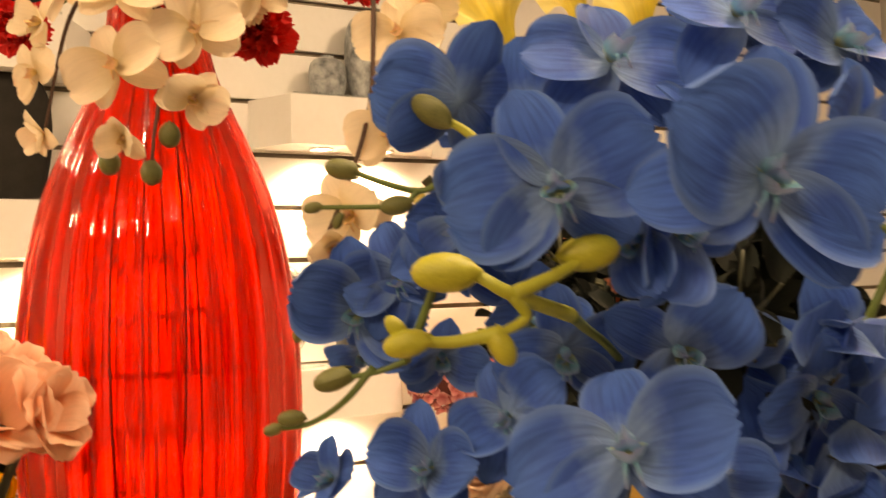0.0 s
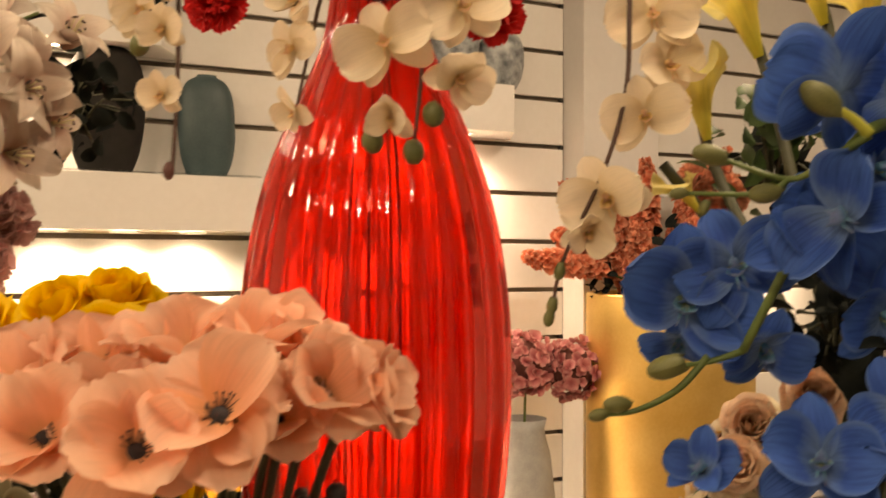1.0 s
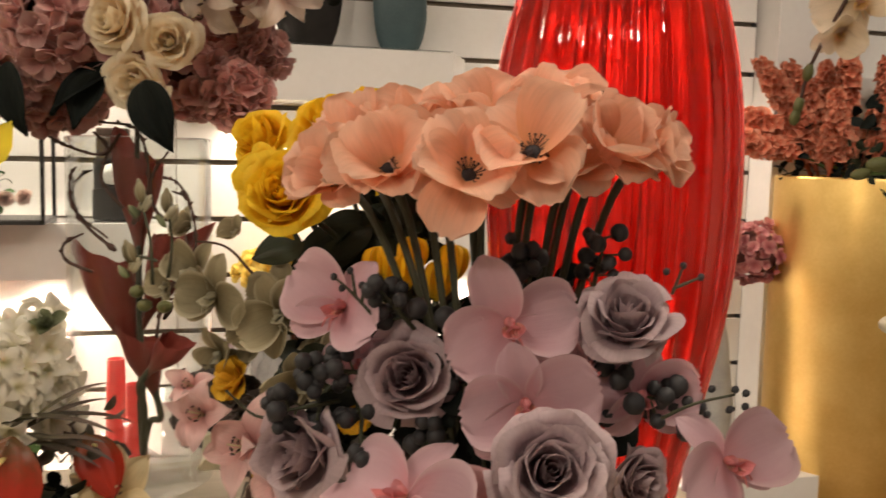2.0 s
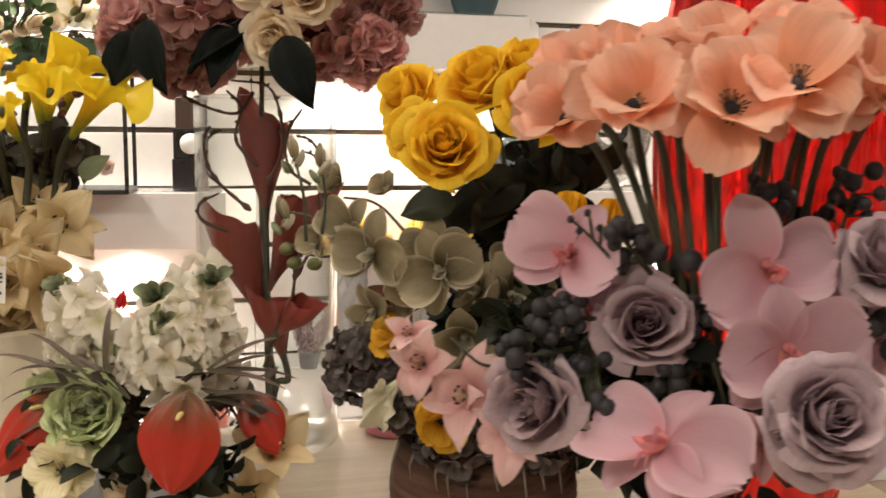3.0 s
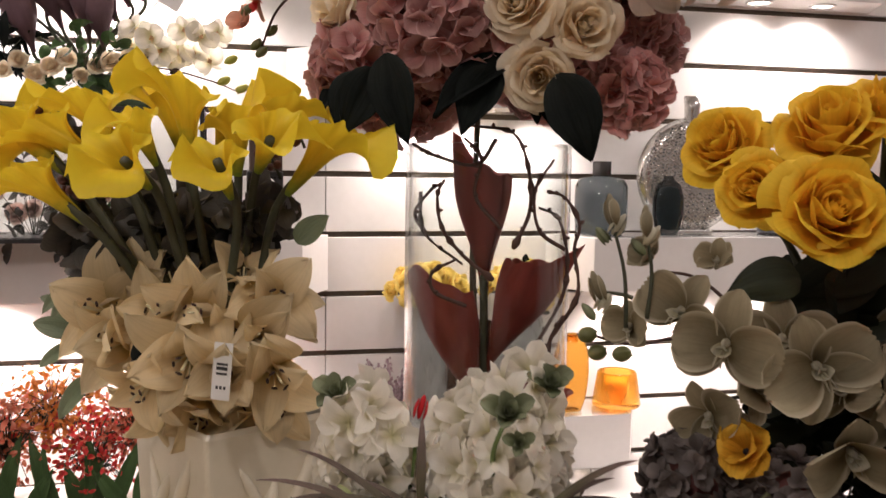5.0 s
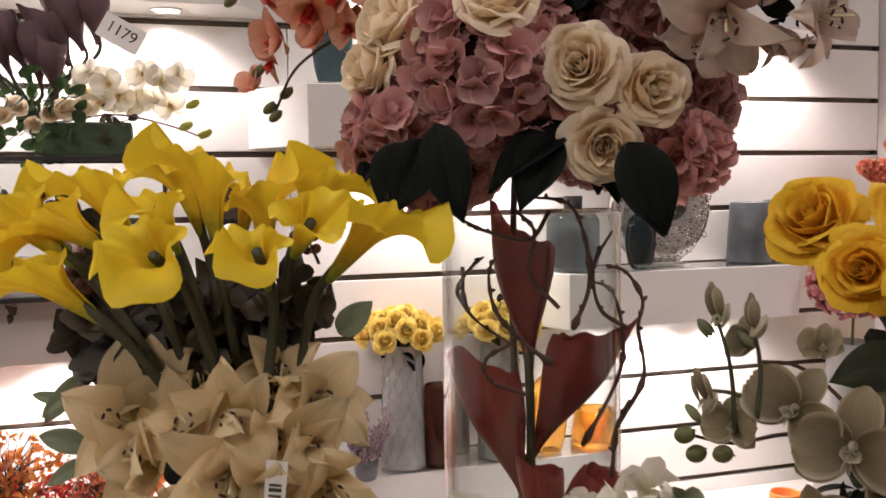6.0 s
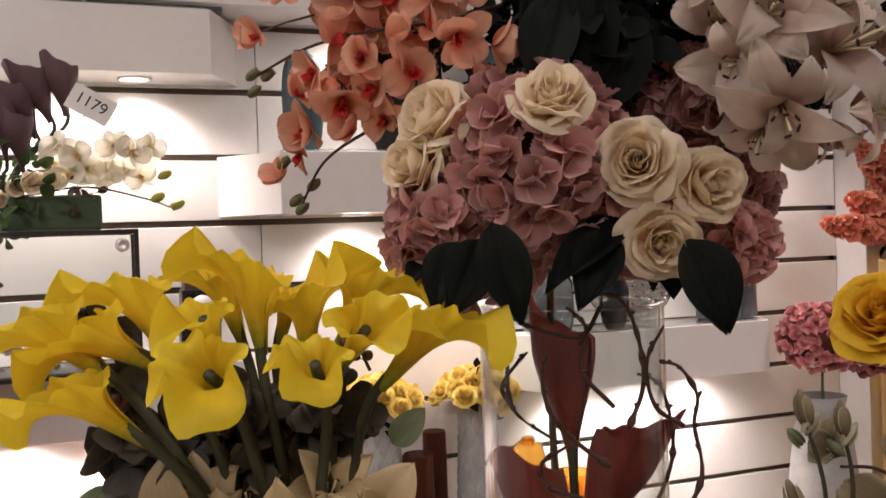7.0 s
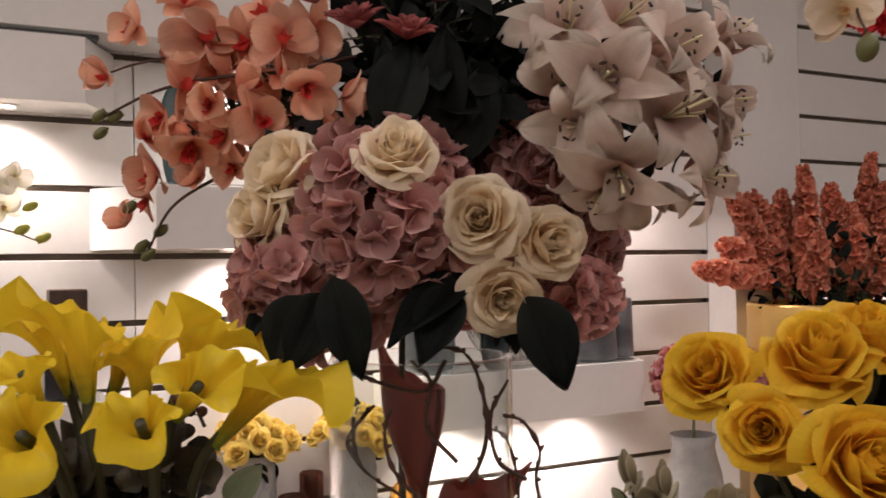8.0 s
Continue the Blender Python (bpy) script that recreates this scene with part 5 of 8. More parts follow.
calla(calla_vase, (-0.577, 1.280, 1.203), (-0.561, 1.223, 1.254), (0.700, -0.692, -0.200), 1.1, CALLA_Y, (-0.610, 1.290, 0.950), STEM_D)
calla(calla_vase, (-0.604, 1.250, 1.177), (-0.623, 1.204, 1.229), (-0.528, -0.549, -0.600), 1.1, CALLA_Y, (-0.610, 1.290, 0.950), STEM_D)
calla(calla_vase, (-0.549, 1.265, 1.180), (-0.495, 1.234, 1.252), (0.771, -0.505, -0.350), 0.9, CALLA_Y, (-0.610, 1.290, 0.950), STEM_D)
calla(calla_vase, (-0.716, 1.330, 1.210), (-0.757, 1.336, 1.287), (-1.006, 0.166, 0.000), 1.0, CALLA_Y, (-0.610, 1.290, 0.950), STEM_D)
calla(calla_vase, (-0.729, 1.300, 1.208), (-0.798, 1.299, 1.251), (-0.854, 0.002, -0.300), 1.05, CALLA_Y, (-0.610, 1.290, 0.950), STEM_D)
calla(calla_vase, (-0.765, 1.300, 1.199), (-0.831, 1.308, 1.263), (-0.877, 0.224, -0.350), 1.0, CALLA_Y, (-0.610, 1.290, 0.950), STEM_D)
calla(calla_vase, (-0.742, 1.270, 1.151), (-0.809, 1.275, 1.208), (-0.830, 0.207, -0.500), 0.9, CALLA_Y, (-0.610, 1.290, 0.950), STEM_D)
calla(calla_vase, (-0.618, 1.360, 1.214), (-0.605, 1.355, 1.279), (0.738, 0.256, 0.400), 1.0, CALLA_Y, (-0.610, 1.290, 0.950), STEM_D)
foliage(calla_vase, (-0.732, 1.363, 1.124), 0.041, 51, 0.0389, LEAF_GREY, 88, 0.85)
foliage(calla_vase, (-0.686, 1.350, 1.146), 0.045, 61, 0.0389, LEAF_GREY, 12, 0.85)
foliage(calla_vase, (-0.608, 1.325, 1.131), 0.045, 57, 0.0342, LEAF_GREY, 31, 0.85)
foliage(calla_vase, (-0.571, 1.316, 1.156), 0.034, 34, 0.0342, LEAF_GREY, 27, 0.85)
foliage(calla_vase, (-0.756, 1.373, 1.174), 0.030, 27, 0.0342, LEAF_GREY, 9, 0.85)
foliage(calla_vase, (-0.651, 1.338, 1.116), 0.045, 57, 0.0389, LEAF_GREY, 52, 0.85)
foliage(calla_vase, (-0.779, 1.385, 1.237), 0.023, 17, 0.0294, LEAF_GREY, 62, 0.85)
foliage(calla_vase, (-0.709, 1.354, 1.103), 0.052, 57, 0.0389, LEAF_GREY, 85, 0.85)
foliage(calla_vase, (-0.616, 1.326, 1.101), 0.041, 51, 0.0342, LEAF_GREY, 53, 0.85)
berries(calla_vase, (-0.770, 1.344, 1.229), 0.016, 5, 0.0119, BERRY_BR, (-0.44, -0.11, 1.02), 75)
berries(calla_vase, (-0.759, 1.339, 1.216), 0.016, 5, 0.0119, BERRY_BR, (-0.44, -0.11, 1.02), 26)
berries(calla_vase, (-0.764, 1.338, 1.174), 0.016, 5, 0.0119, BERRY_BR, (-0.44, -0.11, 1.02), 10)
berries(calla_vase, (-0.806, 1.357, 1.255), 0.016, 5, 0.0119, BERRY_BR, (-0.44, -0.11, 1.02), 32)
berries(calla_vase, (-0.537, 1.273, 1.242), 0.016, 5, 0.0119, BERRY_BR, (-0.44, -0.11, 1.02), 40)
berries(calla_vase, (-0.561, 1.278, 1.210), 0.016, 5, 0.0119, BERRY_BR, (-0.44, -0.11, 1.02), 60)
leaf(calla_vase, (-0.772, 1.500, 1.066), (-0.839, 1.517, 1.008), 0.028, LEAF_SAGE, (-0.29, -0.94, 0.27))
leaf(calla_vase, (-0.797, 1.506, 1.037), (-0.842, 1.520, 1.046), 0.016, LEAF_SAGE, (-0.29, -0.94, 0.27))
leaf(calla_vase, (-0.616, 1.437, 1.143), (-0.613, 1.433, 1.101), 0.024, LEAF_SAGE, (-0.29, -0.94, 0.27))
lily(calla_vase, (-0.722, 1.304, 1.056), (-0.45, -0.80, 0.23), 0.117, LILY_C, 15, 2, 1.4)
lily(calla_vase, (-0.642, 1.217, 1.033), (-0.16, -1.02, -0.20), 0.114, LILY_C, 35, 9, 1.4)
lily(calla_vase, (-0.567, 1.205, 1.018), (0.11, -1.08, -0.16), 0.110, LILY_C, 51, 16, 1.4)
lily(calla_vase, (-0.571, 1.265, 1.070), (0.23, -0.96, 0.21), 0.112, LILY_C, 30, 13, 1.4)
lily(calla_vase, (-0.631, 1.260, 1.064), (-0.31, -0.95, 0.07), 0.104, LILY_C, 57, 12, 1.4)
lily(calla_vase, (-0.675, 1.233, 1.009), (-0.63, -0.84, -0.51), 0.097, LILY_C, 6, 4, 1.4)
lily(calla_vase, (-0.692, 1.319, 1.075), (-0.36, -0.78, 0.56), 0.091, LILY_C, 18, 15, 1.4)
lily(calla_vase, (-0.606, 1.270, 1.037), (-0.04, -1.00, 0.17), 0.093, LILY_C, 12, 12, 1.4)
lily(calla_vase, (-0.601, 1.251, 0.989), (0.00, -0.91, -0.67), 0.092, LILY_C, 12, -4, 1.4)
lily(calla_vase, (-0.666, 1.277, 0.976), (-0.13, -0.75, -0.48), 0.088, LILY_C, 56, 8, 1.4)
lily(calla_vase, (-0.702, 1.265, 1.036), (-0.60, -0.78, 0.10), 0.102, LILY_C, 56, 24, 1.4)
lily(calla_vase, (-0.667, 1.267, 1.049), (-0.37, -0.68, 0.49), 0.102, LILY_C, 26, 24, 1.4)
lily(calla_vase, (-0.585, 1.223, 1.043), (0.09, -0.93, 0.20), 0.095, LILY_C, 42, 28, 1.4)
lily(calla_vase, (-0.609, 1.196, 1.023), (-0.14, -1.01, -0.09), 0.087, LILY_C, 48, 16, 1.4)
lily(calla_vase, (-0.570, 1.252, 0.982), (0.22, -0.84, -0.51), 0.094, LILY_C, 8, 15, 1.4)
lily(calla_vase, (-0.632, 1.248, 0.980), (-0.17, -0.75, -0.62), 0.092, LILY_C, 39, 8, 1.4)
lily(calla_vase, (-0.660, 1.310, 1.070), (-0.17, -0.71, 0.69), 0.096, LILY_C, 44, 9, 1.4)
lily(calla_vase, (-0.595, 1.293, 1.076), (0.04, -0.66, 0.68), 0.091, LILY_C, 30, 28, 1.4)
leaf(calla_vase, (-0.743, 1.278, 0.998), (-0.785, 1.282, 0.950), 0.018, LEAF_SAGE, (-0.23, -0.94, 0.31))
leaf(calla_vase, (-0.758, 1.307, 1.037), (-0.812, 1.321, 1.049), 0.025, LEAF_SAGE, (-0.23, -0.94, 0.31))
leaf(calla_vase, (-0.694, 1.220, 1.043), (-0.667, 1.211, 1.027), 0.034, LEAF_D, (-0.23, -0.94, 0.31))
leaf(calla_vase, (-0.540, 1.266, 1.131), (-0.509, 1.262, 1.163), 0.025, LEAF_SAGE, (-0.23, -0.94, 0.31))
leaf(calla_vase, (-0.764, 1.307, 1.025), (-0.806, 1.314, 1.000), 0.015, LEAF_SAGE, (-0.23, -0.94, 0.31))
leaf(calla_vase, (-0.759, 1.387, 1.089), (-0.830, 1.411, 1.038), 0.019, LEAF_SAGE, (-0.33, -0.93, 0.24))
# square body turned to show a corner, with raised leaf ridges
bm = bmesh.new()
rings = []
for z, w in ((0, 0.076), (0.004, 0.078), (0.1, 0.076), (0.2, 0.079), (0.205, 0.077)):
    rings.append([bm.verts.new((w * x, w * y, z)) for x, y in ((-1, -1), (1, -1), (1, 1), (-1, 1))])
for a, b in zip(rings, rings[1:]):
    for i in range(4):
        bm.faces.new((a[i], a[(i + 1) % 4], b[(i + 1) % 4], b[i]))
bm.faces.new(rings[0][::-1])
bmesh.ops.bevel(bm, geom=[e for e in bm.edges if abs(e.verts[0].co.z - e.verts[1].co.z) > 0.002], offset=0.006, segments=3, affect="EDGES", profile=0.5)
body = part("vase", bm, CREAM_CER, calla_vase, "cream faceted ceramic vase")
body.matrix_basis = Matrix.Translation((0, 0, 0)) @ Euler((0, 0, radians(30))).to_matrix().to_4x4()
for fx, (x0, z0, x1, z1) in enumerate(((-0.05, 0.0, -0.01, 0.1), (-0.01, 0.06, -0.045, 0.17), (0.02, 0.01, -0.02, 0.09), (-0.045, 0.09, 0.0, 0.15), (0.0, 0.1, 0.045, 0.18), (0.05, 0.02, 0.01, 0.12))):
    for side in (0, -90):
        l = geo("ridge", tube(smooth_line([(x0, 0, z0), ((x0 + x1) / 2 + 0.008, -0.003, (z0 + z1) / 2), (x1, 0, z1)]), [0.0012 + 0.006 * math.sin(math.pi * q / 12) for q in range(13)], 8), CREAM_CER, body)
        l.matrix_basis = Euler((0, 0, radians(side))).to_matrix().to_4x4() @ Matrix.Translation((0, -0.076, 0))
tag = tagged(part("hang_tag", box_geo(-0.0085, 0.0085, -0.0005, 0.0005, -0.027, 0.027, 0.0003), PAPER), "white paper hang tag with printed bars on the lilies", "price tag")
tag.matrix_world = Matrix.Translation((-0.614, 1.157, 1.025)) @ Euler((radians(4), radians(6), radians(-15))).to_matrix().to_4x4()
for x, z, w, h in ((0, 0.007, 0.01, 0.002), (0, 0.003, 0.01, 0.003), (0, -0.002, 0.01, 0.002), (-0.0035, -0.015, 0.002, 0.003), (0, -0.015, 0.002, 0.003), (0.0035, -0.015, 0.002, 0.003), (0, 0.018, 0.009, 0.0012)):
    part("print", box_geo(x - w / 2, x + w / 2, -0.001, -0.0005, z - h / 2, z + h / 2, 0), INK, tag)

# ---- low bowl of white hyacinths, succulents, anthuriums and grass ----
bowl = thing("flower_bowl", (-0.45, 1.0, 0.75), "low bowl of white hyacinths, green rosettes and red anthuriums", "flower arrangement")
vase(bowl, [(0.0005, 0.003), (0.06, 0.0), (0.085, 0.02), (0.1, 0.06), (0.102, 0.075), (0.097, 0.075), (0.08, 0.03), (0.0005, 0.02)], GREY_CER, 40, name="bowl")
bell_cluster(bowl, (-0.509, 1.020, 1.001), (0.04, -0.12, 1.02), 0.064, 0.024, HYA, 17, 0.040, 95)
bell_cluster(bowl, (-0.490, 1.013, 0.979), (0.04, -0.12, 1.02), 0.064, 0.021, HYA, 17, 0.040, 32)
bell_cluster(bowl, (-0.414, 0.936, 0.994), (0.04, -0.12, 1.02), 0.074, 0.028, HYA, 17, 0.038, 27)
bell_cluster(bowl, (-0.392, 0.976, 1.022), (0.04, -0.12, 1.02), 0.067, 0.027, HYA, 17, 0.039, 97)
bell_cluster(bowl, (-0.436, 0.960, 0.981), (0.04, -0.12, 1.02), 0.061, 0.023, HYA, 17, 0.039, 14)
bell_cluster(bowl, (-0.420, 1.011, 1.003), (0.04, -0.12, 1.02), 0.059, 0.025, HYA, 17, 0.041, 77)
bell_cluster(bowl, (-0.384, 0.969, 0.983), (0.04, -0.12, 1.02), 0.057, 0.021, HYA, 17, 0.039, 55)
bell_cluster(bowl, (-0.503, 1.023, 0.956), (0.04, -0.12, 1.02), 0.048, 0.019, HYA, 17, 0.041, 84)
rosette(bowl, (-0.488, 0.963, 0.92), (-0.29, -0.88, 0.63), 0.082, CABBAGE, 26, "rosette", 0.85, 0.45, 0.25, 490)
rosette(bowl, (-0.518, 1.000, 0.920), (-0.64, -0.60, 0.61), 0.079, CABBAGE, 26, "rosette", 0.85, 0.45, 0.25, 430)
rosette(bowl, (-0.424, 0.904, 1.044), (-0.19, -0.89, 0.73), 0.044, SUCCULENT, 12, "succulent", 0.34, 0.6, 0.4, 625)
rosette(bowl, (-0.377, 0.956, 1.049), (0.05, -0.74, 0.70), 0.044, SUCCULENT, 12, "succulent", 0.34, 0.6, 0.4, 705)
rosette(bowl, (-0.524, 1.027, 1.030), (-0.44, -0.62, 0.80), 0.046, SUCCULENT, 12, "succulent", 0.34, 0.6, 0.4, 410)
rosette(bowl, (-0.418, 0.900, 1.027), (-0.11, -0.96, 0.33), 0.026, SUCCULENT, 12, "succulent", 0.34, 0.6, 0.4, 640)
rosette(bowl, (-0.479, 0.933, 0.944), (-0.50, -0.88, 0.34), 0.030, SUCCULENT, 12, "succulent", 0.34, 0.6, 0.4, 510)
bud(bowl, (-0.465, 0.994, 1.029), (0.28, 0.07, 0.99), 0.019, CARN, 0.28)
stem(bowl, [(-0.469, 0.992, 1.010), (-0.473, 0.988, 0.974)], 0.0018, STEM_G)
stem(bowl, [(-0.427, 0.929, 0.996), (-0.431, 0.912, 1.020), (-0.423, 0.913, 1.039)], 0.0022, STEM_G)
anthurium(bowl, (-0.403, 0.886, 0.946), (-0.417, 0.859, 0.882), 0.089, (-0.20, -0.92, 0.48))
anthurium(bowl, (-0.533, 0.974, 0.930), (-0.588, 0.958, 0.878), 0.076, (-0.59, -0.83, 0.54))
anthurium(bowl, (-0.341, 0.973, 0.925), (-0.317, 0.941, 0.885), 0.058, (0.33, -0.84, 0.40))
# three dark clumps added to imitate the shadow low in the bowl
foliage(bowl, (-0.457, 0.931, 0.886), 0.035, 40, 0.030, LEAF_M, 11, 0.6)
foliage(bowl, (-0.534, 0.958, 0.888), 0.030, 30, 0.030, LEAF_M, 34, 0.6)
foliage(bowl, (-0.380, 0.912, 0.876), 0.035, 40, 0.030, LEAF_M, 98, 0.6)
foliage(bowl, (-0.452, 0.977, 0.933), 0.036, 40, 0.023, LEAF_OLIVE, 65, 0.6)
anemone(bowl, (-0.510, 0.922, 0.885), (-0.29, -0.89, 0.53), 0.051, ANEMONE_C, 36, 0)
rose(bowl, (-0.458, 0.928, 0.867), (-0.15, -0.70, 0.70), 0.049, CREAM_ROSE, 60)
lily(bowl, (-0.325, 0.975, 0.868), (0.2, -0.75, 0.6), 0.08, LILY_C, 0, 0, 1.3)
lily(bowl, (-0.345, 0.95, 0.842), (-0.1, -0.95, 0.2), 0.07, LILY_C, 25, 5, 1.3)
leaf(bowl, (-0.471, 0.942, 0.945), (-0.585, 0.986, 1.017), 0.007, LEAF_OLIVE, (-0.07, -0.37, 0.91), bend=-0.6, a=0.35, b=0.6, ruf=0.0, name="grass_blade")
leaf(bowl, (-0.492, 0.950, 0.970), (-0.588, 1.003, 0.984), 0.007, LEAF_OLIVE, (-0.07, -0.37, 0.91), bend=-0.6, a=0.35, b=0.6, ruf=0.0, name="grass_blade")
leaf(bowl, (-0.483, 0.946, 0.955), (-0.593, 0.990, 0.964), 0.007, LEAF_OLIVE, (-0.07, -0.37, 0.91), bend=-0.6, a=0.35, b=0.6, ruf=0.0, name="grass_blade")
leaf(bowl, (-0.474, 0.943, 0.948), (-0.554, 1.002, 1.028), 0.007, LEAF_OLIVE, (-0.07, -0.37, 0.91), bend=-0.6, a=0.35, b=0.6, ruf=0.0, name="grass_blade")
leaf(bowl, (-0.507, 0.950, 0.948), (-0.535, 0.989, 0.989), 0.007, LEAF_OLIVE, (-0.07, -0.37, 0.91), bend=-0.6, a=0.35, b=0.6, ruf=0.0, name="grass_blade")
leaf(bowl, (-0.415, 0.932, 0.964), (-0.295, 0.937, 0.990), 0.007, LEAF_OLIVE, (-0.07, -0.37, 0.91), bend=-0.6, a=0.35, b=0.6, ruf=0.0, name="grass_blade")
leaf(bowl, (-0.411, 0.930, 0.954), (-0.312, 0.894, 0.960), 0.007, LEAF_OLIVE, (-0.07, -0.37, 0.91), bend=-0.6, a=0.35, b=0.6, ruf=0.0, name="grass_blade")
leaf(bowl, (-0.410, 0.932, 0.969), (-0.315, 0.894, 0.988), 0.007, LEAF_OLIVE, (-0.07, -0.37, 0.91), bend=-0.6, a=0.35, b=0.6, ruf=0.0, name="grass_blade")
leaf(bowl, (-0.386, 0.926, 0.969), (-0.331, 0.914, 1.021), 0.007, LEAF_OLIVE, (-0.07, -0.37, 0.91), bend=-0.6, a=0.35, b=0.6, ruf=0.0, name="grass_blade")
leaf(bowl, (-0.406, 0.928, 0.950), (-0.326, 0.892, 0.952), 0.007, LEAF_OLIVE, (-0.07, -0.37, 0.91), bend=-0.6, a=0.35, b=0.6, ruf=0.0, name="grass_blade")
leaf(bowl, (-0.475, 0.946, 0.970), (-0.475, 0.943, 1.034), 0.007, LEAF_OLIVE, (-0.07, -0.37, 0.91), bend=-0.6, a=0.35, b=0.6, ruf=0.0, name="grass_blade")
leaf(bowl, (-0.416, 0.930, 0.945), (-0.331, 0.942, 1.007), 0.007, LEAF_OLIVE, (-0.07, -0.37, 0.91), bend=-0.6, a=0.35, b=0.6, ruf=0.0, name="grass_blade")
leaf(bowl, (-0.469, 0.941, 0.940), (-0.577, 0.991, 0.936), 0.007, LEAF_OLIVE, (-0.07, -0.37, 0.91), bend=-0.6, a=0.35, b=0.6, ruf=0.0, name="grass_blade")
leaf(bowl, (-0.454, 0.938, 0.945), (-0.520, 0.986, 1.004), 0.007, LEAF_OLIVE, (-0.07, -0.37, 0.91), bend=-0.6, a=0.35, b=0.6, ruf=0.0, name="grass_blade")
leaf(bowl, (-0.397, 0.925, 0.945), (-0.328, 0.894, 0.974), 0.007, LEAF_OLIVE, (-0.07, -0.37, 0.91), bend=-0.6, a=0.35, b=0.6, ruf=0.0, name="grass_blade")
leaf(bowl, (-0.489, 0.944, 0.936), (-0.585, 0.958, 0.919), 0.007, LEAF_OLIVE, (-0.07, -0.37, 0.91), bend=-0.6, a=0.35, b=0.6, ruf=0.0, name="grass_blade")
leaf(bowl, (-0.426, 0.931, 0.940), (-0.382, 0.948, 0.989), 0.007, LEAF_OLIVE, (-0.07, -0.37, 0.91), bend=-0.6, a=0.35, b=0.6, ruf=0.0, name="grass_blade")
foliage(bowl, (-0.353, 0.996, 0.924), 0.049, 30, 0.033, LEAF_OLIVE, 96, 0.6)
foliage(bowl, (-0.523, 1.033, 0.921), 0.044, 30, 0.033, LEAF_G, 54, 0.6)
foliage(bowl, (-0.429, 1.007, 0.887), 0.071, 30, 0.033, LEAF_D, 19, 0.6)
leaf(bowl, (-0.533, 0.994, 0.923), (-0.563, 1.003, 0.939), 0.036, LEAF_D, (-0.20, -0.94, 0.33))
leaf(bowl, (-0.454, 0.954, 0.914), (-0.436, 0.945, 0.873), 0.030, LEAF_D, (-0.20, -0.94, 0.33))

# ---- woven pot of yellow roses, sage orchids and tulips ----
rose_pot = thing("flower_pot", (-0.09, 1.02, 0.75), "brown woven pot of yellow roses, sage orchids and tulips", "flower arrangement")
coils = [(0.0005, 0.004), (0.07, 0.0)]
for i in range(46):
    z = 0.002 + 0.108 * i / 45
    coils.append((0.084 + 0.018 * math.sin(math.pi * (0.15 + 0.75 * i / 45)) + 0.0028 * abs(math.sin(math.pi * z / 0.011)), z))
coils += [(0.094, 0.11), (0.09, 0.1), (0.086, 0.085), (0.0005, 0.08)]
vase(rose_pot, coils, WOVEN, 120, lambda a, s: 1 + 0.008 * math.sin(52 * a + 150 * s), name="pot", label="dark brown rope-woven pot")
rose(rose_pot, (-0.156, 0.942, 1.181), (-0.28, -0.93, 0.36), 0.097, YELLOW_ROSE, 36)
rose(rose_pot, (-0.068, 0.926, 1.227), (0.02, -1.00, 0.36), 0.090, YELLOW_ROSE, 36)
rose(rose_pot, (-0.098, 1.029, 1.249), (-0.44, -0.54, 0.67), 0.102, YELLOW_ROSE, 67)
rose(rose_pot, (-0.048, 1.019, 1.265), (-0.03, -0.52, 0.81), 0.090, YELLOW_ROSE, 9)
rose(rose_pot, (-0.168, 1.086, 1.234), (-0.74, -0.49, 0.47), 0.087, YELLOW_ROSE, 47)
rose(rose_pot, (-0.173, 1.020, 1.196), (-0.77, -0.62, 0.18), 0.073, YELLOW_ROSE, 0)
orchid(rose_pot, (-0.220, 0.976, 1.073), (-0.81, -0.83, 0.06), 0.094, SAGE_ORCHID, SAGE_LIP, -15, fresh=4)
orchid(rose_pot, (-0.158, 0.949, 1.058), (-0.38, -0.93, 0.15), 0.100, SAGE_ORCHID, SAGE_LIP, 33, fresh=9)
orchid(rose_pot, (-0.087, 0.950, 1.030), (0.44, -1.12, 0.19), 0.095, SAGE_ORCHID, SAGE_LIP, 24, fresh=3)
orchid(rose_pot, (-0.135, 0.936, 0.995), (-0.17, -1.02, -0.24), 0.097, SAGE_ORCHID, SAGE_LIP, 18, fresh=20)
orchid(rose_pot, (-0.239, 1.014, 1.093), (-1.05, -0.64, 0.32), 0.078, SAGE_ORCHID, SAGE_LIP, -29, fresh=1)
orchid(rose_pot, (-0.147, 1.010, 1.068), (-0.63, -0.76, 0.22), 0.090, SAGE_ORCHID, SAGE_LIP, 7, fresh=13)
orchid(rose_pot, (-0.213, 1.008, 1.007), (-0.91, -0.74, -0.26), 0.074, SAGE_ORCHID, SAGE_LIP, 26, fresh=2)
orchid(rose_pot, (-0.182, 0.993, 1.030), (0.16, -0.82, 0.35), 0.068, SAGE_ORCHID, SAGE_LIP, 19, fresh=1)
orchid(rose_pot, (-0.064, 1.000, 1.067), (-0.18, -0.66, 0.22), 0.066, SAGE_ORCHID, SAGE_LIP, 38, fresh=17)
orchid(rose_pot, (-0.108, 0.975, 1.031), (-1.01, -0.54, 0.39), 0.073, SAGE_ORCHID, SAGE_LIP, 9, fresh=5)
orchid(rose_pot, (-0.245, 1.061, 1.136), (-0.62, -0.43, 0.36), 0.051, SAGE_ORCHID, SAGE_LIP, fresh=50)
orchid(rose_pot, (-0.195, 1.039, 1.132), (-0.45, -0.56, 0.47), 0.048, SAGE_ORCHID, SAGE_LIP, fresh=40)
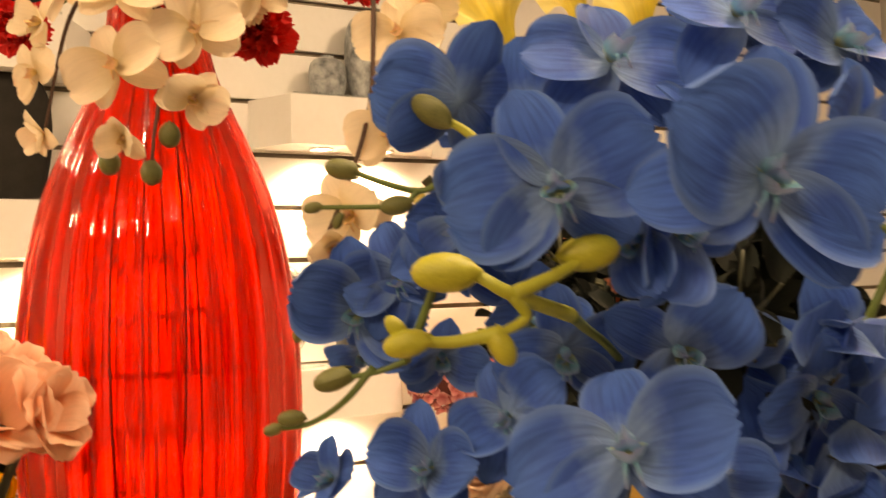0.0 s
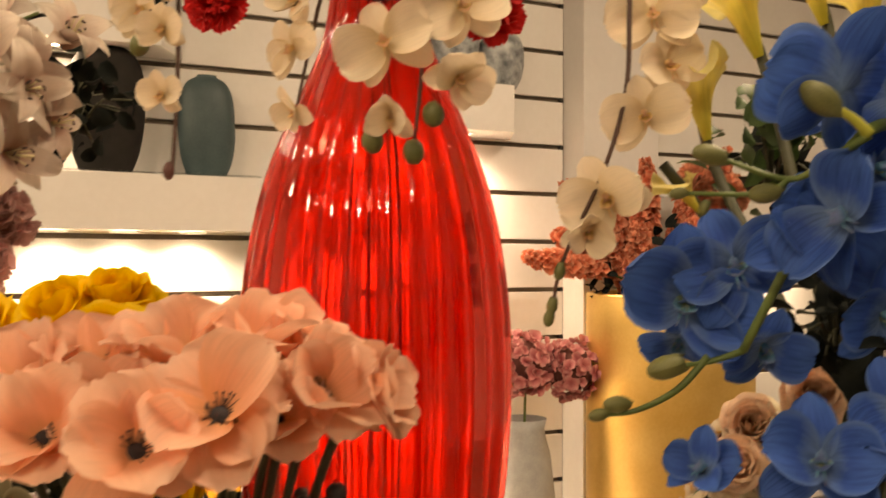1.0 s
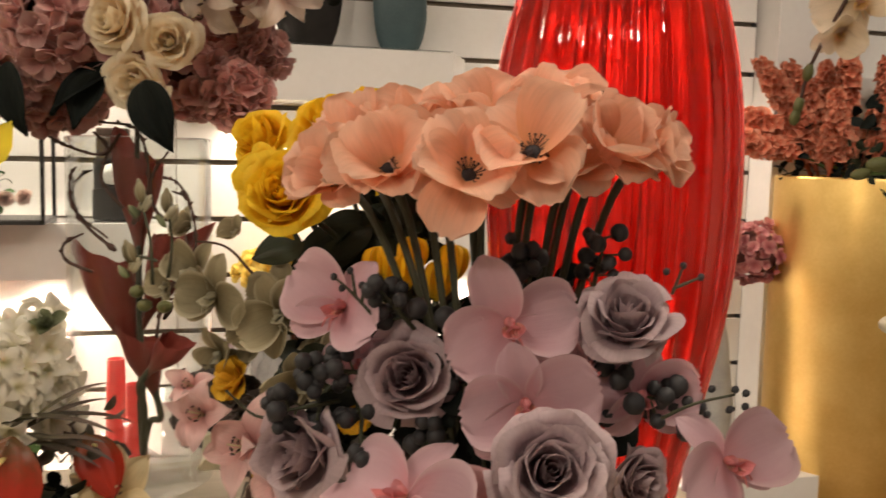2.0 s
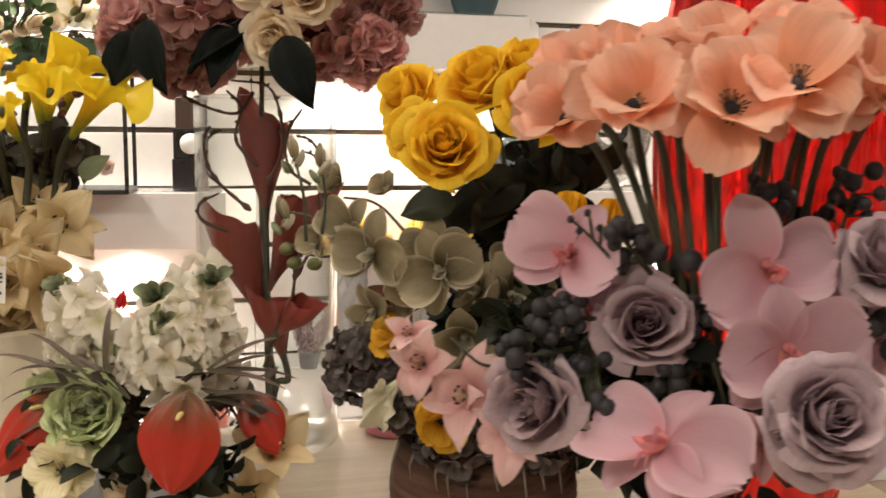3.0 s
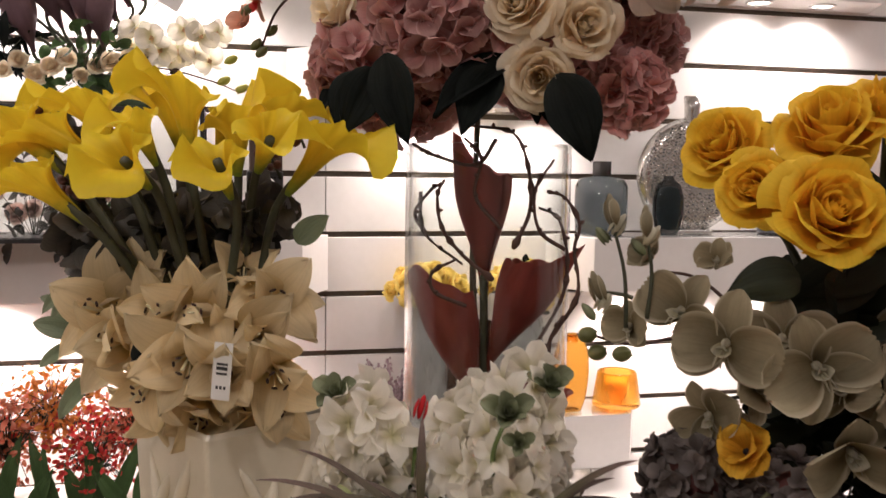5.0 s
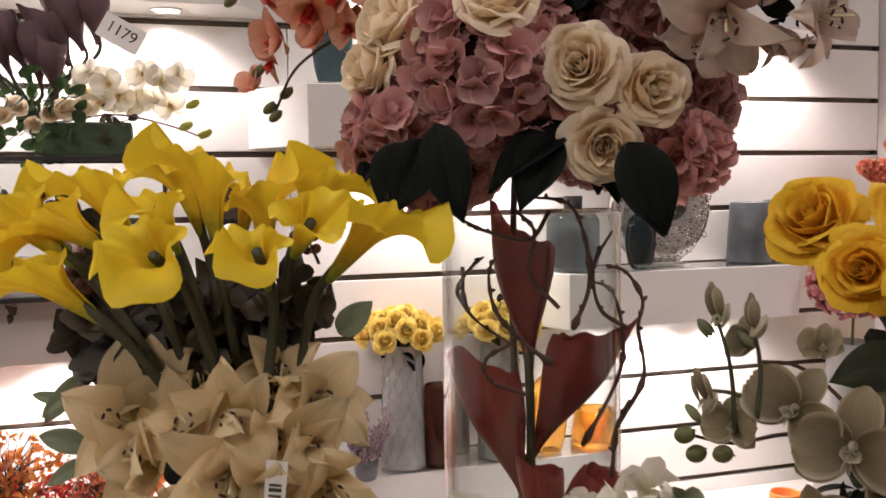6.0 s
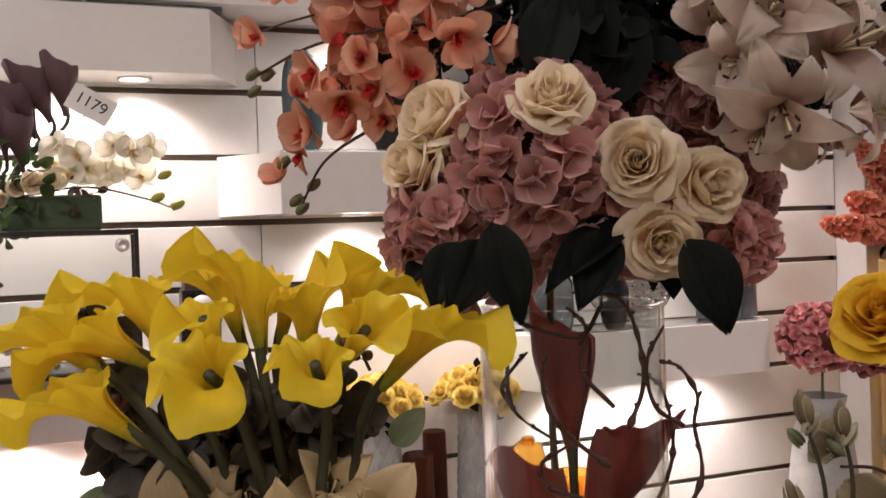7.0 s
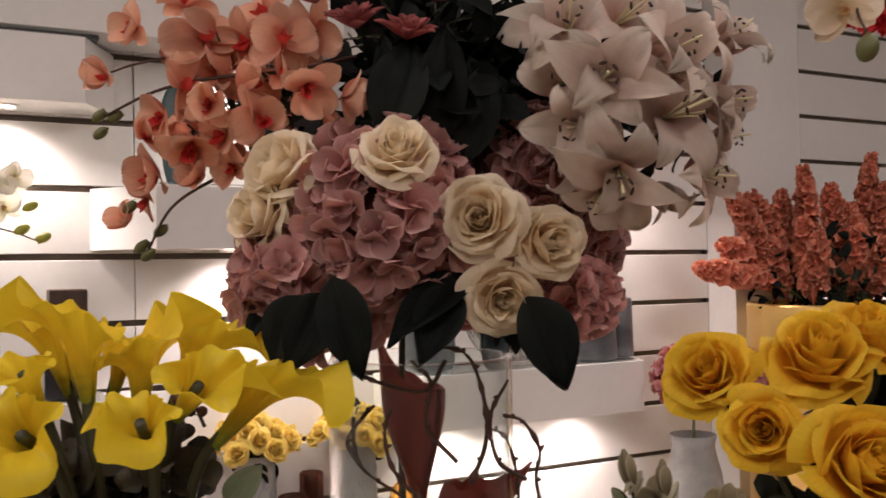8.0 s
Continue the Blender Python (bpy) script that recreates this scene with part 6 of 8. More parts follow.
orchid(rose_pot, (-0.268, 1.050, 1.076), (-0.77, -0.63, 0.08), 0.053, SAGE_ORCHID, SAGE_LIP, fresh=30)
bud(rose_pot, (-0.302, 1.067, 1.066), (-0.78, 0.17, -0.11), 0.017, BUD_D, 0.85)
bud(rose_pot, (-0.294, 1.063, 1.051), (-0.78, 0.17, -0.11), 0.017, BUD_D, 0.85)
bud(rose_pot, (-0.279, 1.064, 1.086), (-0.78, 0.17, -0.11), 0.017, BUD_D, 0.85)
bud(rose_pot, (-0.273, 1.058, 1.050), (-0.78, 0.17, -0.11), 0.017, BUD_D, 0.85)
bud(rose_pot, (-0.257, 1.059, 1.090), (-0.78, 0.17, -0.11), 0.017, BUD_D, 0.85)
stem(rose_pot, [(-0.132, 1.011, 1.024), (-0.183, 1.031, 1.092), (-0.209, 1.051, 1.117), (-0.241, 1.059, 1.122)], 0.002, TWIG)
stem(rose_pot, [(-0.163, 1.011, 1.047), (-0.219, 1.037, 1.066), (-0.263, 1.057, 1.058), (-0.299, 1.066, 1.066)], 0.002, TWIG)
stem(rose_pot, [(-0.284, 1.027, 1.079), (-0.286, 1.030, 1.126), (-0.297, 1.037, 1.173)], 0.002, STEM_D)
bud(rose_pot, (-0.296, 1.037, 1.178), (-0.15, 0.12, 1.00), 0.026, SAGE_ORCHID, 0.3)
bud(rose_pot, (-0.290, 1.035, 1.165), (0.50, -0.10, 0.79), 0.021, SAGE_LIP, 0.3)
bud(rose_pot, (-0.303, 1.038, 1.156), (-0.55, 0.22, 0.71), 0.017, SUCCULENT, 0.4)
stem(rose_pot, [(-0.268, 1.022, 1.087), (-0.264, 1.024, 1.125), (-0.269, 1.028, 1.164)], 0.002, STEM_D)
bud(rose_pot, (-0.269, 1.028, 1.169), (-0.01, 0.07, 1.00), 0.026, SAGE_ORCHID, 0.3)
bud(rose_pot, (-0.263, 1.026, 1.156), (0.50, -0.10, 0.79), 0.021, SAGE_LIP, 0.3)
bud(rose_pot, (-0.275, 1.029, 1.147), (-0.55, 0.22, 0.71), 0.017, SUCCULENT, 0.4)
stem(rose_pot, [(-0.279, 1.027, 1.104), (-0.289, 1.030, 1.107), (-0.308, 1.036, 1.109)], 0.002, STEM_D)
bud(rose_pot, (-0.308, 1.036, 1.114), (-0.30, 0.16, 1.00), 0.026, SAGE_ORCHID, 0.3)
bud(rose_pot, (-0.301, 1.034, 1.101), (0.50, -0.10, 0.79), 0.021, SAGE_LIP, 0.3)
bud(rose_pot, (-0.314, 1.037, 1.092), (-0.55, 0.22, 0.71), 0.017, SUCCULENT, 0.4)
tulip(rose_pot, (-0.051, 0.969, 1.082), (-0.08, 0.05, 1.01), 0.043, TULIP_Y)
stem(rose_pot, [(-0.051, 0.969, 1.082), (-0.048, 0.980, 1.019), (-0.037, 1.015, 0.912)], 0.0035, STEM_D)
tulip(rose_pot, (-0.032, 0.963, 1.072), (0.04, 0.03, 1.00), 0.043, TULIP_Y)
stem(rose_pot, [(-0.032, 0.963, 1.072), (-0.029, 0.975, 1.009), (-0.017, 1.009, 0.901)], 0.0035, STEM_D)
tulip(rose_pot, (-0.020, 0.963, 1.093), (0.10, 0.01, 1.00), 0.043, TULIP_Y)
stem(rose_pot, [(-0.020, 0.963, 1.093), (-0.016, 0.975, 1.030), (-0.003, 1.009, 0.924)], 0.0035, STEM_D)
tulip(rose_pot, (0.006, 0.954, 1.067), (0.14, 0.01, 1.00), 0.043, TULIP_Y)
stem(rose_pot, [(0.006, 0.954, 1.067), (0.010, 0.965, 1.003), (0.025, 0.999, 0.895)], 0.0035, STEM_D)
tulip(rose_pot, (0.020, 0.954, 1.086), (0.19, -0.01, 1.00), 0.043, TULIP_Y)
stem(rose_pot, [(0.020, 0.954, 1.086), (0.025, 0.965, 1.023), (0.040, 0.998, 0.917)], 0.0035, STEM_D)
foliage(rose_pot, (-0.090, 0.856, 1.007), 0.029, 34, 0.030, LEAF_M, 42, 0.6)
foliage(rose_pot, (-0.053, 0.846, 0.992), 0.029, 34, 0.030, LEAF_M, 77, 0.6)
foliage(rose_pot, (-0.109, 0.872, 1.020), 0.022, 34, 0.031, LEAF_M, 80, 0.6)
floret_cloud("hydrangea", rose_pot, (-0.219, 1.023, 0.947), 0.040, HYD_GREY, 90, 0.024, 1.0, 39)
floret_cloud("hydrangea", rose_pot, (-0.157, 0.975, 0.931), 0.041, HYD_GREY, 90, 0.024, 1.0, 80)
floret_cloud("hydrangea", rose_pot, (-0.189, 0.982, 0.918), 0.031, HYD_GREY, 90, 0.024, 1.0, 82)
anemone(rose_pot, (-0.195, 0.980, 0.982), (-0.67, -0.62, 0.38), 0.048, ANEMONE_Y, 38, 30)
anemone(rose_pot, (-0.087, 0.931, 0.956), (0.21, -0.83, 0.39), 0.044, ANEMONE_Y, 43, 28)
anemone(rose_pot, (-0.161, 0.922, 0.912), (-0.13, -1.00, 0.01), 0.054, ANEMONE_Y, 28, 24)
anemone(rose_pot, (-0.060, 0.947, 0.973), (0.02, -0.77, 0.49), 0.038, ANEMONE_Y, 17, 20)
calla(rose_pot, (-0.183, 0.965, 0.952), (-0.225, 0.940, 0.922), (-0.638, -0.236, -0.733), 0.85, CALLA_C)
leaf(rose_pot, (-0.053, 1.006, 1.141), (-0.136, 1.023, 1.114), 0.064, LEAF_M, (-0.22, -0.90, 0.71))
leaf(rose_pot, (-0.053, 1.005, 1.136), (-0.090, 1.009, 1.093), 0.064, LEAF_M, (-0.22, -0.90, 0.71))
leaf(rose_pot, (-0.043, 1.002, 1.131), (-0.012, 0.991, 1.094), 0.069, LEAF_M, (-0.22, -0.90, 0.71))
leaf(rose_pot, (-0.027, 1.003, 1.168), (-0.048, 1.000, 1.099), 0.064, LEAF_M, (-0.22, -0.90, 0.71))
leaf(rose_pot, (-0.021, 1.002, 1.173), (-0.012, 0.993, 1.115), 0.058, LEAF_M, (-0.22, -0.90, 0.71))
leaf(rose_pot, (-0.016, 1.002, 1.184), (0.019, 0.988, 1.131), 0.058, LEAF_M, (-0.22, -0.90, 0.71))
leaf(rose_pot, (-0.063, 1.007, 1.131), (-0.157, 1.025, 1.093), 0.058, LEAF_M, (-0.22, -0.90, 0.71))
leaf(rose_pot, (-0.126, 1.021, 1.119), (-0.188, 1.035, 1.113), 0.043, LEAF_M, (-0.22, -0.90, 0.71))
leaf(rose_pot, (-0.105, 1.016, 1.120), (-0.054, 0.999, 1.078), 0.058, LEAF_M, (-0.22, -0.90, 0.71))
leaf(rose_pot, (-0.001, 0.997, 1.173), (0.015, 0.997, 1.205), 0.032, LEAF_M, (-0.22, -0.90, 0.71))
leaf(rose_pot, (-0.043, 0.999, 1.104), (-0.126, 1.014, 1.061), 0.058, LEAF_M, (-0.22, -0.90, 0.71))
foliage(rose_pot, (-0.024, 1.054, 0.988), 0.069, 70, 0.046, LEAF_M, 17, 0.6)
foliage(rose_pot, (0.035, 1.019, 0.900), 0.085, 80, 0.051, LEAF_M, 74, 0.6)
foliage(rose_pot, (-0.102, 1.062, 0.989), 0.051, 40, 0.040, LEAF_M, 55, 0.6)
foliage(rose_pot, (0.056, 1.005, 0.996), 0.072, 70, 0.050, LEAF_M, 46, 0.6)
foliage(rose_pot, (-0.045, 0.947, 1.003), 0.056, 60, 0.041, LEAF_M, 35, 0.6)
foliage(rose_pot, (-0.047, 1.016, 1.064), 0.049, 50, 0.044, LEAF_M, 91, 0.6)
foliage(rose_pot, (-0.012, 1.040, 1.161), 0.061, 60, 0.050, LEAF_M, 68, 0.6)
foliage(rose_pot, (-0.045, 1.060, 1.086), 0.068, 40, 0.040, LEAF_M, 70, 0.6)
foliage(rose_pot, (-0.070, 1.026, 0.917), 0.083, 50, 0.033, LEAF_M, 71, 0.6)
foliage(rose_pot, (-0.015, 1.021, 0.995), 0.067, 40, 0.033, LEAF_M, 91, 0.6)
stem(rose_pot, [(-0.140, 0.968, 1.169), (-0.064, 1.044, 1.091), (-0.037, 1.036, 0.900)], 0.0035, STEM_D)
stem(rose_pot, [(-0.049, 0.952, 1.220), (-0.013, 1.035, 1.119), (-0.037, 1.036, 0.900)], 0.0035, STEM_D)
stem(rose_pot, [(-0.087, 1.046, 1.242), (-0.059, 1.047, 1.130), (-0.037, 1.036, 0.900)], 0.0035, STEM_D)
stem(rose_pot, [(-0.036, 1.036, 1.259), (-0.033, 1.042, 1.138), (-0.037, 1.036, 0.900)], 0.0035, STEM_D)
stem(rose_pot, [(-0.154, 1.102, 1.226), (-0.102, 1.057, 1.121), (-0.037, 1.036, 0.900)], 0.0035, STEM_D)
stem(rose_pot, [(-0.151, 1.055, 1.187), (-0.092, 1.052, 1.102), (-0.037, 1.036, 0.900)], 0.0035, STEM_D)
rr = random.Random(8)
for i in range(11):
    a = radians(190 + i * 15 + rr.uniform(-7, 7))
    q = rr.uniform(0.012, 0.04)
    geo("moss_strand", tube([(0.098 * math.cos(a), 0.098 * math.sin(a), 0.113), (0.1055 * math.cos(a), 0.1055 * math.sin(a), 0.105 - q * 0.4), (0.1065 * math.cos(a + 0.03), 0.1065 * math.sin(a + 0.03), 0.1 - q)], [0.002, rr.uniform(0.0008, 0.0015), 0.0005], 5), FRINGE, rose_pot)
foliage(rose_pot, (-0.09, 1.02, 0.855), 0.085, 120, 0.035, LEAF_M, 61)
floret_cloud("hydrangea", rose_pot, (-0.13, 0.96, 0.885), 0.045, HYD_GREY, 60, 0.026, 0.8, 62)
floret_cloud("hydrangea", rose_pot, (-0.06, 0.95, 0.88), 0.04, HYD_GREY, 60, 0.026, 0.8, 63)

# ---- lavender roses, mauve orchids and peach anemones ----
lav = thing("flower_arrangement", (-0.06, 0.60, 0.75), "lavender roses, mauve orchids, dark berries and peach anemones in a pot", "flower arrangement")
vase(lav, [(0.0005, 0.004), (0.05, 0.0), (0.06, 0.01), (0.068, 0.08), (0.072, 0.13), (0.068, 0.132), (0.06, 0.08), (0.0005, 0.05)], BLACK_CER, 40, name="pot")
rose(lav, (-0.111, 0.578, 1.082), (-0.36, -0.91, 0.35), 0.072, LAV_ROSE, 18)
rose(lav, (0.013, 0.525, 1.127), (-0.3, -0.68, 0.7), 0.066, LAV_ROSE, 75)
rose(lav, (-0.054, 0.476, 1.052), (-0.26, -0.92, 0.45), 0.077, LAV_ROSE, 29)
rose(lav, (-0.178, 0.590, 1.032), (-0.75, -0.65, 0.1), 0.07, LAV_ROSE, 33)
rose(lav, (0.025, 0.524, 1.024), (0.27, -0.90, 0.09), 0.046, LAV_ROSE, 29)
orchid(lav, (-0.059, 0.537, 1.122), (-0.21, -0.97, 0.15), 0.088, MAUVE_ORCHID, CORAL_LIP, 20)
orchid(lav, (-0.147, 0.613, 1.121), (-0.62, -0.74, 0.28), 0.085, MAUVE_ORCHID, CORAL_LIP, -20)
orchid(lav, (-0.053, 0.520, 1.078), (-0.36, -0.94, 0.00), 0.087, MAUVE_ORCHID, CORAL_LIP, 10)
orchid(lav, (-0.125, 0.52, 1.025), (-0.7, -0.35, 0.65), 0.1, MAUVE_ORCHID, CORAL_LIP)
orchid(lav, (0.055, 0.477, 1.049), (0.15, -0.95, 0.30), 0.079, MAUVE_ORCHID, CORAL_LIP, 30)
orchid(lav, (0.030, 0.538, 1.074), (-0.07, -1.01, 0.11), 0.072, MAUVE_ORCHID, CORAL_LIP)
orchid(lav, (-0.001, 0.549, 1.091), (-0.17, -0.97, 0.20), 0.068, MAUVE_ORCHID, CORAL_LIP)
orchid(lav, (-0.136, 0.606, 1.087), (-0.53, -0.81, -0.11), 0.052, MAUVE_ORCHID, CORAL_LIP, 10)
lily(lav, (-0.201, 0.638, 1.023), (-0.79, -0.59, 0.27), 0.060, PINK_ORCHID, 17, 14, 1.3, 1.7)
lily(lav, (-0.181, 0.610, 1.010), (-0.53, -0.76, 0.28), 0.058, PINK_ORCHID, 51, 8, 1.3, 1.7)
lily(lav, (-0.076, 0.501, 1.033), (-0.23, -0.82, 0.49), 0.048, LILY_P, 0, 0)
berries(lav, (-0.157, 0.591, 1.085), 0.020, 13, 0.0123, BERRY, (-0.95, -0.04, 0.11), 48)
berries(lav, (-0.119, 0.585, 1.126), 0.020, 13, 0.0129, BERRY, (-0.65, -0.06, 0.71), 56)
berries(lav, (-0.172, 0.593, 1.062), 0.020, 13, 0.0123, BERRY, (-0.85, -0.09, -0.09), 22)
berries(lav, (-0.097, 0.569, 1.041), 0.022, 13, 0.0129, BERRY, (-0.28, -0.34, -0.97), 71)
berries(lav, (0.019, 0.541, 1.075), 0.027, 15, 0.0140, BERRY, (0.89, -0.56, -0.05), 17)
berries(lav, (0.006, 0.554, 1.155), 0.020, 12, 0.0112, BERRY, (0.12, -0.23, 1.03), 16)
berries(lav, (0.047, 0.533, 1.067), 0.020, 12, 0.0123, BERRY, (0.50, -0.49, -0.35), 84)
berries(lav, (-0.039, 0.566, 1.151), 0.017, 11, 0.0112, BERRY, (-0.36, -0.12, 0.82), 92)
berries(lav, (-0.077, 0.570, 1.093), 0.024, 13, 0.0134, BERRY, (-0.08, -0.26, 0.33), 71)
berries(lav, (-0.012, 0.550, 1.073), 0.020, 12, 0.0123, BERRY, (-0.08, -0.33, -0.37), 72)
berries(lav, (-0.140, 0.582, 1.048), 0.020, 12, 0.0123, BERRY, (-0.08, -0.33, -0.37), 42)
stem(lav, [(0.029, 0.507, 1.068), (0.043, 0.494, 1.080), (0.066, 0.488, 1.086)], 0.0012, STEM_D)
stem(lav, [(-0.186, 0.616, 1.049), (-0.204, 0.621, 1.050), (-0.222, 0.627, 1.066)], 0.0012, STEM_D)
stem(lav, [(-0.133, 0.583, 1.121), (-0.147, 0.588, 1.136), (-0.157, 0.592, 1.145)], 0.0012, STEM_D)
stem(lav, [(-0.144, 0.587, 1.133), (-0.146, 0.590, 1.149)], 0.0012, STEM_D)
stem(lav, [(-0.140, 0.586, 1.128), (-0.139, 0.587, 1.140)], 0.0012, STEM_D)
stem(lav, [(0.048, 0.535, 1.139), (0.055, 0.535, 1.157)], 0.0012, STEM_D)
stem(lav, [(0.050, 0.535, 1.143), (0.066, 0.532, 1.150)], 0.0012, STEM_D)
bud(lav, (0.066, 0.488, 1.089), (0.48, -0.08, 0.51), 0.005, BERRY, 0.9)
bud(lav, (0.072, 0.486, 1.079), (0.48, -0.08, 0.51), 0.005, BERRY, 0.9)
bud(lav, (0.063, 0.488, 1.077), (0.48, -0.08, 0.51), 0.005, BERRY, 0.9)
bud(lav, (0.053, 0.492, 1.089), (0.48, -0.08, 0.51), 0.005, BERRY, 0.9)
bud(lav, (0.072, 0.486, 1.087), (0.48, -0.08, 0.51), 0.005, BERRY, 0.9)
bud(lav, (0.050, 0.491, 1.074), (0.48, -0.08, 0.51), 0.005, BERRY, 0.9)
bud(lav, (-0.157, 0.592, 1.145), (0.20, 0.05, 1.00), 0.005, BERRY, 0.9)
bud(lav, (-0.147, 0.590, 1.149), (0.20, 0.05, 1.00), 0.005, BERRY, 0.9)
bud(lav, (-0.152, 0.590, 1.138), (0.20, 0.05, 1.00), 0.005, BERRY, 0.9)
bud(lav, (-0.140, 0.587, 1.140), (0.20, 0.05, 1.00), 0.005, BERRY, 0.9)
bud(lav, (0.055, 0.535, 1.157), (0.20, 0.05, 1.00), 0.005, BERRY, 0.9)
bud(lav, (0.066, 0.532, 1.150), (0.20, 0.05, 1.00), 0.005, BERRY, 0.9)
bud(lav, (0.045, 0.538, 1.153), (0.20, 0.05, 1.00), 0.005, BERRY, 0.9)
anemone(lav, (-0.048, 0.535, 1.224), (-0.30, -0.68, 0.63), 0.065, ANEMONE, 13, 0)
anemone(lav, (-0.088, 0.534, 1.210), (-0.24, -0.83, 0.39), 0.060, ANEMONE, 61, 8)
anemone(lav, (-0.126, 0.576, 1.212), (-0.40, -0.66, 0.58), 0.064, ANEMONE, 0, 17)
anemone(lav, (-0.150, 0.623, 1.204), (-0.69, -0.59, 0.47), 0.058, ANEMONE, 46, 22)
anemone(lav, (0.012, 0.560, 1.226), (0.18, -0.83, 0.49), 0.065, ANEMONE, 65, 20)
anemone(lav, (0.034, 0.554, 1.227), (0.64, -0.66, 0.37), 0.054, ANEMONE, 86, 22)
anemone(lav, (-0.057, 0.612, 1.243), (-0.13, -0.40, 0.85), 0.069, ANEMONE, 80, 12)
anemone(lav, (-0.096, 0.643, 1.235), (-0.32, -0.34, 0.84), 0.065, ANEMONE, 48, 12)
anemone(lav, (-0.013, 0.601, 1.248), (0.07, -0.45, 0.85), 0.066, ANEMONE, 3, 12)
anemone(lav, (0.016, 0.602, 1.240), (0.19, -0.38, 0.84), 0.061, ANEMONE, 77, 12)
anemone(lav, (-0.128, 0.662, 1.229), (-0.51, -0.30, 0.74), 0.059, ANEMONE, 60, 12)
anemone(lav, (-0.094, 0.589, 1.218), (-0.28, -0.58, 0.67), 0.060, ANEMONE, 16, 17)
anemone(lav, (-0.015, 0.556, 1.217), (-0.02, -0.77, 0.58), 0.056, ANEMONE, 11, 20)
stem(lav, [(-0.044, 0.544, 1.229), (-0.035, 0.589, 1.185), (-0.047, 0.581, 1.081), (-0.046, 0.591, 0.985)], 0.0032, STEM_D)
stem(lav, [(-0.083, 0.552, 1.208), (-0.065, 0.596, 1.173), (-0.061, 0.585, 1.081), (-0.053, 0.593, 0.985)], 0.0032, STEM_D)
stem(lav, [(-0.124, 0.585, 1.210), (-0.104, 0.607, 1.174), (-0.086, 0.592, 1.081), (-0.066, 0.597, 0.985)], 0.0032, STEM_D)
stem(lav, [(-0.150, 0.623, 1.208), (-0.125, 0.612, 1.174), (-0.093, 0.594, 1.080), (-0.070, 0.598, 0.985)], 0.0032, STEM_D)
stem(lav, [(0.012, 0.560, 1.230), (0.002, 0.579, 1.186), (-0.022, 0.574, 1.082), (-0.033, 0.588, 0.985)], 0.0032, STEM_D)
stem(lav, [(0.034, 0.554, 1.231), (0.018, 0.574, 1.186), (-0.014, 0.572, 1.082), (-0.029, 0.587, 0.986)], 0.0032, STEM_D)
stem(lav, [(-0.057, 0.611, 1.240), (-0.060, 0.596, 1.190), (-0.061, 0.585, 1.081), (-0.053, 0.593, 0.985)], 0.0032, STEM_D)
stem(lav, [(-0.096, 0.642, 1.232), (-0.092, 0.605, 1.185), (-0.079, 0.590, 1.081), (-0.063, 0.596, 0.985)], 0.0032, STEM_D)
stem(lav, [(-0.013, 0.600, 1.245), (-0.028, 0.588, 1.193), (-0.043, 0.580, 1.082), (-0.044, 0.591, 0.985)], 0.0032, STEM_D)
stem(lav, [(0.016, 0.602, 1.238), (-0.008, 0.582, 1.189), (-0.029, 0.576, 1.082), (-0.037, 0.589, 0.985)], 0.0032, STEM_D)
stem(lav, [(-0.130, 0.650, 1.219), (-0.114, 0.610, 1.179), (-0.086, 0.592, 1.081), (-0.066, 0.597, 0.985)], 0.0032, STEM_D)
stem(lav, [(-0.094, 0.588, 1.217), (-0.081, 0.601, 1.178), (-0.072, 0.588, 1.081), (-0.059, 0.595, 0.985)], 0.0032, STEM_D)
stem(lav, [(-0.015, 0.556, 1.219), (-0.016, 0.583, 1.180), (-0.032, 0.577, 1.082), (-0.039, 0.589, 0.985)], 0.0032, STEM_D)
lily(lav, (-0.242, 0.652, 1.063), (-0.49, -0.77, 0.40), 0.035, PINK_ORCHID, 10, 20)
lily(lav, (-0.235, 0.648, 1.044), (-0.40, -0.80, 0.30), 0.051, PINK_ORCHID, 85, 20, 1.3, 1.7)
foliage(lav, (-0.051, 0.601, 1.061), 0.069, 50, 0.031, LEAF_D, 2, 0.6)
foliage(lav, (-0.106, 0.639, 1.078), 0.047, 40, 0.028, LEAF_D, 98, 0.6)
foliage(lav, (0.001, 0.593, 1.116), 0.038, 30, 0.023, LEAF_D, 58, 0.6)
leaf(lav, (-0.016, 0.536, 1.126), (-0.026, 0.539, 1.133), 0.010, LEAF_G, (-0.26, -0.94, 0.30))
foliage(lav, (-0.050, 0.574, 1.008), 0.082, 50, 0.033, LEAF_D, 10, 0.6)

# ---- big red ribbed glass vase with cream orchids and carnations ----
red_vase = thing("glass_vase", (0.16, 0.86, 0.75), "large red ribbed glass vase with cream orchids and red carnations", "flower arrangement")
prof = [(0.0005, 0.006), (0.05, 0.0), (0.058, 0.006), (0.06, 0.03), (0.066, 0.08), (0.08, 0.15), (0.1, 0.24), (0.116, 0.32), (0.124, 0.4), (0.125, 0.46), (0.122, 0.52), (0.113, 0.58), (0.1, 0.63), (0.084, 0.67), (0.066, 0.71), (0.052, 0.745), (0.045, 0.78), (0.043, 0.81), (0.046, 0.83), (0.052, 0.845)]
prof = [tuple(p) for p in smooth_line([(r, 0, z) for r, z in prof], 3)]
prof = [(p[0] * 0.94, p[2]) for p in prof]
outer_rings = len(prof)
prof += [(r - 0.005, z) for r, z in prof[::-1] if r > 0.02 and z > 0.012] + [(0.0005, 0.014)]
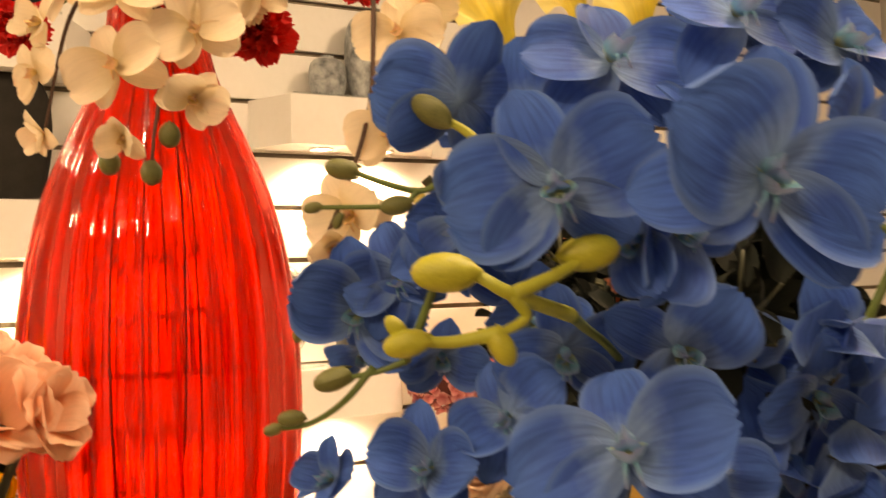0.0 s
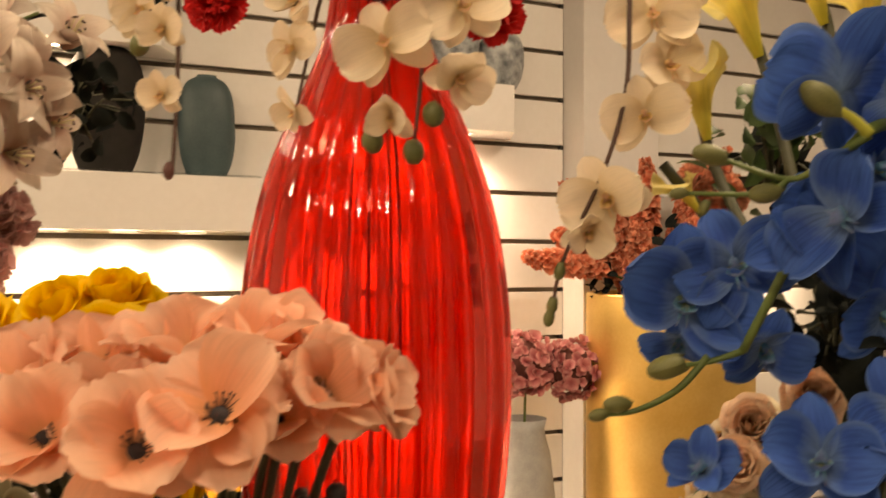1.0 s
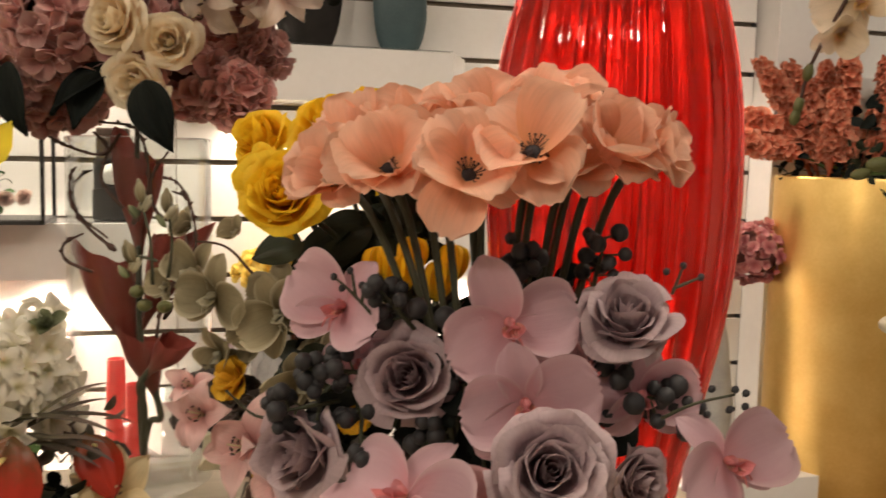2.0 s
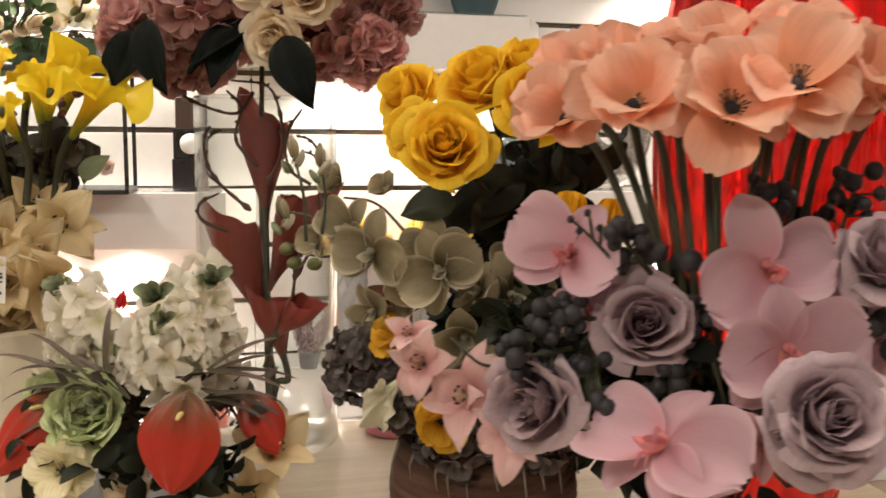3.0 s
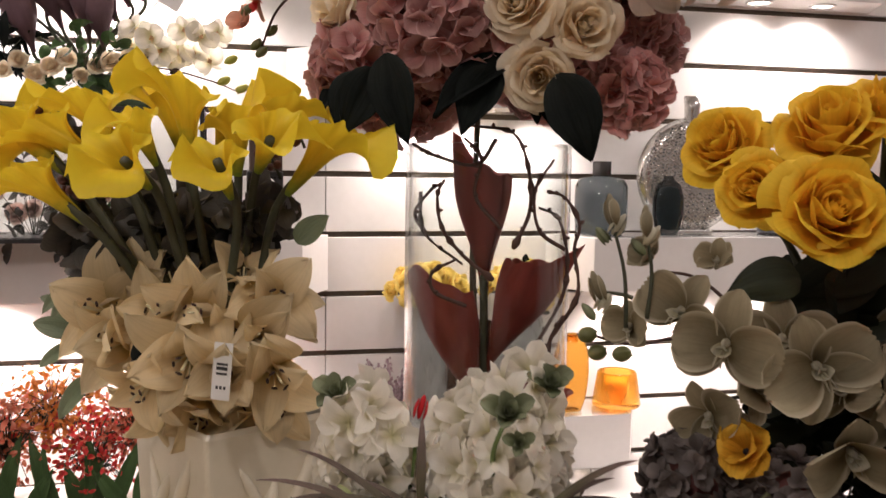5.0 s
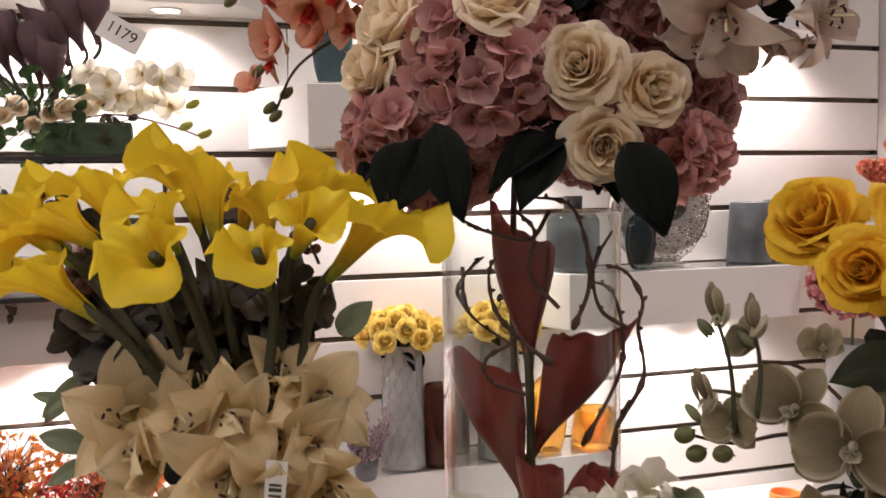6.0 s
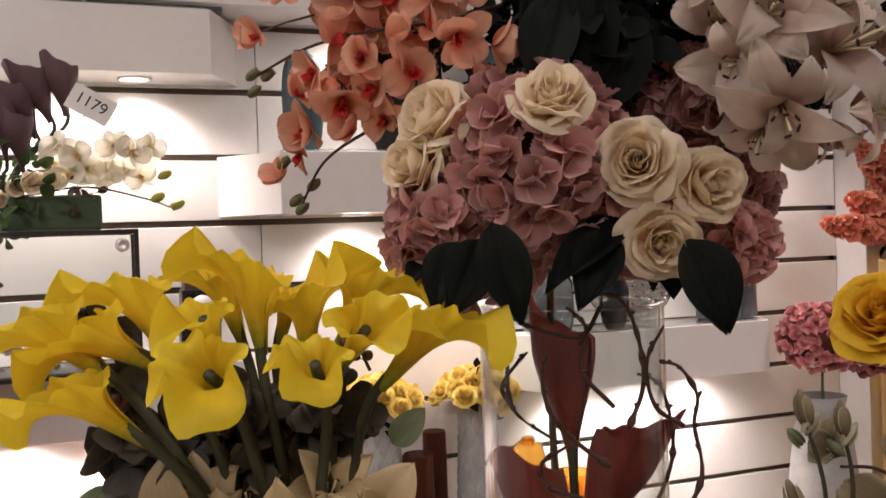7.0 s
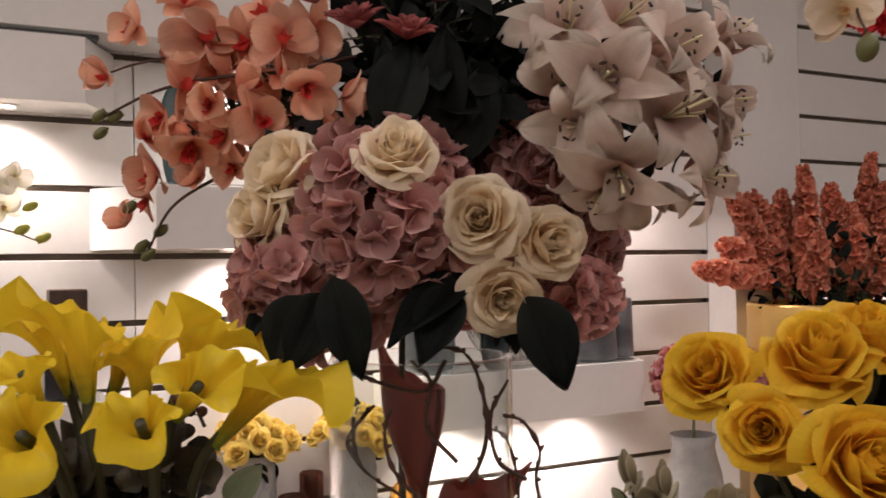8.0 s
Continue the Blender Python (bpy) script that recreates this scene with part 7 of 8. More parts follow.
vase(red_vase, prof, RED_GLASS, 208, lambda a, s: 1 + 0.06 * abs(math.sin(13 * a)) ** 0.7 if s < outer_rings / len(prof) else 1.0, name="vase", label="transparent red glass with vertical ribs")
for x, y, q in ((0.15, 0.872, -0.04), (0.162, 0.852, 0.012), (0.172, 0.868, 0.055)):
    stem(red_vase, [(x, y, 1.6), (x + 0.2 * q, y, 1.45), (x + 0.7 * q, y + 0.4 * q, 1.2), (x + q, y - 0.3 * q, 0.95)], 0.0032, STEM_D)
orchid(red_vase, (0.098, 0.685, 1.458), (-0.54, -0.85, 0.06), 0.071, CREAM_ORCHID, CREAM_LIP, 20)
orchid(red_vase, (0.103, 0.681, 1.511), (-0.54, -0.86, 0.26), 0.069, CREAM_ORCHID, CREAM_LIP, -14)
orchid(red_vase, (0.150, 0.669, 1.485), (-0.28, -0.99, 0.06), 0.070, CREAM_ORCHID, CREAM_LIP, 22)
orchid(red_vase, (0.150, 0.671, 1.435), (-0.18, -1.02, -0.24), 0.056, CREAM_ORCHID, CREAM_LIP, -29, fresh=20)
orchid(red_vase, (0.162, 0.684, 1.527), (-0.23, -0.91, 0.36), 0.070, CREAM_ORCHID, CREAM_LIP, 21)
orchid(red_vase, (0.103, 0.685, 1.406), (-0.45, -0.87, -0.44), 0.044, CREAM_ORCHID, CREAM_LIP, fresh=35)
orchid(red_vase, (0.054, 0.751, 1.500), (-0.81, -0.49, 0.18), 0.055, CREAM_ORCHID, CREAM_LIP, -25)
orchid(red_vase, (0.051, 0.754, 1.463), (-0.90, -0.44, -0.12), 0.053, CREAM_ORCHID, CREAM_LIP, 24, fresh=10)
orchid(red_vase, (0.056, 0.765, 1.418), (-0.81, -0.47, -0.42), 0.043, CREAM_ORCHID, CREAM_LIP, 16, fresh=25)
orchid(red_vase, (0.139, 0.705, 1.549), (-0.32, -0.86, 0.36), 0.071, CREAM_ORCHID, CREAM_LIP, -9)
orchid(red_vase, (0.087, 0.754, 1.553), (-0.68, -0.68, 0.37), 0.069, CREAM_ORCHID, CREAM_LIP, -20)
orchid(red_vase, (0.203, 0.696, 1.529), (-0.05, -0.99, 0.16), 0.065, CREAM_ORCHID, CREAM_LIP, 28)
orchid(red_vase, (0.075, 0.783, 1.542), (-0.77, -0.63, 0.27), 0.067, CREAM_ORCHID, CREAM_LIP, 3)
bud(red_vase, (0.134, 0.680, 1.408), (0.09, -0.00, -1.00), 0.019, BUD_D, 0.85)
bud(red_vase, (0.095, 0.701, 1.389), (0.09, -0.00, -1.00), 0.019, BUD_D, 0.85)
bud(red_vase, (0.122, 0.688, 1.381), (0.09, -0.00, -1.00), 0.019, BUD_D, 0.85)
stem(red_vase, [(0.148, 0.722, 1.569), (0.126, 0.691, 1.506), (0.130, 0.692, 1.449), (0.124, 0.686, 1.407), (0.122, 0.687, 1.387)], 0.002, TWIG)
stem(red_vase, [(0.115, 0.762, 1.577), (0.079, 0.760, 1.518), (0.066, 0.757, 1.473), (0.057, 0.764, 1.422)], 0.002, TWIG)
orchid(red_vase, (-0.02, 1.06, 1.56), (-0.7, -0.6, -0.2), 0.07, CREAM_ORCHID, CREAM_LIP, 20, fresh=15)
bud(red_vase, (-0.027, 1.03, 1.516), (-0.3, 0.1, -0.9), 0.026, BUD_D, 0.75)
stem(red_vase, [(0.15, 0.89, 1.59), (0.06, 1.0, 1.62), (-0.005, 1.05, 1.57), (-0.025, 1.032, 1.528)], 0.0018, TWIG)
carnation(red_vase, (0.066, 1.09, 1.585), (-0.6, -0.75, -0.14), 0.082, CARN, 83)
carnation(red_vase, (0.238, 0.791, 1.522), (-0.45, -0.89, -0.14), 0.069, CARN, 43)
carnation(red_vase, (0.319, 0.748, 1.570), (-0.45, -0.89, -0.14), 0.064, CARN, 39)
carnation(red_vase, (0.212, 0.758, 1.542), (-0.28, -0.99, 0.06), 0.061, PEACH_ROSE, 35)
foliage(red_vase, (0.146, 0.812, 1.597), 0.077, 40, 0.039, LEAF_D, 19, 0.6)
leaf(red_vase, (0.081, 0.813, 1.560), (0.027, 0.841, 1.547), 0.037, LEAF_D, (-0.45, -0.90, 0.16))
leaf(red_vase, (0.213, 0.746, 1.549), (0.254, 0.725, 1.562), 0.032, LEAF_D, (-0.45, -0.90, 0.16))
leaf(red_vase, (-0.029, 0.814, 1.520), (-0.044, 0.823, 1.498), 0.017, LEAF_D, (-0.45, -0.90, 0.16))
stem(red_vase, [(0.07, 1.09, 1.588), (0.12, 1.0, 1.61), (0.165, 0.89, 1.58)], 0.0025, STEM_G)
stem(red_vase, [(0.241, 0.800, 1.524), (0.210, 0.826, 1.557), (0.187, 0.884, 1.530)], 0.0025, STEM_G)
stem(red_vase, [(0.324, 0.756, 1.573), (0.252, 0.803, 1.607), (0.187, 0.884, 1.530)], 0.0025, STEM_G)
stem(red_vase, [(-0.039, 0.729, 1.536), (-0.038, 0.733, 1.444), (-0.040, 0.737, 1.375), (-0.043, 0.739, 1.360)], 0.0018, TWIG)
orchid(red_vase, (-0.049, 0.736, 1.494), (-0.72, -0.75, -0.03), 0.042, CREAM_ORCHID, CREAM_LIP, fresh=20)
orchid(red_vase, (-0.047, 0.736, 1.463), (-0.72, -0.75, -0.03), 0.042, CREAM_ORCHID, CREAM_LIP, fresh=20)
orchid(red_vase, (-0.047, 0.738, 1.417), (-0.72, -0.75, -0.03), 0.038, CREAM_ORCHID, CREAM_LIP, fresh=20)
bud(red_vase, (-0.043, 0.739, 1.364), (0.01, 0.04, -1.00), 0.013, BERRY_BR)

# ---- dark vase with pale yellow lilies and a hanging cream orchid spray ----
ylily = thing("flower_vase", (0.40, 0.52, 0.75), "dark tall vase of pale yellow lilies and cream orchids", "flower arrangement")
vase(ylily, [(0.0005, 0.004), (0.05, 0.0), (0.055, 0.02), (0.06, 0.12), (0.07, 0.24), (0.066, 0.32), (0.05, 0.36), (0.048, 0.38), (0.044, 0.38), (0.045, 0.34), (0.05, 0.1), (0.0005, 0.05)], CHAR_CER, 44, name="vase")
orchid(ylily, (0.305, 0.646, 1.493), (-0.63, -0.80, 0.06), 0.071, CREAM_ORCHID, CREAM_LIP, 7)
orchid(ylily, (0.289, 0.635, 1.413), (-0.63, -0.80, -0.14), 0.065, CREAM_ORCHID, CREAM_LIP, 13, fresh=10)
orchid(ylily, (0.259, 0.642, 1.350), (-0.63, -0.79, -0.24), 0.075, CREAM_ORCHID, CREAM_LIP, 26, fresh=5)
orchid(ylily, (0.248, 0.648, 1.327), (-0.45, -0.65, -0.53), 0.050, CREAM_ORCHID, CREAM_LIP, -18, fresh=30)
orchid(ylily, (0.331, 0.654, 1.520), (-0.14, -0.95, 0.16), 0.062, CREAM_ORCHID, CREAM_LIP, -23)
orchid(ylily, (0.315, 0.643, 1.454), (-0.14, -0.94, -0.04), 0.065, CREAM_ORCHID, CREAM_LIP, 20)
stem(ylily, [(0.287, 0.652, 1.562), (0.283, 0.646, 1.487), (0.276, 0.641, 1.430), (0.257, 0.642, 1.370), (0.231, 0.658, 1.301), (0.224, 0.664, 1.255)], 0.0022, TWIG)
stem(ylily, [(0.257, 0.642, 1.373), (0.269, 0.625, 1.361)], 0.0016, TWIG)
bud(ylily, (0.229, 0.659, 1.294), (-0.17, 0.13, -1.00), 0.014, BUD_D)
bud(ylily, (0.223, 0.664, 1.259), (-0.17, 0.13, -1.00), 0.014, BUD_D)
bud(ylily, (0.225, 0.663, 1.268), (-0.17, 0.13, -1.00), 0.014, BUD_D)
calla(ylily, (0.416, 0.647, 1.471), (0.391, 0.656, 1.541), (-0.54, 0.01, 1.00), 1.25, LILY_Y, (0.400, 0.520, 1.100), STEM_D)
calla(ylily, (0.373, 0.660, 1.401), (0.361, 0.664, 1.456), (-0.32, -0.22, 0.99), 1.25, LILY_Y, (0.400, 0.520, 1.100), STEM_D)
calla(ylily, (0.486, 0.643, 1.505), (0.469, 0.649, 1.563), (-0.36, -0.08, 1.00), 1.25, LILY_Y, (0.400, 0.520, 1.100), STEM_D)
calla(ylily, (0.577, 0.599, 1.465), (0.598, 0.585, 1.533), (0.35, -0.45, 0.98), 1.25, LILY_Y, (0.400, 0.520, 1.100), STEM_D)
calla(ylily, (0.574, 0.666, 1.498), (0.560, 0.670, 1.576), (-0.10, -0.22, 0.99), 1.25, LILY_Y, (0.400, 0.520, 1.100), STEM_D)
calla(ylily, (0.369, 0.665, 1.342), (0.349, 0.674, 1.370), (-0.90, -0.01, 0.30), 1.25, LILY_Y, (0.400, 0.520, 1.100), STEM_D)
carnation(ylily, (0.506, 0.829, 1.382), (-0.45, -0.89, -0.04), 0.053, SPIKE, 48)
carnation(ylily, (0.532, 0.816, 1.370), (-0.45, -0.89, -0.04), 0.053, SPIKE, 63)
foliage(ylily, (0.478, 0.696, 1.409), 0.071, 40, 0.035, LEAF_G, 94, 0.6)
foliage(ylily, (0.552, 0.705, 1.365), 0.080, 40, 0.043, LEAF_D, 52, 0.6)
berries(ylily, (0.471, 0.560, 1.534), 0.011, 4, 0.0112, BERRY_BR, (-0.14, -0.31, 0.99), 25)
berries(ylily, (0.496, 0.548, 1.509), 0.011, 4, 0.0112, BERRY_BR, (-0.14, -0.31, 0.99), 37)
leaf(ylily, (0.344, 0.511, 1.229), (0.374, 0.497, 1.252), 0.022, LEAF_D, (-0.43, -0.90, 0.19))
rose(ylily, (0.382, 0.560, 1.206), (-0.61, -0.82, 0.29), 0.053, PEACH_ROSE, 15)
rose(ylily, (0.371, 0.610, 1.178), (-0.61, -0.82, 0.29), 0.048, PEACH_ROSE, 64)
rose(ylily, (0.331, 0.585, 1.156), (-0.61, -0.82, 0.29), 0.049, PEACH_ROSE, 49)
floret_cloud("hydrangea", ylily, (0.378, 0.629, 1.156), 0.022, CREAM_ORCHID, 40, 0.016, 1.0, 1)
floret_cloud("hydrangea", ylily, (0.391, 0.601, 1.165), 0.022, CREAM_ORCHID, 40, 0.016, 1.0, 7)
floret_cloud("hydrangea", ylily, (0.356, 0.618, 1.126), 0.022, CREAM_ORCHID, 40, 0.016, 1.0, 27)
leaf(ylily, (0.391, 0.511, 1.235), (0.350, 0.530, 1.265), 0.042, LEAF_D, (-0.43, -0.91, 0.59))
leaf(ylily, (0.408, 0.525, 1.264), (0.358, 0.548, 1.248), 0.040, LEAF_D, (-0.43, -0.91, 0.59))
leaf(ylily, (0.377, 0.496, 1.215), (0.344, 0.511, 1.237), 0.041, LEAF_D, (-0.43, -0.91, 0.59))
rose(ylily, (0.355, 0.611, 1.141), (-0.71, -0.68, 0.23), 0.046, CREAM_ROSE, 4)
rose(ylily, (0.332, 0.596, 1.077), (-0.71, -0.68, 0.23), 0.049, CREAM_ROSE, 81)
rose(ylily, (0.388, 0.621, 1.176), (-0.71, -0.68, 0.23), 0.045, CREAM_ROSE, 12)
floret_cloud("hydrangea", ylily, (0.324, 0.602, 1.122), 0.018, CREAM_ORCHID, 46, 0.013, 1.0, 96, inner=LEAF_G)
floret_cloud("hydrangea", ylily, (0.305, 0.585, 1.061), 0.019, CREAM_ORCHID, 46, 0.013, 1.0, 64, inner=LEAF_G)
floret_cloud("hydrangea", ylily, (0.352, 0.600, 1.107), 0.020, CREAM_ORCHID, 46, 0.014, 1.0, 62, inner=LEAF_G)
floret_cloud("hydrangea", ylily, (0.304, 0.597, 1.088), 0.013, CREAM_ORCHID, 46, 0.013, 1.0, 95, inner=LEAF_G)
foliage(ylily, (0.340, 0.605, 1.098), 0.032, 30, 0.015, LEAF_G, 92, 0.6)
bud(ylily, (0.276, 0.598, 1.101), (-0.93, 0.38, 0.08), 0.026, CREAM_CER)
leaf(ylily, (0.304, 0.587, 1.108), (0.280, 0.597, 1.112), 0.017, LEAF_G, (-0.37, -0.92, 0.24))

# ---- blue moth orchids with green buds ----
blue = thing("orchid_plant", (0.36, 0.42, 0.75), "blue silk moth orchid with yellow-green buds in a dark pot", "flower arrangement")
vase(blue, [(0.0005, 0.004), (0.055, 0.0), (0.06, 0.01), (0.075, 0.1), (0.08, 0.15), (0.075, 0.152), (0.065, 0.1), (0.0005, 0.06)], CHAR_CER, 40, name="pot")
orchid(blue, (0.187, 0.268, 1.331), (-0.60, -0.82, 0.02), 0.080, BLUE, BLUE_LIP, 15)
orchid(blue, (0.221, 0.205, 1.329), (-0.38, -0.93, 0.02), 0.083, BLUE, BLUE_LIP, -20)
orchid(blue, (0.217, 0.392, 1.385), (0.06, 0.75, 0.33), 0.083, BLUE, BLUE_LIP, 10)
orchid(blue, (0.220, 0.392, 1.324), (-0.94, -0.08, 0.11), 0.072, BLUE, BLUE_LIP, 60, fresh=5)
orchid(blue, (0.200, 0.483, 1.283), (-0.64, -0.79, -0.12), 0.084, BLUE, BLUE_LIP, -10, fresh=5)
orchid(blue, (0.264, 0.333, 1.396), (-0.23, -0.69, 0.58), 0.086, BLUE, BLUE_LIP)
orchid(blue, (0.254, 0.284, 1.318), (-0.02, -0.89, -0.23), 0.069, BLUE, BLUE_LIP, 40, fresh=5)
orchid(blue, (0.205, 0.256, 1.237), (-0.54, -0.63, 0.48), 0.085, BLUE, BLUE_LIP, 10)
orchid(blue, (0.221, 0.361, 1.234), (-0.72, -0.53, 0.19), 0.060, BLUE, BLUE_LIP, 30, fresh=10)
orchid(blue, (0.300, 0.291, 1.410), (-0.28, -0.77, 0.47), 0.079, BLUE, BLUE_LIP)
orchid(blue, (0.293, 0.229, 1.346), (0.07, -0.94, 0.06), 0.069, BLUE, BLUE_LIP)
orchid(blue, (0.339, 0.271, 1.396), (-0.01, -0.91, 0.37), 0.074, BLUE, BLUE_LIP)
orchid(blue, (0.244, 0.348, 1.264), (-0.42, -0.79, -0.33), 0.067, BLUE, BLUE_LIP)
orchid(blue, (0.276, 0.308, 1.265), (-0.38, -0.92, -0.23), 0.074, BLUE, BLUE_LIP, 50)
orchid(blue, (0.189, 0.379, 1.212), (-0.63, -0.58, 0.38), 0.062, BLUE, BLUE_LIP, fresh=10)
orchid(blue, (0.156, 0.418, 1.203), (-0.76, -0.19, 0.60), 0.044, BLUE, BLUE_LIP, fresh=30)
orchid(blue, (0.251, 0.385, 1.381), (0.42, 0.79, 0.23), 0.071, BLUE, BLUE_LIP)
orchid(blue, (0.287, 0.304, 1.210), (-0.01, -0.69, 0.57), 0.064, BLUE, BLUE_LIP, -30, fresh=5)
orchid(blue, (0.345, 0.295, 1.241), (-0.11, -0.84, -0.33), 0.067, BLUE, BLUE_LIP, fresh=10)
orchid(blue, (0.258, 0.270, 1.355), (0.30, -0.73, 0.27), 0.058, BLUE, BLUE_LIP, 30, fresh=10)
orchid(blue, (0.235, 0.283, 1.313), (-0.77, -0.38, -0.31), 0.053, BLUE, BLUE_LIP, -50, fresh=20)
bud(blue, (0.200, 0.389, 1.379), (-0.61, 0.31, 0.52), 0.023, BUD_D, 0.6)
bud(blue, (0.147, 0.279, 1.301), (-0.89, 0.46, 0.03), 0.024, BUD, 0.6)
bud(blue, (0.200, 0.268, 1.307), (0.89, -0.47, 0.17), 0.023, BUD, 0.6)
bud(blue, (0.135, 0.286, 1.277), (-0.80, 0.43, -0.18), 0.017, BUD, 0.6)
bud(blue, (0.164, 0.271, 1.275), (0.35, -0.16, -0.71), 0.015, BUD, 0.6)
bud(blue, (0.169, 0.429, 1.355), (-0.88, 0.46, 0.23), 0.018, BUD_D, 0.6)
bud(blue, (0.178, 0.473, 1.245), (-0.80, 0.43, -0.28), 0.022, BUD_D, 0.6)
bud(blue, (0.161, 0.494, 1.223), (-0.89, 0.47, -0.07), 0.016, BUD_D, 0.6)
bud(blue, (0.134, 0.292, 1.282), (-0.44, 0.21, 0.61), 0.011, BUD, 0.6)
bud(blue, (0.156, 0.437, 1.336), (-0.89, 0.47, -0.17), 0.010, BUD_D, 0.6)
bud(blue, (0.167, 0.431, 1.329), (-0.36, 0.22, -0.99), 0.009, BUD_D, 0.6)
bud(blue, (0.152, 0.499, 1.217), (-0.89, 0.48, -0.27), 0.012, BUD_D, 0.6)
bud(blue, (0.193, 0.417, 1.336), (-0.71, 0.37, -0.08), 0.017, BUD_D, 0.6)
stem(blue, [(0.200, 0.280, 1.284), (0.167, 0.268, 1.293), (0.156, 0.274, 1.300), (0.147, 0.279, 1.302)], 0.003, STEM_Y)
stem(blue, [(0.167, 0.268, 1.293), (0.183, 0.266, 1.299), (0.200, 0.268, 1.306)], 0.003, STEM_Y)
stem(blue, [(0.167, 0.268, 1.293), (0.173, 0.269, 1.285), (0.164, 0.270, 1.280)], 0.0026, STEM_Y)
stem(blue, [(0.164, 0.270, 1.280), (0.149, 0.279, 1.277), (0.135, 0.286, 1.278)], 0.0028, STEM_Y)
stem(blue, [(0.221, 0.379, 1.362), (0.214, 0.383, 1.370), (0.202, 0.389, 1.378)], 0.003, STEM_Y)
stem(blue, [(0.221, 0.379, 1.362), (0.213, 0.395, 1.352), (0.203, 0.412, 1.343), (0.170, 0.429, 1.355)], 0.0022, STEM_G)
stem(blue, [(0.203, 0.412, 1.343), (0.193, 0.417, 1.336), (0.157, 0.436, 1.336)], 0.0018, STEM_G)
stem(blue, [(0.214, 0.454, 1.254), (0.198, 0.463, 1.248), (0.178, 0.473, 1.245)], 0.002, STEM_G)
stem(blue, [(0.198, 0.463, 1.251), (0.184, 0.471, 1.233), (0.171, 0.489, 1.220), (0.154, 0.498, 1.217)], 0.0022, STEM_G)
stem(blue, [(0.456, 0.325, 1.314), (0.374, 0.367, 1.345), (0.280, 0.393, 1.369), (0.226, 0.388, 1.363), (0.227, 0.422, 1.320), (0.214, 0.454, 1.254)], 0.004, STEM_G)
stem(blue, [(0.200, 0.280, 1.284), (0.246, 0.324, 1.271), (0.325, 0.363, 1.238), (0.455, 0.329, 1.228)], 0.0023, STEM_G)
stem(blue, [(0.36, 0.42, 0.8), (0.41, 0.43, 1.05), (0.456, 0.325, 1.314)], 0.004, STEM_G)
stem(blue, [(0.35, 0.41, 0.8), (0.35, 0.36, 1.0), (0.455, 0.329, 1.228)], 0.004, STEM_G)
orchid(blue, (0.215, 0.461, 1.300), (-0.66, -0.69, 0.09), 0.071, BLUE, BLUE_LIP, 20, fresh=8)
orchid(blue, (0.230, 0.421, 1.315), (-0.21, -0.90, 0.19), 0.073, BLUE, BLUE_LIP, -20, fresh=8)
orchid(blue, (0.244, 0.470, 1.255), (-0.34, -0.72, -0.51), 0.055, BLUE, BLUE_LIP, fresh=8)
orchid(blue, (0.248, 0.422, 1.389), (-0.57, -0.73, 0.29), 0.065, BLUE, BLUE_LIP, 10, fresh=8)
orchid(blue, (0.249, 0.400, 1.349), (0.02, -0.89, -0.01), 0.063, BLUE, BLUE_LIP, 30, fresh=8)
orchid(blue, (0.207, 0.498, 1.257), (-0.48, -0.54, -0.61), 0.046, BLUE, BLUE_LIP, fresh=8)
orchid(blue, (0.270, 0.413, 1.274), (-0.20, -0.90, -0.11), 0.065, BLUE, BLUE_LIP, fresh=8)
foliage(blue, (0.314, 0.481, 1.269), 0.038, 40, 0.024, LEAF_D, 76, 0.6)
foliage(blue, (0.343, 0.489, 1.300), 0.043, 40, 0.025, LEAF_D, 63, 0.6)
# dark clump stands for the deep shade low among the orchids
foliage(blue, (0.343, 0.341, 1.264), 0.048, 40, 0.031, LEAF_D, 52, 0.6)
# blue clumps stand for orchid petals lying in shade
foliage(blue, (0.372, 0.316, 1.208), 0.050, 40, 0.042, BLUE, 3, 0.85)
foliage(blue, (0.368, 0.294, 1.255), 0.032, 24, 0.035, BLUE, 97, 0.85)
# more near-black clumps added as shade, covering the pale wall behind
foliage(blue, (0.384, 0.344, 1.221), 0.050, 40, 0.033, LEAF_D, 20, 0.6)
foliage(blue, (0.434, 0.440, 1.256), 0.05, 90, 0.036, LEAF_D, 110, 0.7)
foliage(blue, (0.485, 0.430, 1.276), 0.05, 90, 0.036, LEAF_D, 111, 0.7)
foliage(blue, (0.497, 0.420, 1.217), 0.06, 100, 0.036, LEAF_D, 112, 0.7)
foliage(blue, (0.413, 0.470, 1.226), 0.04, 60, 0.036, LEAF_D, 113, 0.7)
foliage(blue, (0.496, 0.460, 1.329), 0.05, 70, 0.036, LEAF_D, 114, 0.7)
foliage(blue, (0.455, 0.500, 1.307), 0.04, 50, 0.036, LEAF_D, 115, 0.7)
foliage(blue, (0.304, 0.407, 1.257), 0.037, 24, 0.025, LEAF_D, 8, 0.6)

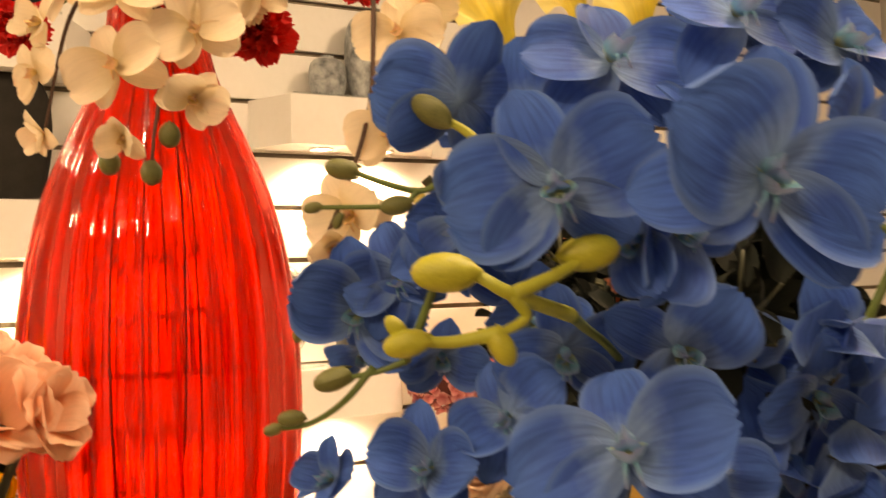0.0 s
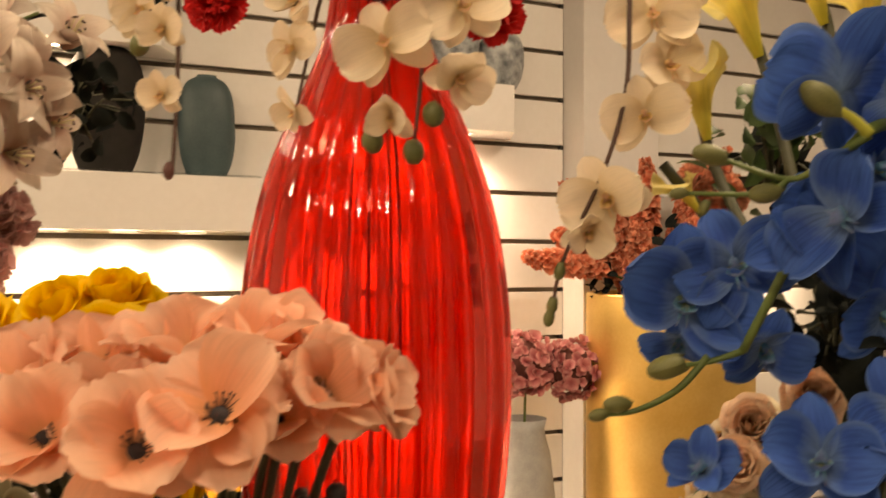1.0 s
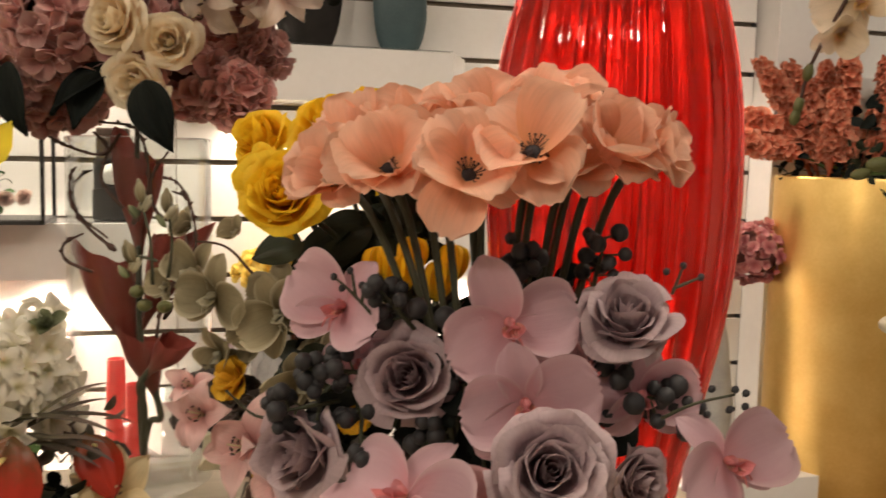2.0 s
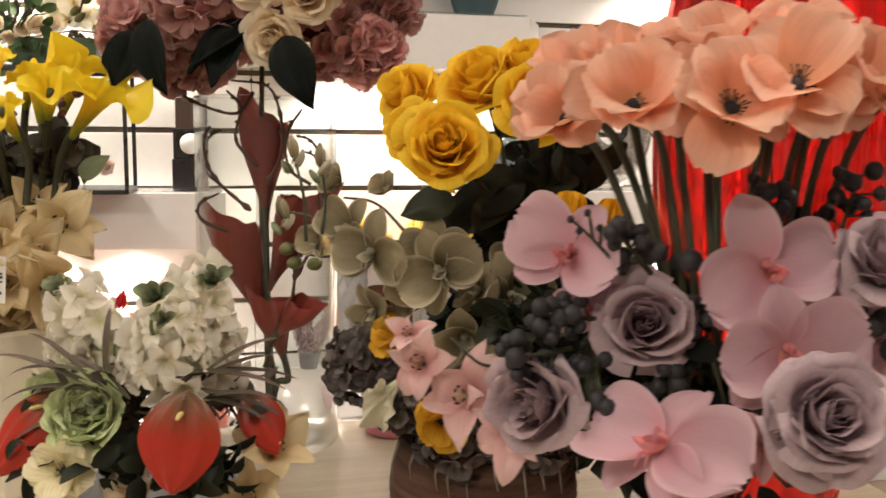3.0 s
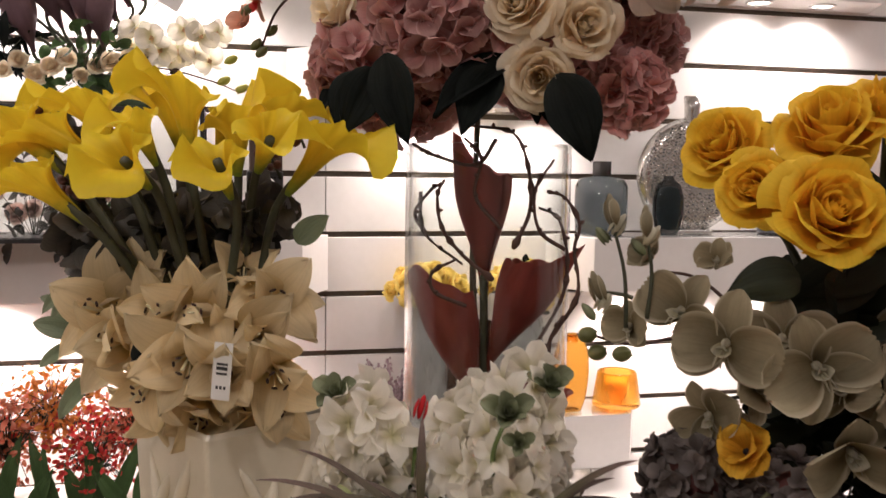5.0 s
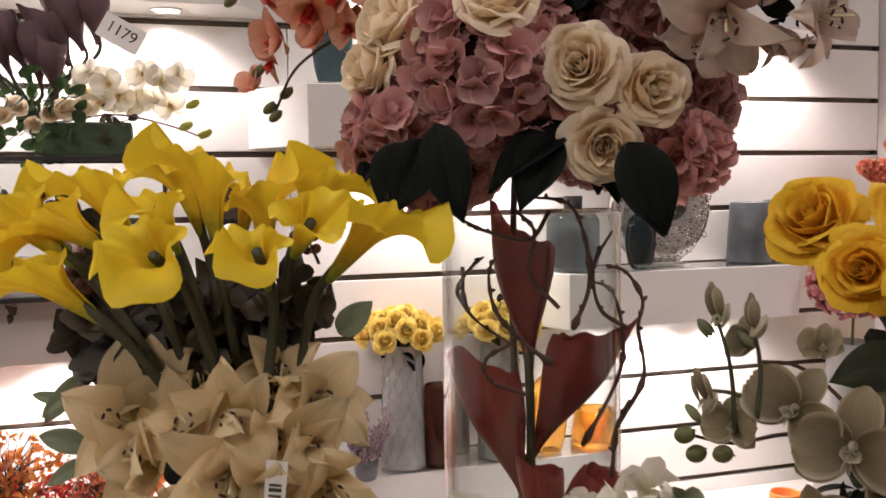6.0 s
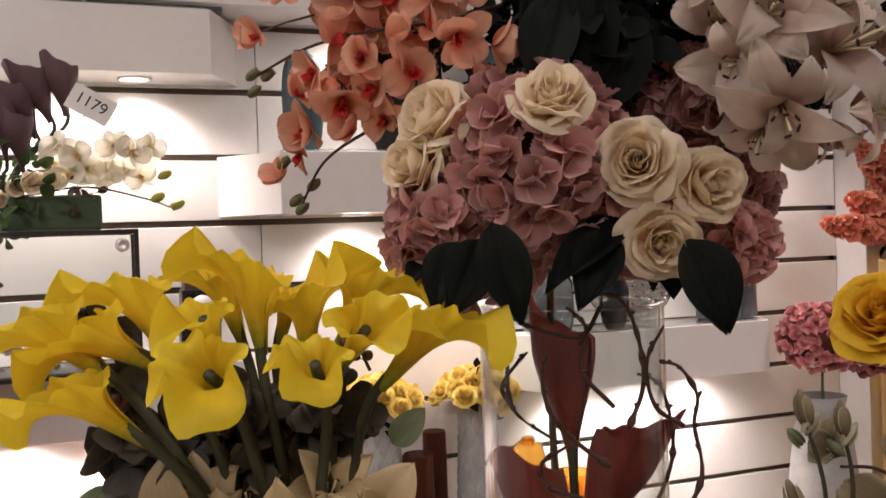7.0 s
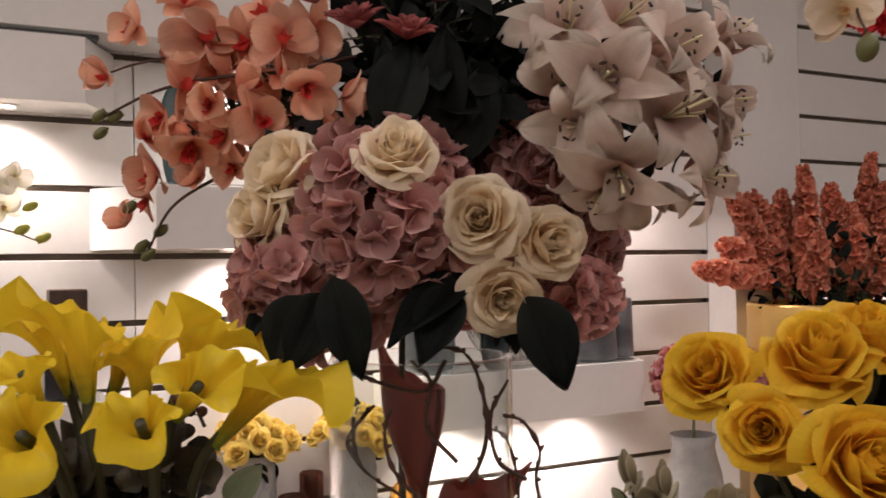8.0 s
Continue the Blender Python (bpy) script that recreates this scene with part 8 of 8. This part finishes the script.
# ---- things on the shelves ----
def oval_vase(x, y, z, w, h, mat, label, flat=0.5, name="ceramic_vase"):
    """Upright vase of oval plan with a narrow mouth."""
    t = thing(name, (x, y, z), label, "vase")
    prof = [(0.0005, 0.004), (0.28 * w, 0.0), (0.33 * w, 0.006), (0.44 * w, 0.2 * h), (0.5 * w, 0.5 * h), (0.47 * w, 0.78 * h), (0.36 * w, 0.93 * h), (0.22 * w, 0.985 * h), (0.16 * w, h), (0.14 * w, 0.97 * h), (0.14 * w, 0.9 * h)]
    prof = [(p[0], p[2]) for p in smooth_line([(r, 0, q) for r, q in prof], 3)]
    b = vase(t, prof, mat, 36, name="body")
    b.scale = (1, flat, 1)
    lip = geo("lip", lathe([(0.135 * w, 0.0), (0.15 * w, 0.006), (0.17 * w, 0.006), (0.175 * w, 0.0), (0.165 * w, -0.006)], 28), mat, t)
    lip.location, lip.scale = (0, 0, h), (1, flat, 1)
    return t


def straight_vase(x, y, z, w, h, mat, label, taper=0.85, name="vase", scales=None):
    t = thing(name, (x, y, z), label, "vase")
    r = w / 2
    prof = [(0.0005, 0.004), (r * 0.94, 0.0), (r, 0.006), (r * (1 + taper) / 2, h * 0.5), (r * taper, h - 0.004), (r * taper - 0.003, h), (r * taper - 0.006, h - 0.004), (r - 0.008, 0.02), (0.0005, 0.016)]
    vase(t, prof, mat, 40, name="body")
    if scales:
        b = Build()
        for j in range(int(h / scales) - 1):
            rr = r * (1 + (taper - 1) * (j + 0.5) * scales / h)
            n = max(8, int(2 * math.pi * rr / scales))
            for i in range(n):
                an = 2 * math.pi * (i + 0.5 * (j % 2)) / n
                b.put(*grid(5, 5, petal_fn(scales * 1.25, scales, 0.4, 0.25, -0.1, 0.2)), mat, Matrix.Translation((rr * math.cos(an), rr * math.sin(an), scales * (j + 1.4))) @ Euler((radians(-90), 0, an + radians(90))).to_matrix().to_4x4() @ Matrix.Translation((0, 0, 0.002)))
        part("scale_relief", b, mat, t)
    return t

oval_vase(0.464, 3.25, 1.577, 0.193, 0.345, TEAL_CER, "dark teal oval ceramic vase on the box shelf")
oval_vase(0.469, 3.25, 1.577, 0.188, 0.265, TEAL_CER, "teal oval ceramic vase on the box shelf")
oval_vase(0.141, 3.25, 1.577, 0.246, 0.423, BLACK_MATT, "black oval ceramic vase on the box shelf")
oval_vase(-0.174, 3.26, 1.577, 0.129, 0.309, TEAL_CER, "dark teal oval ceramic vase on the box shelf")
oval_vase(0.095, 3.26, 1.577, 0.107, 0.2, CHAR_CER, "charcoal oval ceramic vase on the box shelf")
oval_vase(1.408, 3.25, 1.977, 0.208, 0.343, MOTTLED, "mottled blue-grey ceramic vase on the box shelf", 0.7)
oval_vase(1.617, 3.25, 1.977, 0.191, 0.227, MOTTLED, "mottled blue-grey ceramic vase on the box shelf", 0.7)
oval_vase(1.231, 3.25, 1.977, 0.15, 0.162, MOTTLED, "mottled blue-grey ceramic vase on the box shelf", 0.7)
t = thing("storage_box", (-0.544, 3.27, 1.977), "dark grey lidded box on the box shelf", "box")
part("body", box_geo(-0.13, 0.13, -0.08, 0.08, 0, 0.12, 0.004), CHAR_CER, t)
part("lid", box_geo(-0.133, 0.133, -0.083, 0.083, 0.121, 0.15, 0.004), CHAR_CER, t)
t = thing("glass_bottle", (0.629, 3.25, 0.983), "smoked glass bottle with a dark collar", "vase")
w_, h_ = 0.182, 0.246
vase(t, [(0.0005, 0.004), (0.4 * w_, 0.0), (0.47 * w_, 0.01), (0.5 * w_, 0.3 * h_), (0.49 * w_, 0.66 * h_), (0.42 * w_, 0.76 * h_), (0.16 * w_, 0.79 * h_), (0.16 * w_, 0.81 * h_)], SMOKE_GLASS, 40, name="body")
vase(t, [(0.17 * w_, 0.8 * h_), (0.175 * w_, h_), (0.15 * w_, h_), (0.14 * w_, 0.8 * h_)], BLACK_MATT, 24, name="collar")
def mosaic_disc(x, y, z, r, label):
    """Upright disc vase with a neck and a round opening above its middle, covered with rings of small silver pebbles."""
    t = thing("mosaic_vase", (x, y, z), label, "vase")
    b = Build()
    hx, hz, hr = 0.16 * r, r * 1.08, 0.3 * r
    m = Matrix.Translation((0, 0, r)) @ Euler((radians(90), 0, 0)).to_matrix().to_4x4()

    def shell(u, s):
        # out from the opening to the rim, over it and back
        a = math.pi * (u + 1)
        q = 1 - abs(2 * s - 1)
        depth = 0.03 * (1 if s < 0.5 else -1) * math.sqrt(max(0.0, 1 - q ** 6))
        cx, cz = hx + hr * math.cos(a), hz + hr * math.sin(a)
        ex, ez = r * math.cos(a), r + r * math.sin(a)
        return (cx + (ex - cx) * q, -depth, cz + (ez - cz) * q)
    b.put(*grid(49, 15, shell), SILVER)
    n = 0
    for j in range(int(2 * r / 0.026) + 1):
        for i in range(int(2 * r / 0.03) + 1):
            px, pz = -r + 0.03 * (i + 0.5 * (j % 2)), 0.026 * j
            if math.hypot(px, pz - r) < r - 0.012 and math.hypot(px - hx, pz - hz) > hr + 0.014:
                for k in range(6):
                    an = radians(60 * k + 20)
                    b.put(*ball(Matrix.Translation((px + 0.0095 * math.cos(an), -0.031, pz + 0.0095 * math.sin(an))) @ Matrix.Scale(0.0045, 4), 5, 4, 1, 0.8), SILVER if (n + k) % 5 else CHAR_CER)
                n += 1
    part("body", b, SILVER, t, "silver pebble mosaic")
    geo("neck", lathe([(0.026, -0.02), (0.027, 0.03), (0.03, 0.075), (0.024, 0.075), (0.02, 0.0)], 24), SILVER, t).location = (0, 0, 2 * r)
    part("foot", box_geo(-r * 0.4, r * 0.4, -0.035, 0.035, 0, 0.014, 0.003), SILVER, t)
    return t


mosaic_disc(0.960, 3.255, 0.983, 0.2, "large silver mosaic disc vase with a round opening")
t = thing("glass_bottle", (0.836, 3.165, 0.983), "thick clear glass oval bottle with dark teal inside", "vase")
body = vase(t, [(0.0005, 0.004), (0.03, 0.0), (0.045, 0.02), (0.056, 0.075), (0.055, 0.13), (0.042, 0.17), (0.02, 0.185), (0.018, 0.2)], SMOKE_GLASS, 36, name="body")
body.scale = (1, 0.55, 1)
core = vase(t, [(0.0005, 0.02), (0.025, 0.024), (0.04, 0.07), (0.04, 0.12), (0.03, 0.155), (0.0005, 0.165)], TEAL_CER, 30, name="filling")
core.scale = (1, 0.4, 1)
straight_vase(1.32, 3.25, 0.983, 0.158, 0.215, CHAR_CER, "grey-green faceted ceramic vase on the box shelf", 0.85)
straight_vase(1.447, 3.27, 0.983, 0.1, 0.22, CHAR_CER, "tall grey ceramic vase on the box shelf", 0.9)
t = thing("candle_holder", (-0.505, 3.25, 0.983), "stack of two black cube candle holders", "candle holder")
part("lower_cube", box_geo(-0.055, 0.055, -0.05, 0.05, 0, 0.1, 0.004), BLACK_CER, t)
part("upper_cube", box_geo(-0.05, 0.06, -0.05, 0.05, 0.101, 0.2, 0.004), BLACK_CER, t)
geo("candle_glass", lathe([(0.03, -0.052), (0.034, -0.054), (0.034, -0.056), (0.0005, -0.056)], 24), PAPER, t).matrix_basis = Matrix.Translation((0.005, 0, 0.15)) @ Euler((radians(-90), 0, 0)).to_matrix().to_4x4() @ Matrix.Translation((0, 0, 0))
t = thing("wooden_block_vase", (-0.497, 3.26, 0.983), "dark brown square wooden vase", "vase")
part("body", box_geo(-0.05, 0.05, -0.05, 0.05, 0, 0.3, 0.004), BROWN_WOOD, t)
case = thing("display_case", (-1.12, 3.12, 0.982), "black-framed glass display case with blush roses inside", "display case")
for x in (-0.44, 0.44):
    for y in (-0.12, 0.12):
        part("post", box_geo(x - 0.006, x + 0.006, y - 0.006, y + 0.006, 0.012, 0.364, 0.001), BLACK_CER, case)
for z in (0.006, 0.37):
    for y in (-0.12, 0.12):
        part("rail", box_geo(-0.446, 0.446, y - 0.006, y + 0.006, z - 0.006, z + 0.006, 0.001), BLACK_CER, case)
    for x in (-0.44, 0.44):
        part("rail", box_geo(x - 0.006, x + 0.006, -0.113, 0.113, z - 0.006, z + 0.006, 0.001), BLACK_CER, case)
part("base", box_geo(-0.434, 0.434, -0.114, 0.114, 0.0, 0.014, 0.001), BLACK_CER, case)
p = part("pane", box_geo(-0.434, 0.434, -0.121, -0.118, 0.012, 0.364, 0), CLEAR, case)
p.visible_shadow = False
geo("latch", lathe([(0.018, 0.0), (0.016, 0.006), (0.008, 0.007), (0.007, 0.004), (0.0005, 0.004)], 20), STEEL, case).matrix_basis = Matrix.Translation((0.405, -0.127, 0.335)) @ Euler((radians(90), 0, 0)).to_matrix().to_4x4()
case_roses = thing("rose_garland", (-1.15, 3.12, 1.0), "garland of blush roses and grey leaves inside the case", "flowers")
rr = random.Random(3)
for i in range(16):
    rose(case_roses, (-1.5 + 0.05 * i, 3.06 + rr.uniform(0, 0.08), 1.05 + rr.uniform(0, 0.07)), (rr.uniform(-0.4, 0.4), -1, rr.uniform(0, 0.6)), rr.uniform(0.05, 0.07), ROSES_P, rr.uniform(0, 90))
foliage(case_roses, (-1.15, 3.12, 1.1), 0.2, 60, 0.05, LEAF_GREY, 4)
foliage(case_roses, (-0.9, 3.12, 1.08), 0.12, 40, 0.04, LEAF_G, 5)

planter = thing("planter", (-0.88, 3.1, 1.36), "dark green trough planter of purple callas, white orchids and cream roses", "flower arrangement")
part("trough", box_geo(-0.12, 0.12, -0.06, 0.06, 0, 0.09, 0.008), GREEN_PL, planter)
rr = random.Random(5)
for i in range(11):
    x = -1.2 + 0.036 * i
    z = 1.67 + rr.uniform(-0.05, 0.11)
    calla(planter, (x, 3.08, z - 0.12), (x - 0.03 + rr.uniform(-0.03, 0.03), 3.05, z), (rr.uniform(-1, 0.2), -0.5, 0.1), 1.15, CALLA_P, (-1.0, 3.1, 1.45), STEM_D)
for i in range(12):
    orchid(planter, (-0.88 + 0.022 * i, 3.06 + rr.uniform(-0.03, 0.03), 1.53 - 0.0 * i + rr.uniform(-0.04, 0.05)), (rr.uniform(-0.3, 0.3), -1, rr.uniform(-0.2, 0.4)), 0.1, HYA, CREAM_LIP, rr.uniform(-30, 30), 15)
stem(planter, [(-0.95, 3.08, 1.45), (-0.8, 3.05, 1.47), (-0.66, 3.04, 1.44), (-0.58, 3.04, 1.41)], 0.003, TWIG)
for x, z in ((-0.6, 1.5), (-0.57, 1.42), (-0.62, 1.44)):
    bud(planter, (x, 3.04, z), (0.8, 0, 0.4), 0.04, BUD)
for i in range(9):
    rose(planter, (-1.2 + 0.04 * i, 3.03, 1.46 + rr.uniform(-0.02, 0.04)), (rr.uniform(-0.4, 0.4), -1, 0.4), rr.uniform(0.05, 0.075), CREAM_ROSE, 10)
foliage(planter, (-0.98, 3.08, 1.47), 0.15, 90, 0.05, LEAF_G, 8)
foliage(planter, (-1.2, 3.08, 1.5), 0.1, 40, 0.09, LEAF_D, 9, 0.25)
foliage(planter, (-0.82, 3.06, 1.44), 0.06, 30, 0.03, LEAF_OLIVE, 10)

card = tagged(part("price_card", box_geo(-0.058, 0.058, -0.0008, 0.0008, -0.034, 0.034, 0.0004), PAPER), "white price card on a wire beside the purple callas", "price tag")
card.matrix_world = Matrix.Translation((-0.777, 3.02, 1.68)) @ Euler((0, radians(30), radians(-8))).to_matrix().to_4x4()
tx = bpy.data.curves.new("price_text", "FONT")
tx.body, tx.size, tx.align_x, tx.align_y, tx.extrude = "1179", 0.042, "CENTER", "CENTER", 0.0004
to = new("price_text_curve", tx)
me = bpy.data.meshes.new_from_object(to)
bpy.data.objects.remove(to)
me.materials.clear()
me.materials.append(INK)
pt = child("price_text", me, card, Matrix.Translation((0, -0.0014, 0.002)) @ Euler((radians(90), 0, 0)).to_matrix().to_4x4())
wire = geo("wire", tube([(0, 0.002, -0.03), (-0.03, 0.02, -0.14), (-0.06, 0.05, -0.24)], 0.0015, 6), STEEL, card)

hyd = thing("flower_vase", (1.625, 3.08, 0.0), "pink hydrangea in a tall mottled grey-white floor vase", "flower arrangement")
vase(hyd, [(0.0005, 0.004), (0.09, 0.0), (0.11, 0.02), (0.13, 0.3), (0.1, 0.56), (0.075, 0.66), (0.085, 0.7), (0.08, 0.7), (0.07, 0.66), (0.0005, 0.6)], GREY_CER, 40, name="vase", label="mottled grey-white vase")
floret_cloud("hydrangea", hyd, (1.60, 3.06, 0.915), 0.13, HYD_ROSE, 130, 0.05, 0.85, 21)
floret_cloud("hydrangea", hyd, (1.79, 3.02, 0.885), 0.12, HYD_ROSE, 100, 0.05, 0.85, 22)
stem(hyd, [(1.625, 3.08, 0.6), (1.625, 3.07, 0.891)], 0.006, STEM_G)

gold = thing("gold_vase", (2.15, 2.88, 0), "large gold leaf cylinder vase with coral flower spikes", "flower arrangement")
vase(gold, [(0.0005, 0.004), (0.3, 0.0), (0.312, 0.01), (0.315, 0.3), (0.315, 0.8), (0.315, 1.165), (0.312, 1.175), (0.3, 1.175), (0.298, 1.16), (0.29, 1.0), (0.0005, 0.98)], GOLD, 72, name="vase", label="brushed gold cylinder")
rr = random.Random(11)
for i in range(16):
    an, q = i * 2.4, 0.26 * math.sqrt((i + 0.5) / 16)
    x, y = 2.2 + q * math.cos(an), 2.93 + q * 0.8 * math.sin(an)
    spike(gold, (x, y, 1.2 + rr.uniform(0, 0.03)), (x + 0.35 * q * math.cos(an), y + 0.3 * q * math.sin(an), 1.48 + rr.uniform(-0.12, 0.1) - 0.4 * q), 0.034, SPIKE, 100, i)
for i, (bx, y, bz, tx, tz) in enumerate([(2.16, 3.0, 1.25, 2.118, 1.693), (2.52, 3.06, 1.3, 2.585, 1.768), (2.03, 3.04, 1.29, 1.771, 1.593), (2.14, 3.1, 1.3, 2.102, 1.601),
                                         (2.13, 3.08, 1.33, 1.926, 1.587), (2.23, 2.9, 1.25, 2.253, 1.546), (1.94, 3.0, 1.26, 1.569, 1.311), (1.894, 2.75, 1.22, 1.899, 1.416),
                                         (1.99, 3.05, 1.31, 1.73, 1.399), (2.52, 3.0, 1.3, 2.572, 1.644), (2.42, 3.1, 1.3, 2.383, 1.638)]):
    spike(gold, (bx, y, bz), (tx, y - 0.02, tz), 0.034, SPIKE, 110, 40 + i)
    stem(gold, [(2.15, 2.9, 1.1), (0.5 * bx + 1.07, 0.5 * y + 1.45, 0.5 * bz + 0.57), (bx, y, bz)], 0.008, STEM_G)
foliage(gold, (2.15, 2.88, 1.18), 0.32, 260, 0.06, LEAF_D, 12)
foliage(gold, (2.0, 2.7, 1.215), 0.11, 60, 0.04, LEAF_M, 13)

# ---- low shelf ----
def scale_vase_roses(x, y, z, h, w, seed):
    straight_vase(x, y, z, w, h, GREY_CER, "grey ceramic vase with a fish-scale relief", 0.8, "scale_vase", 0.035)
    t = thing("rose_bunch", (x, y, z + h), "bunch of yellow roses in the grey vase", "flowers", "yellow rose bunches")
    r = random.Random(seed)
    for i in range(25):
        a, q = i * 2.4, 0.14 * math.sqrt((i + 0.5) / 25)
        rose(t, (x + q * math.cos(a), y + q * math.sin(a), z + h + 0.105 - 4.5 * q * q + r.uniform(-0.01, 0.01)), (q * math.cos(a) * 8, q * math.sin(a) * 8 - 0.5, 0.7), 0.08, ROSES_Y, i * 20)
    foliage(t, (x, y, z + h + 0.02), 0.09, 50, 0.045, LEAF_D, seed)
    stem(t, [(x, y, z + h - 0.1), (x, y, z + h + 0.05)], 0.012, STEM_G)


scale_vase_roses(0.022, 3.22, 0.383, 0.39, 0.15, 31)
scale_vase_roses(0.35, 3.22, 0.383, 0.39, 0.15, 32)
straight_vase(0.13, 3.18, 0.383, 0.1, 0.26, BROWN_GL, "brown glass cylinder vase on the low shelf", 0.95)
straight_vase(0.225, 3.29, 0.383, 0.08, 0.3, BROWN_GL, "brown glass cylinder vase on the low shelf", 0.95)
oval_vase(0.517, 3.2, 0.383, 0.125, 0.26, AMBER_GLASS, "amber glass oval vase on the low shelf", 0.6, "amber_vase")
straight_vase(0.703, 3.24, 0.383, 0.17, 0.12, AMBER_GLASS, "wide amber glass bowl on the low shelf", 0.8, "amber_vase")
straight_vase(-0.486, 3.1, 0.122, 0.08, 0.42, RED_CER, "red glazed bottle vase on the plinth", 0.7)
straight_vase(-0.424, 3.0, 0.122, 0.07, 0.36, RED_CER, "red glazed bottle vase on the plinth", 0.7)
straight_vase(1.255, 2.95, 0.122, 0.1, 0.12, ORANGE_CER, "small orange ceramic pot on the plinth", 1.0)

lav_b = thing("lavender_bunch", (-0.124, 3.12, 0.383), "bunch of dusky purple lavender in a small dark pot", "plant")
vase(lav_b, [(0.0005, 0.003), (0.03, 0.0), (0.04, 0.05), (0.038, 0.06), (0.0005, 0.05)], CHAR_CER, 24, name="pot")
rr = random.Random(17)
for i in range(14):
    dx, dy = rr.uniform(-0.05, 0.05), rr.uniform(-0.04, 0.04)
    bx = (-0.124 + dx * 0.4, 3.12 + dy * 0.4, 0.427)
    spike(lav_b, bx, (bx[0] + dx, bx[1] + dy, bx[2] + rr.uniform(0.1, 0.17)), 0.011, LAV_ROSE, 26, 80 + i)

plinth = tagged(part("plinth", box_geo(-3.0, 1.9, 2.7, WY - 0.002, 0.0, 0.12, 0.004), WHITE), "long low white plinth along the wall", "plinth", "", "structure")
redp = thing("plant_trough", (-1.2, 3.0, 0.122), "white trough of red and orange foliage with green leaves", "plants")
part("trough", box_geo(-0.5, 0.5, -0.12, 0.12, 0, 0.14, 0.006), WHITE, redp)
for i in range(9):
    foliage(redp, (-1.65 + 0.11 * i, 3.0 + 0.04 * (i % 2), 0.4 + 0.06 * (i % 3)), 0.14, 420, 0.026, (RED_LIP, SPIKE, ORANGE_LEAF)[i % 3], 50 + i, 0.5)
for i in range(26):
    x = -1.65 + 0.036 * i
    leaf(redp, (x, 2.93, 0.24), (x + 0.08 * math.sin(i * 2.3), 2.88, 0.42 + 0.05 * math.sin(i * 1.7)), 0.05, LEAF_G, (0, -1, 0.4))

pb = thing("pink_box", (-0.129, 1.373, 0.751), "flat round pink plastic box on the table", "box")
vase(pb, [(0.0005, 0.0), (0.045, 0.0), (0.047, 0.004), (0.047, 0.012), (0.045, 0.015), (0.0005, 0.016)], PINK_PL, 36, name="body")
vase(pb, [(0.03, 0.016), (0.03, 0.019), (0.0005, 0.02)], PAPER, 30, name="lid_label")
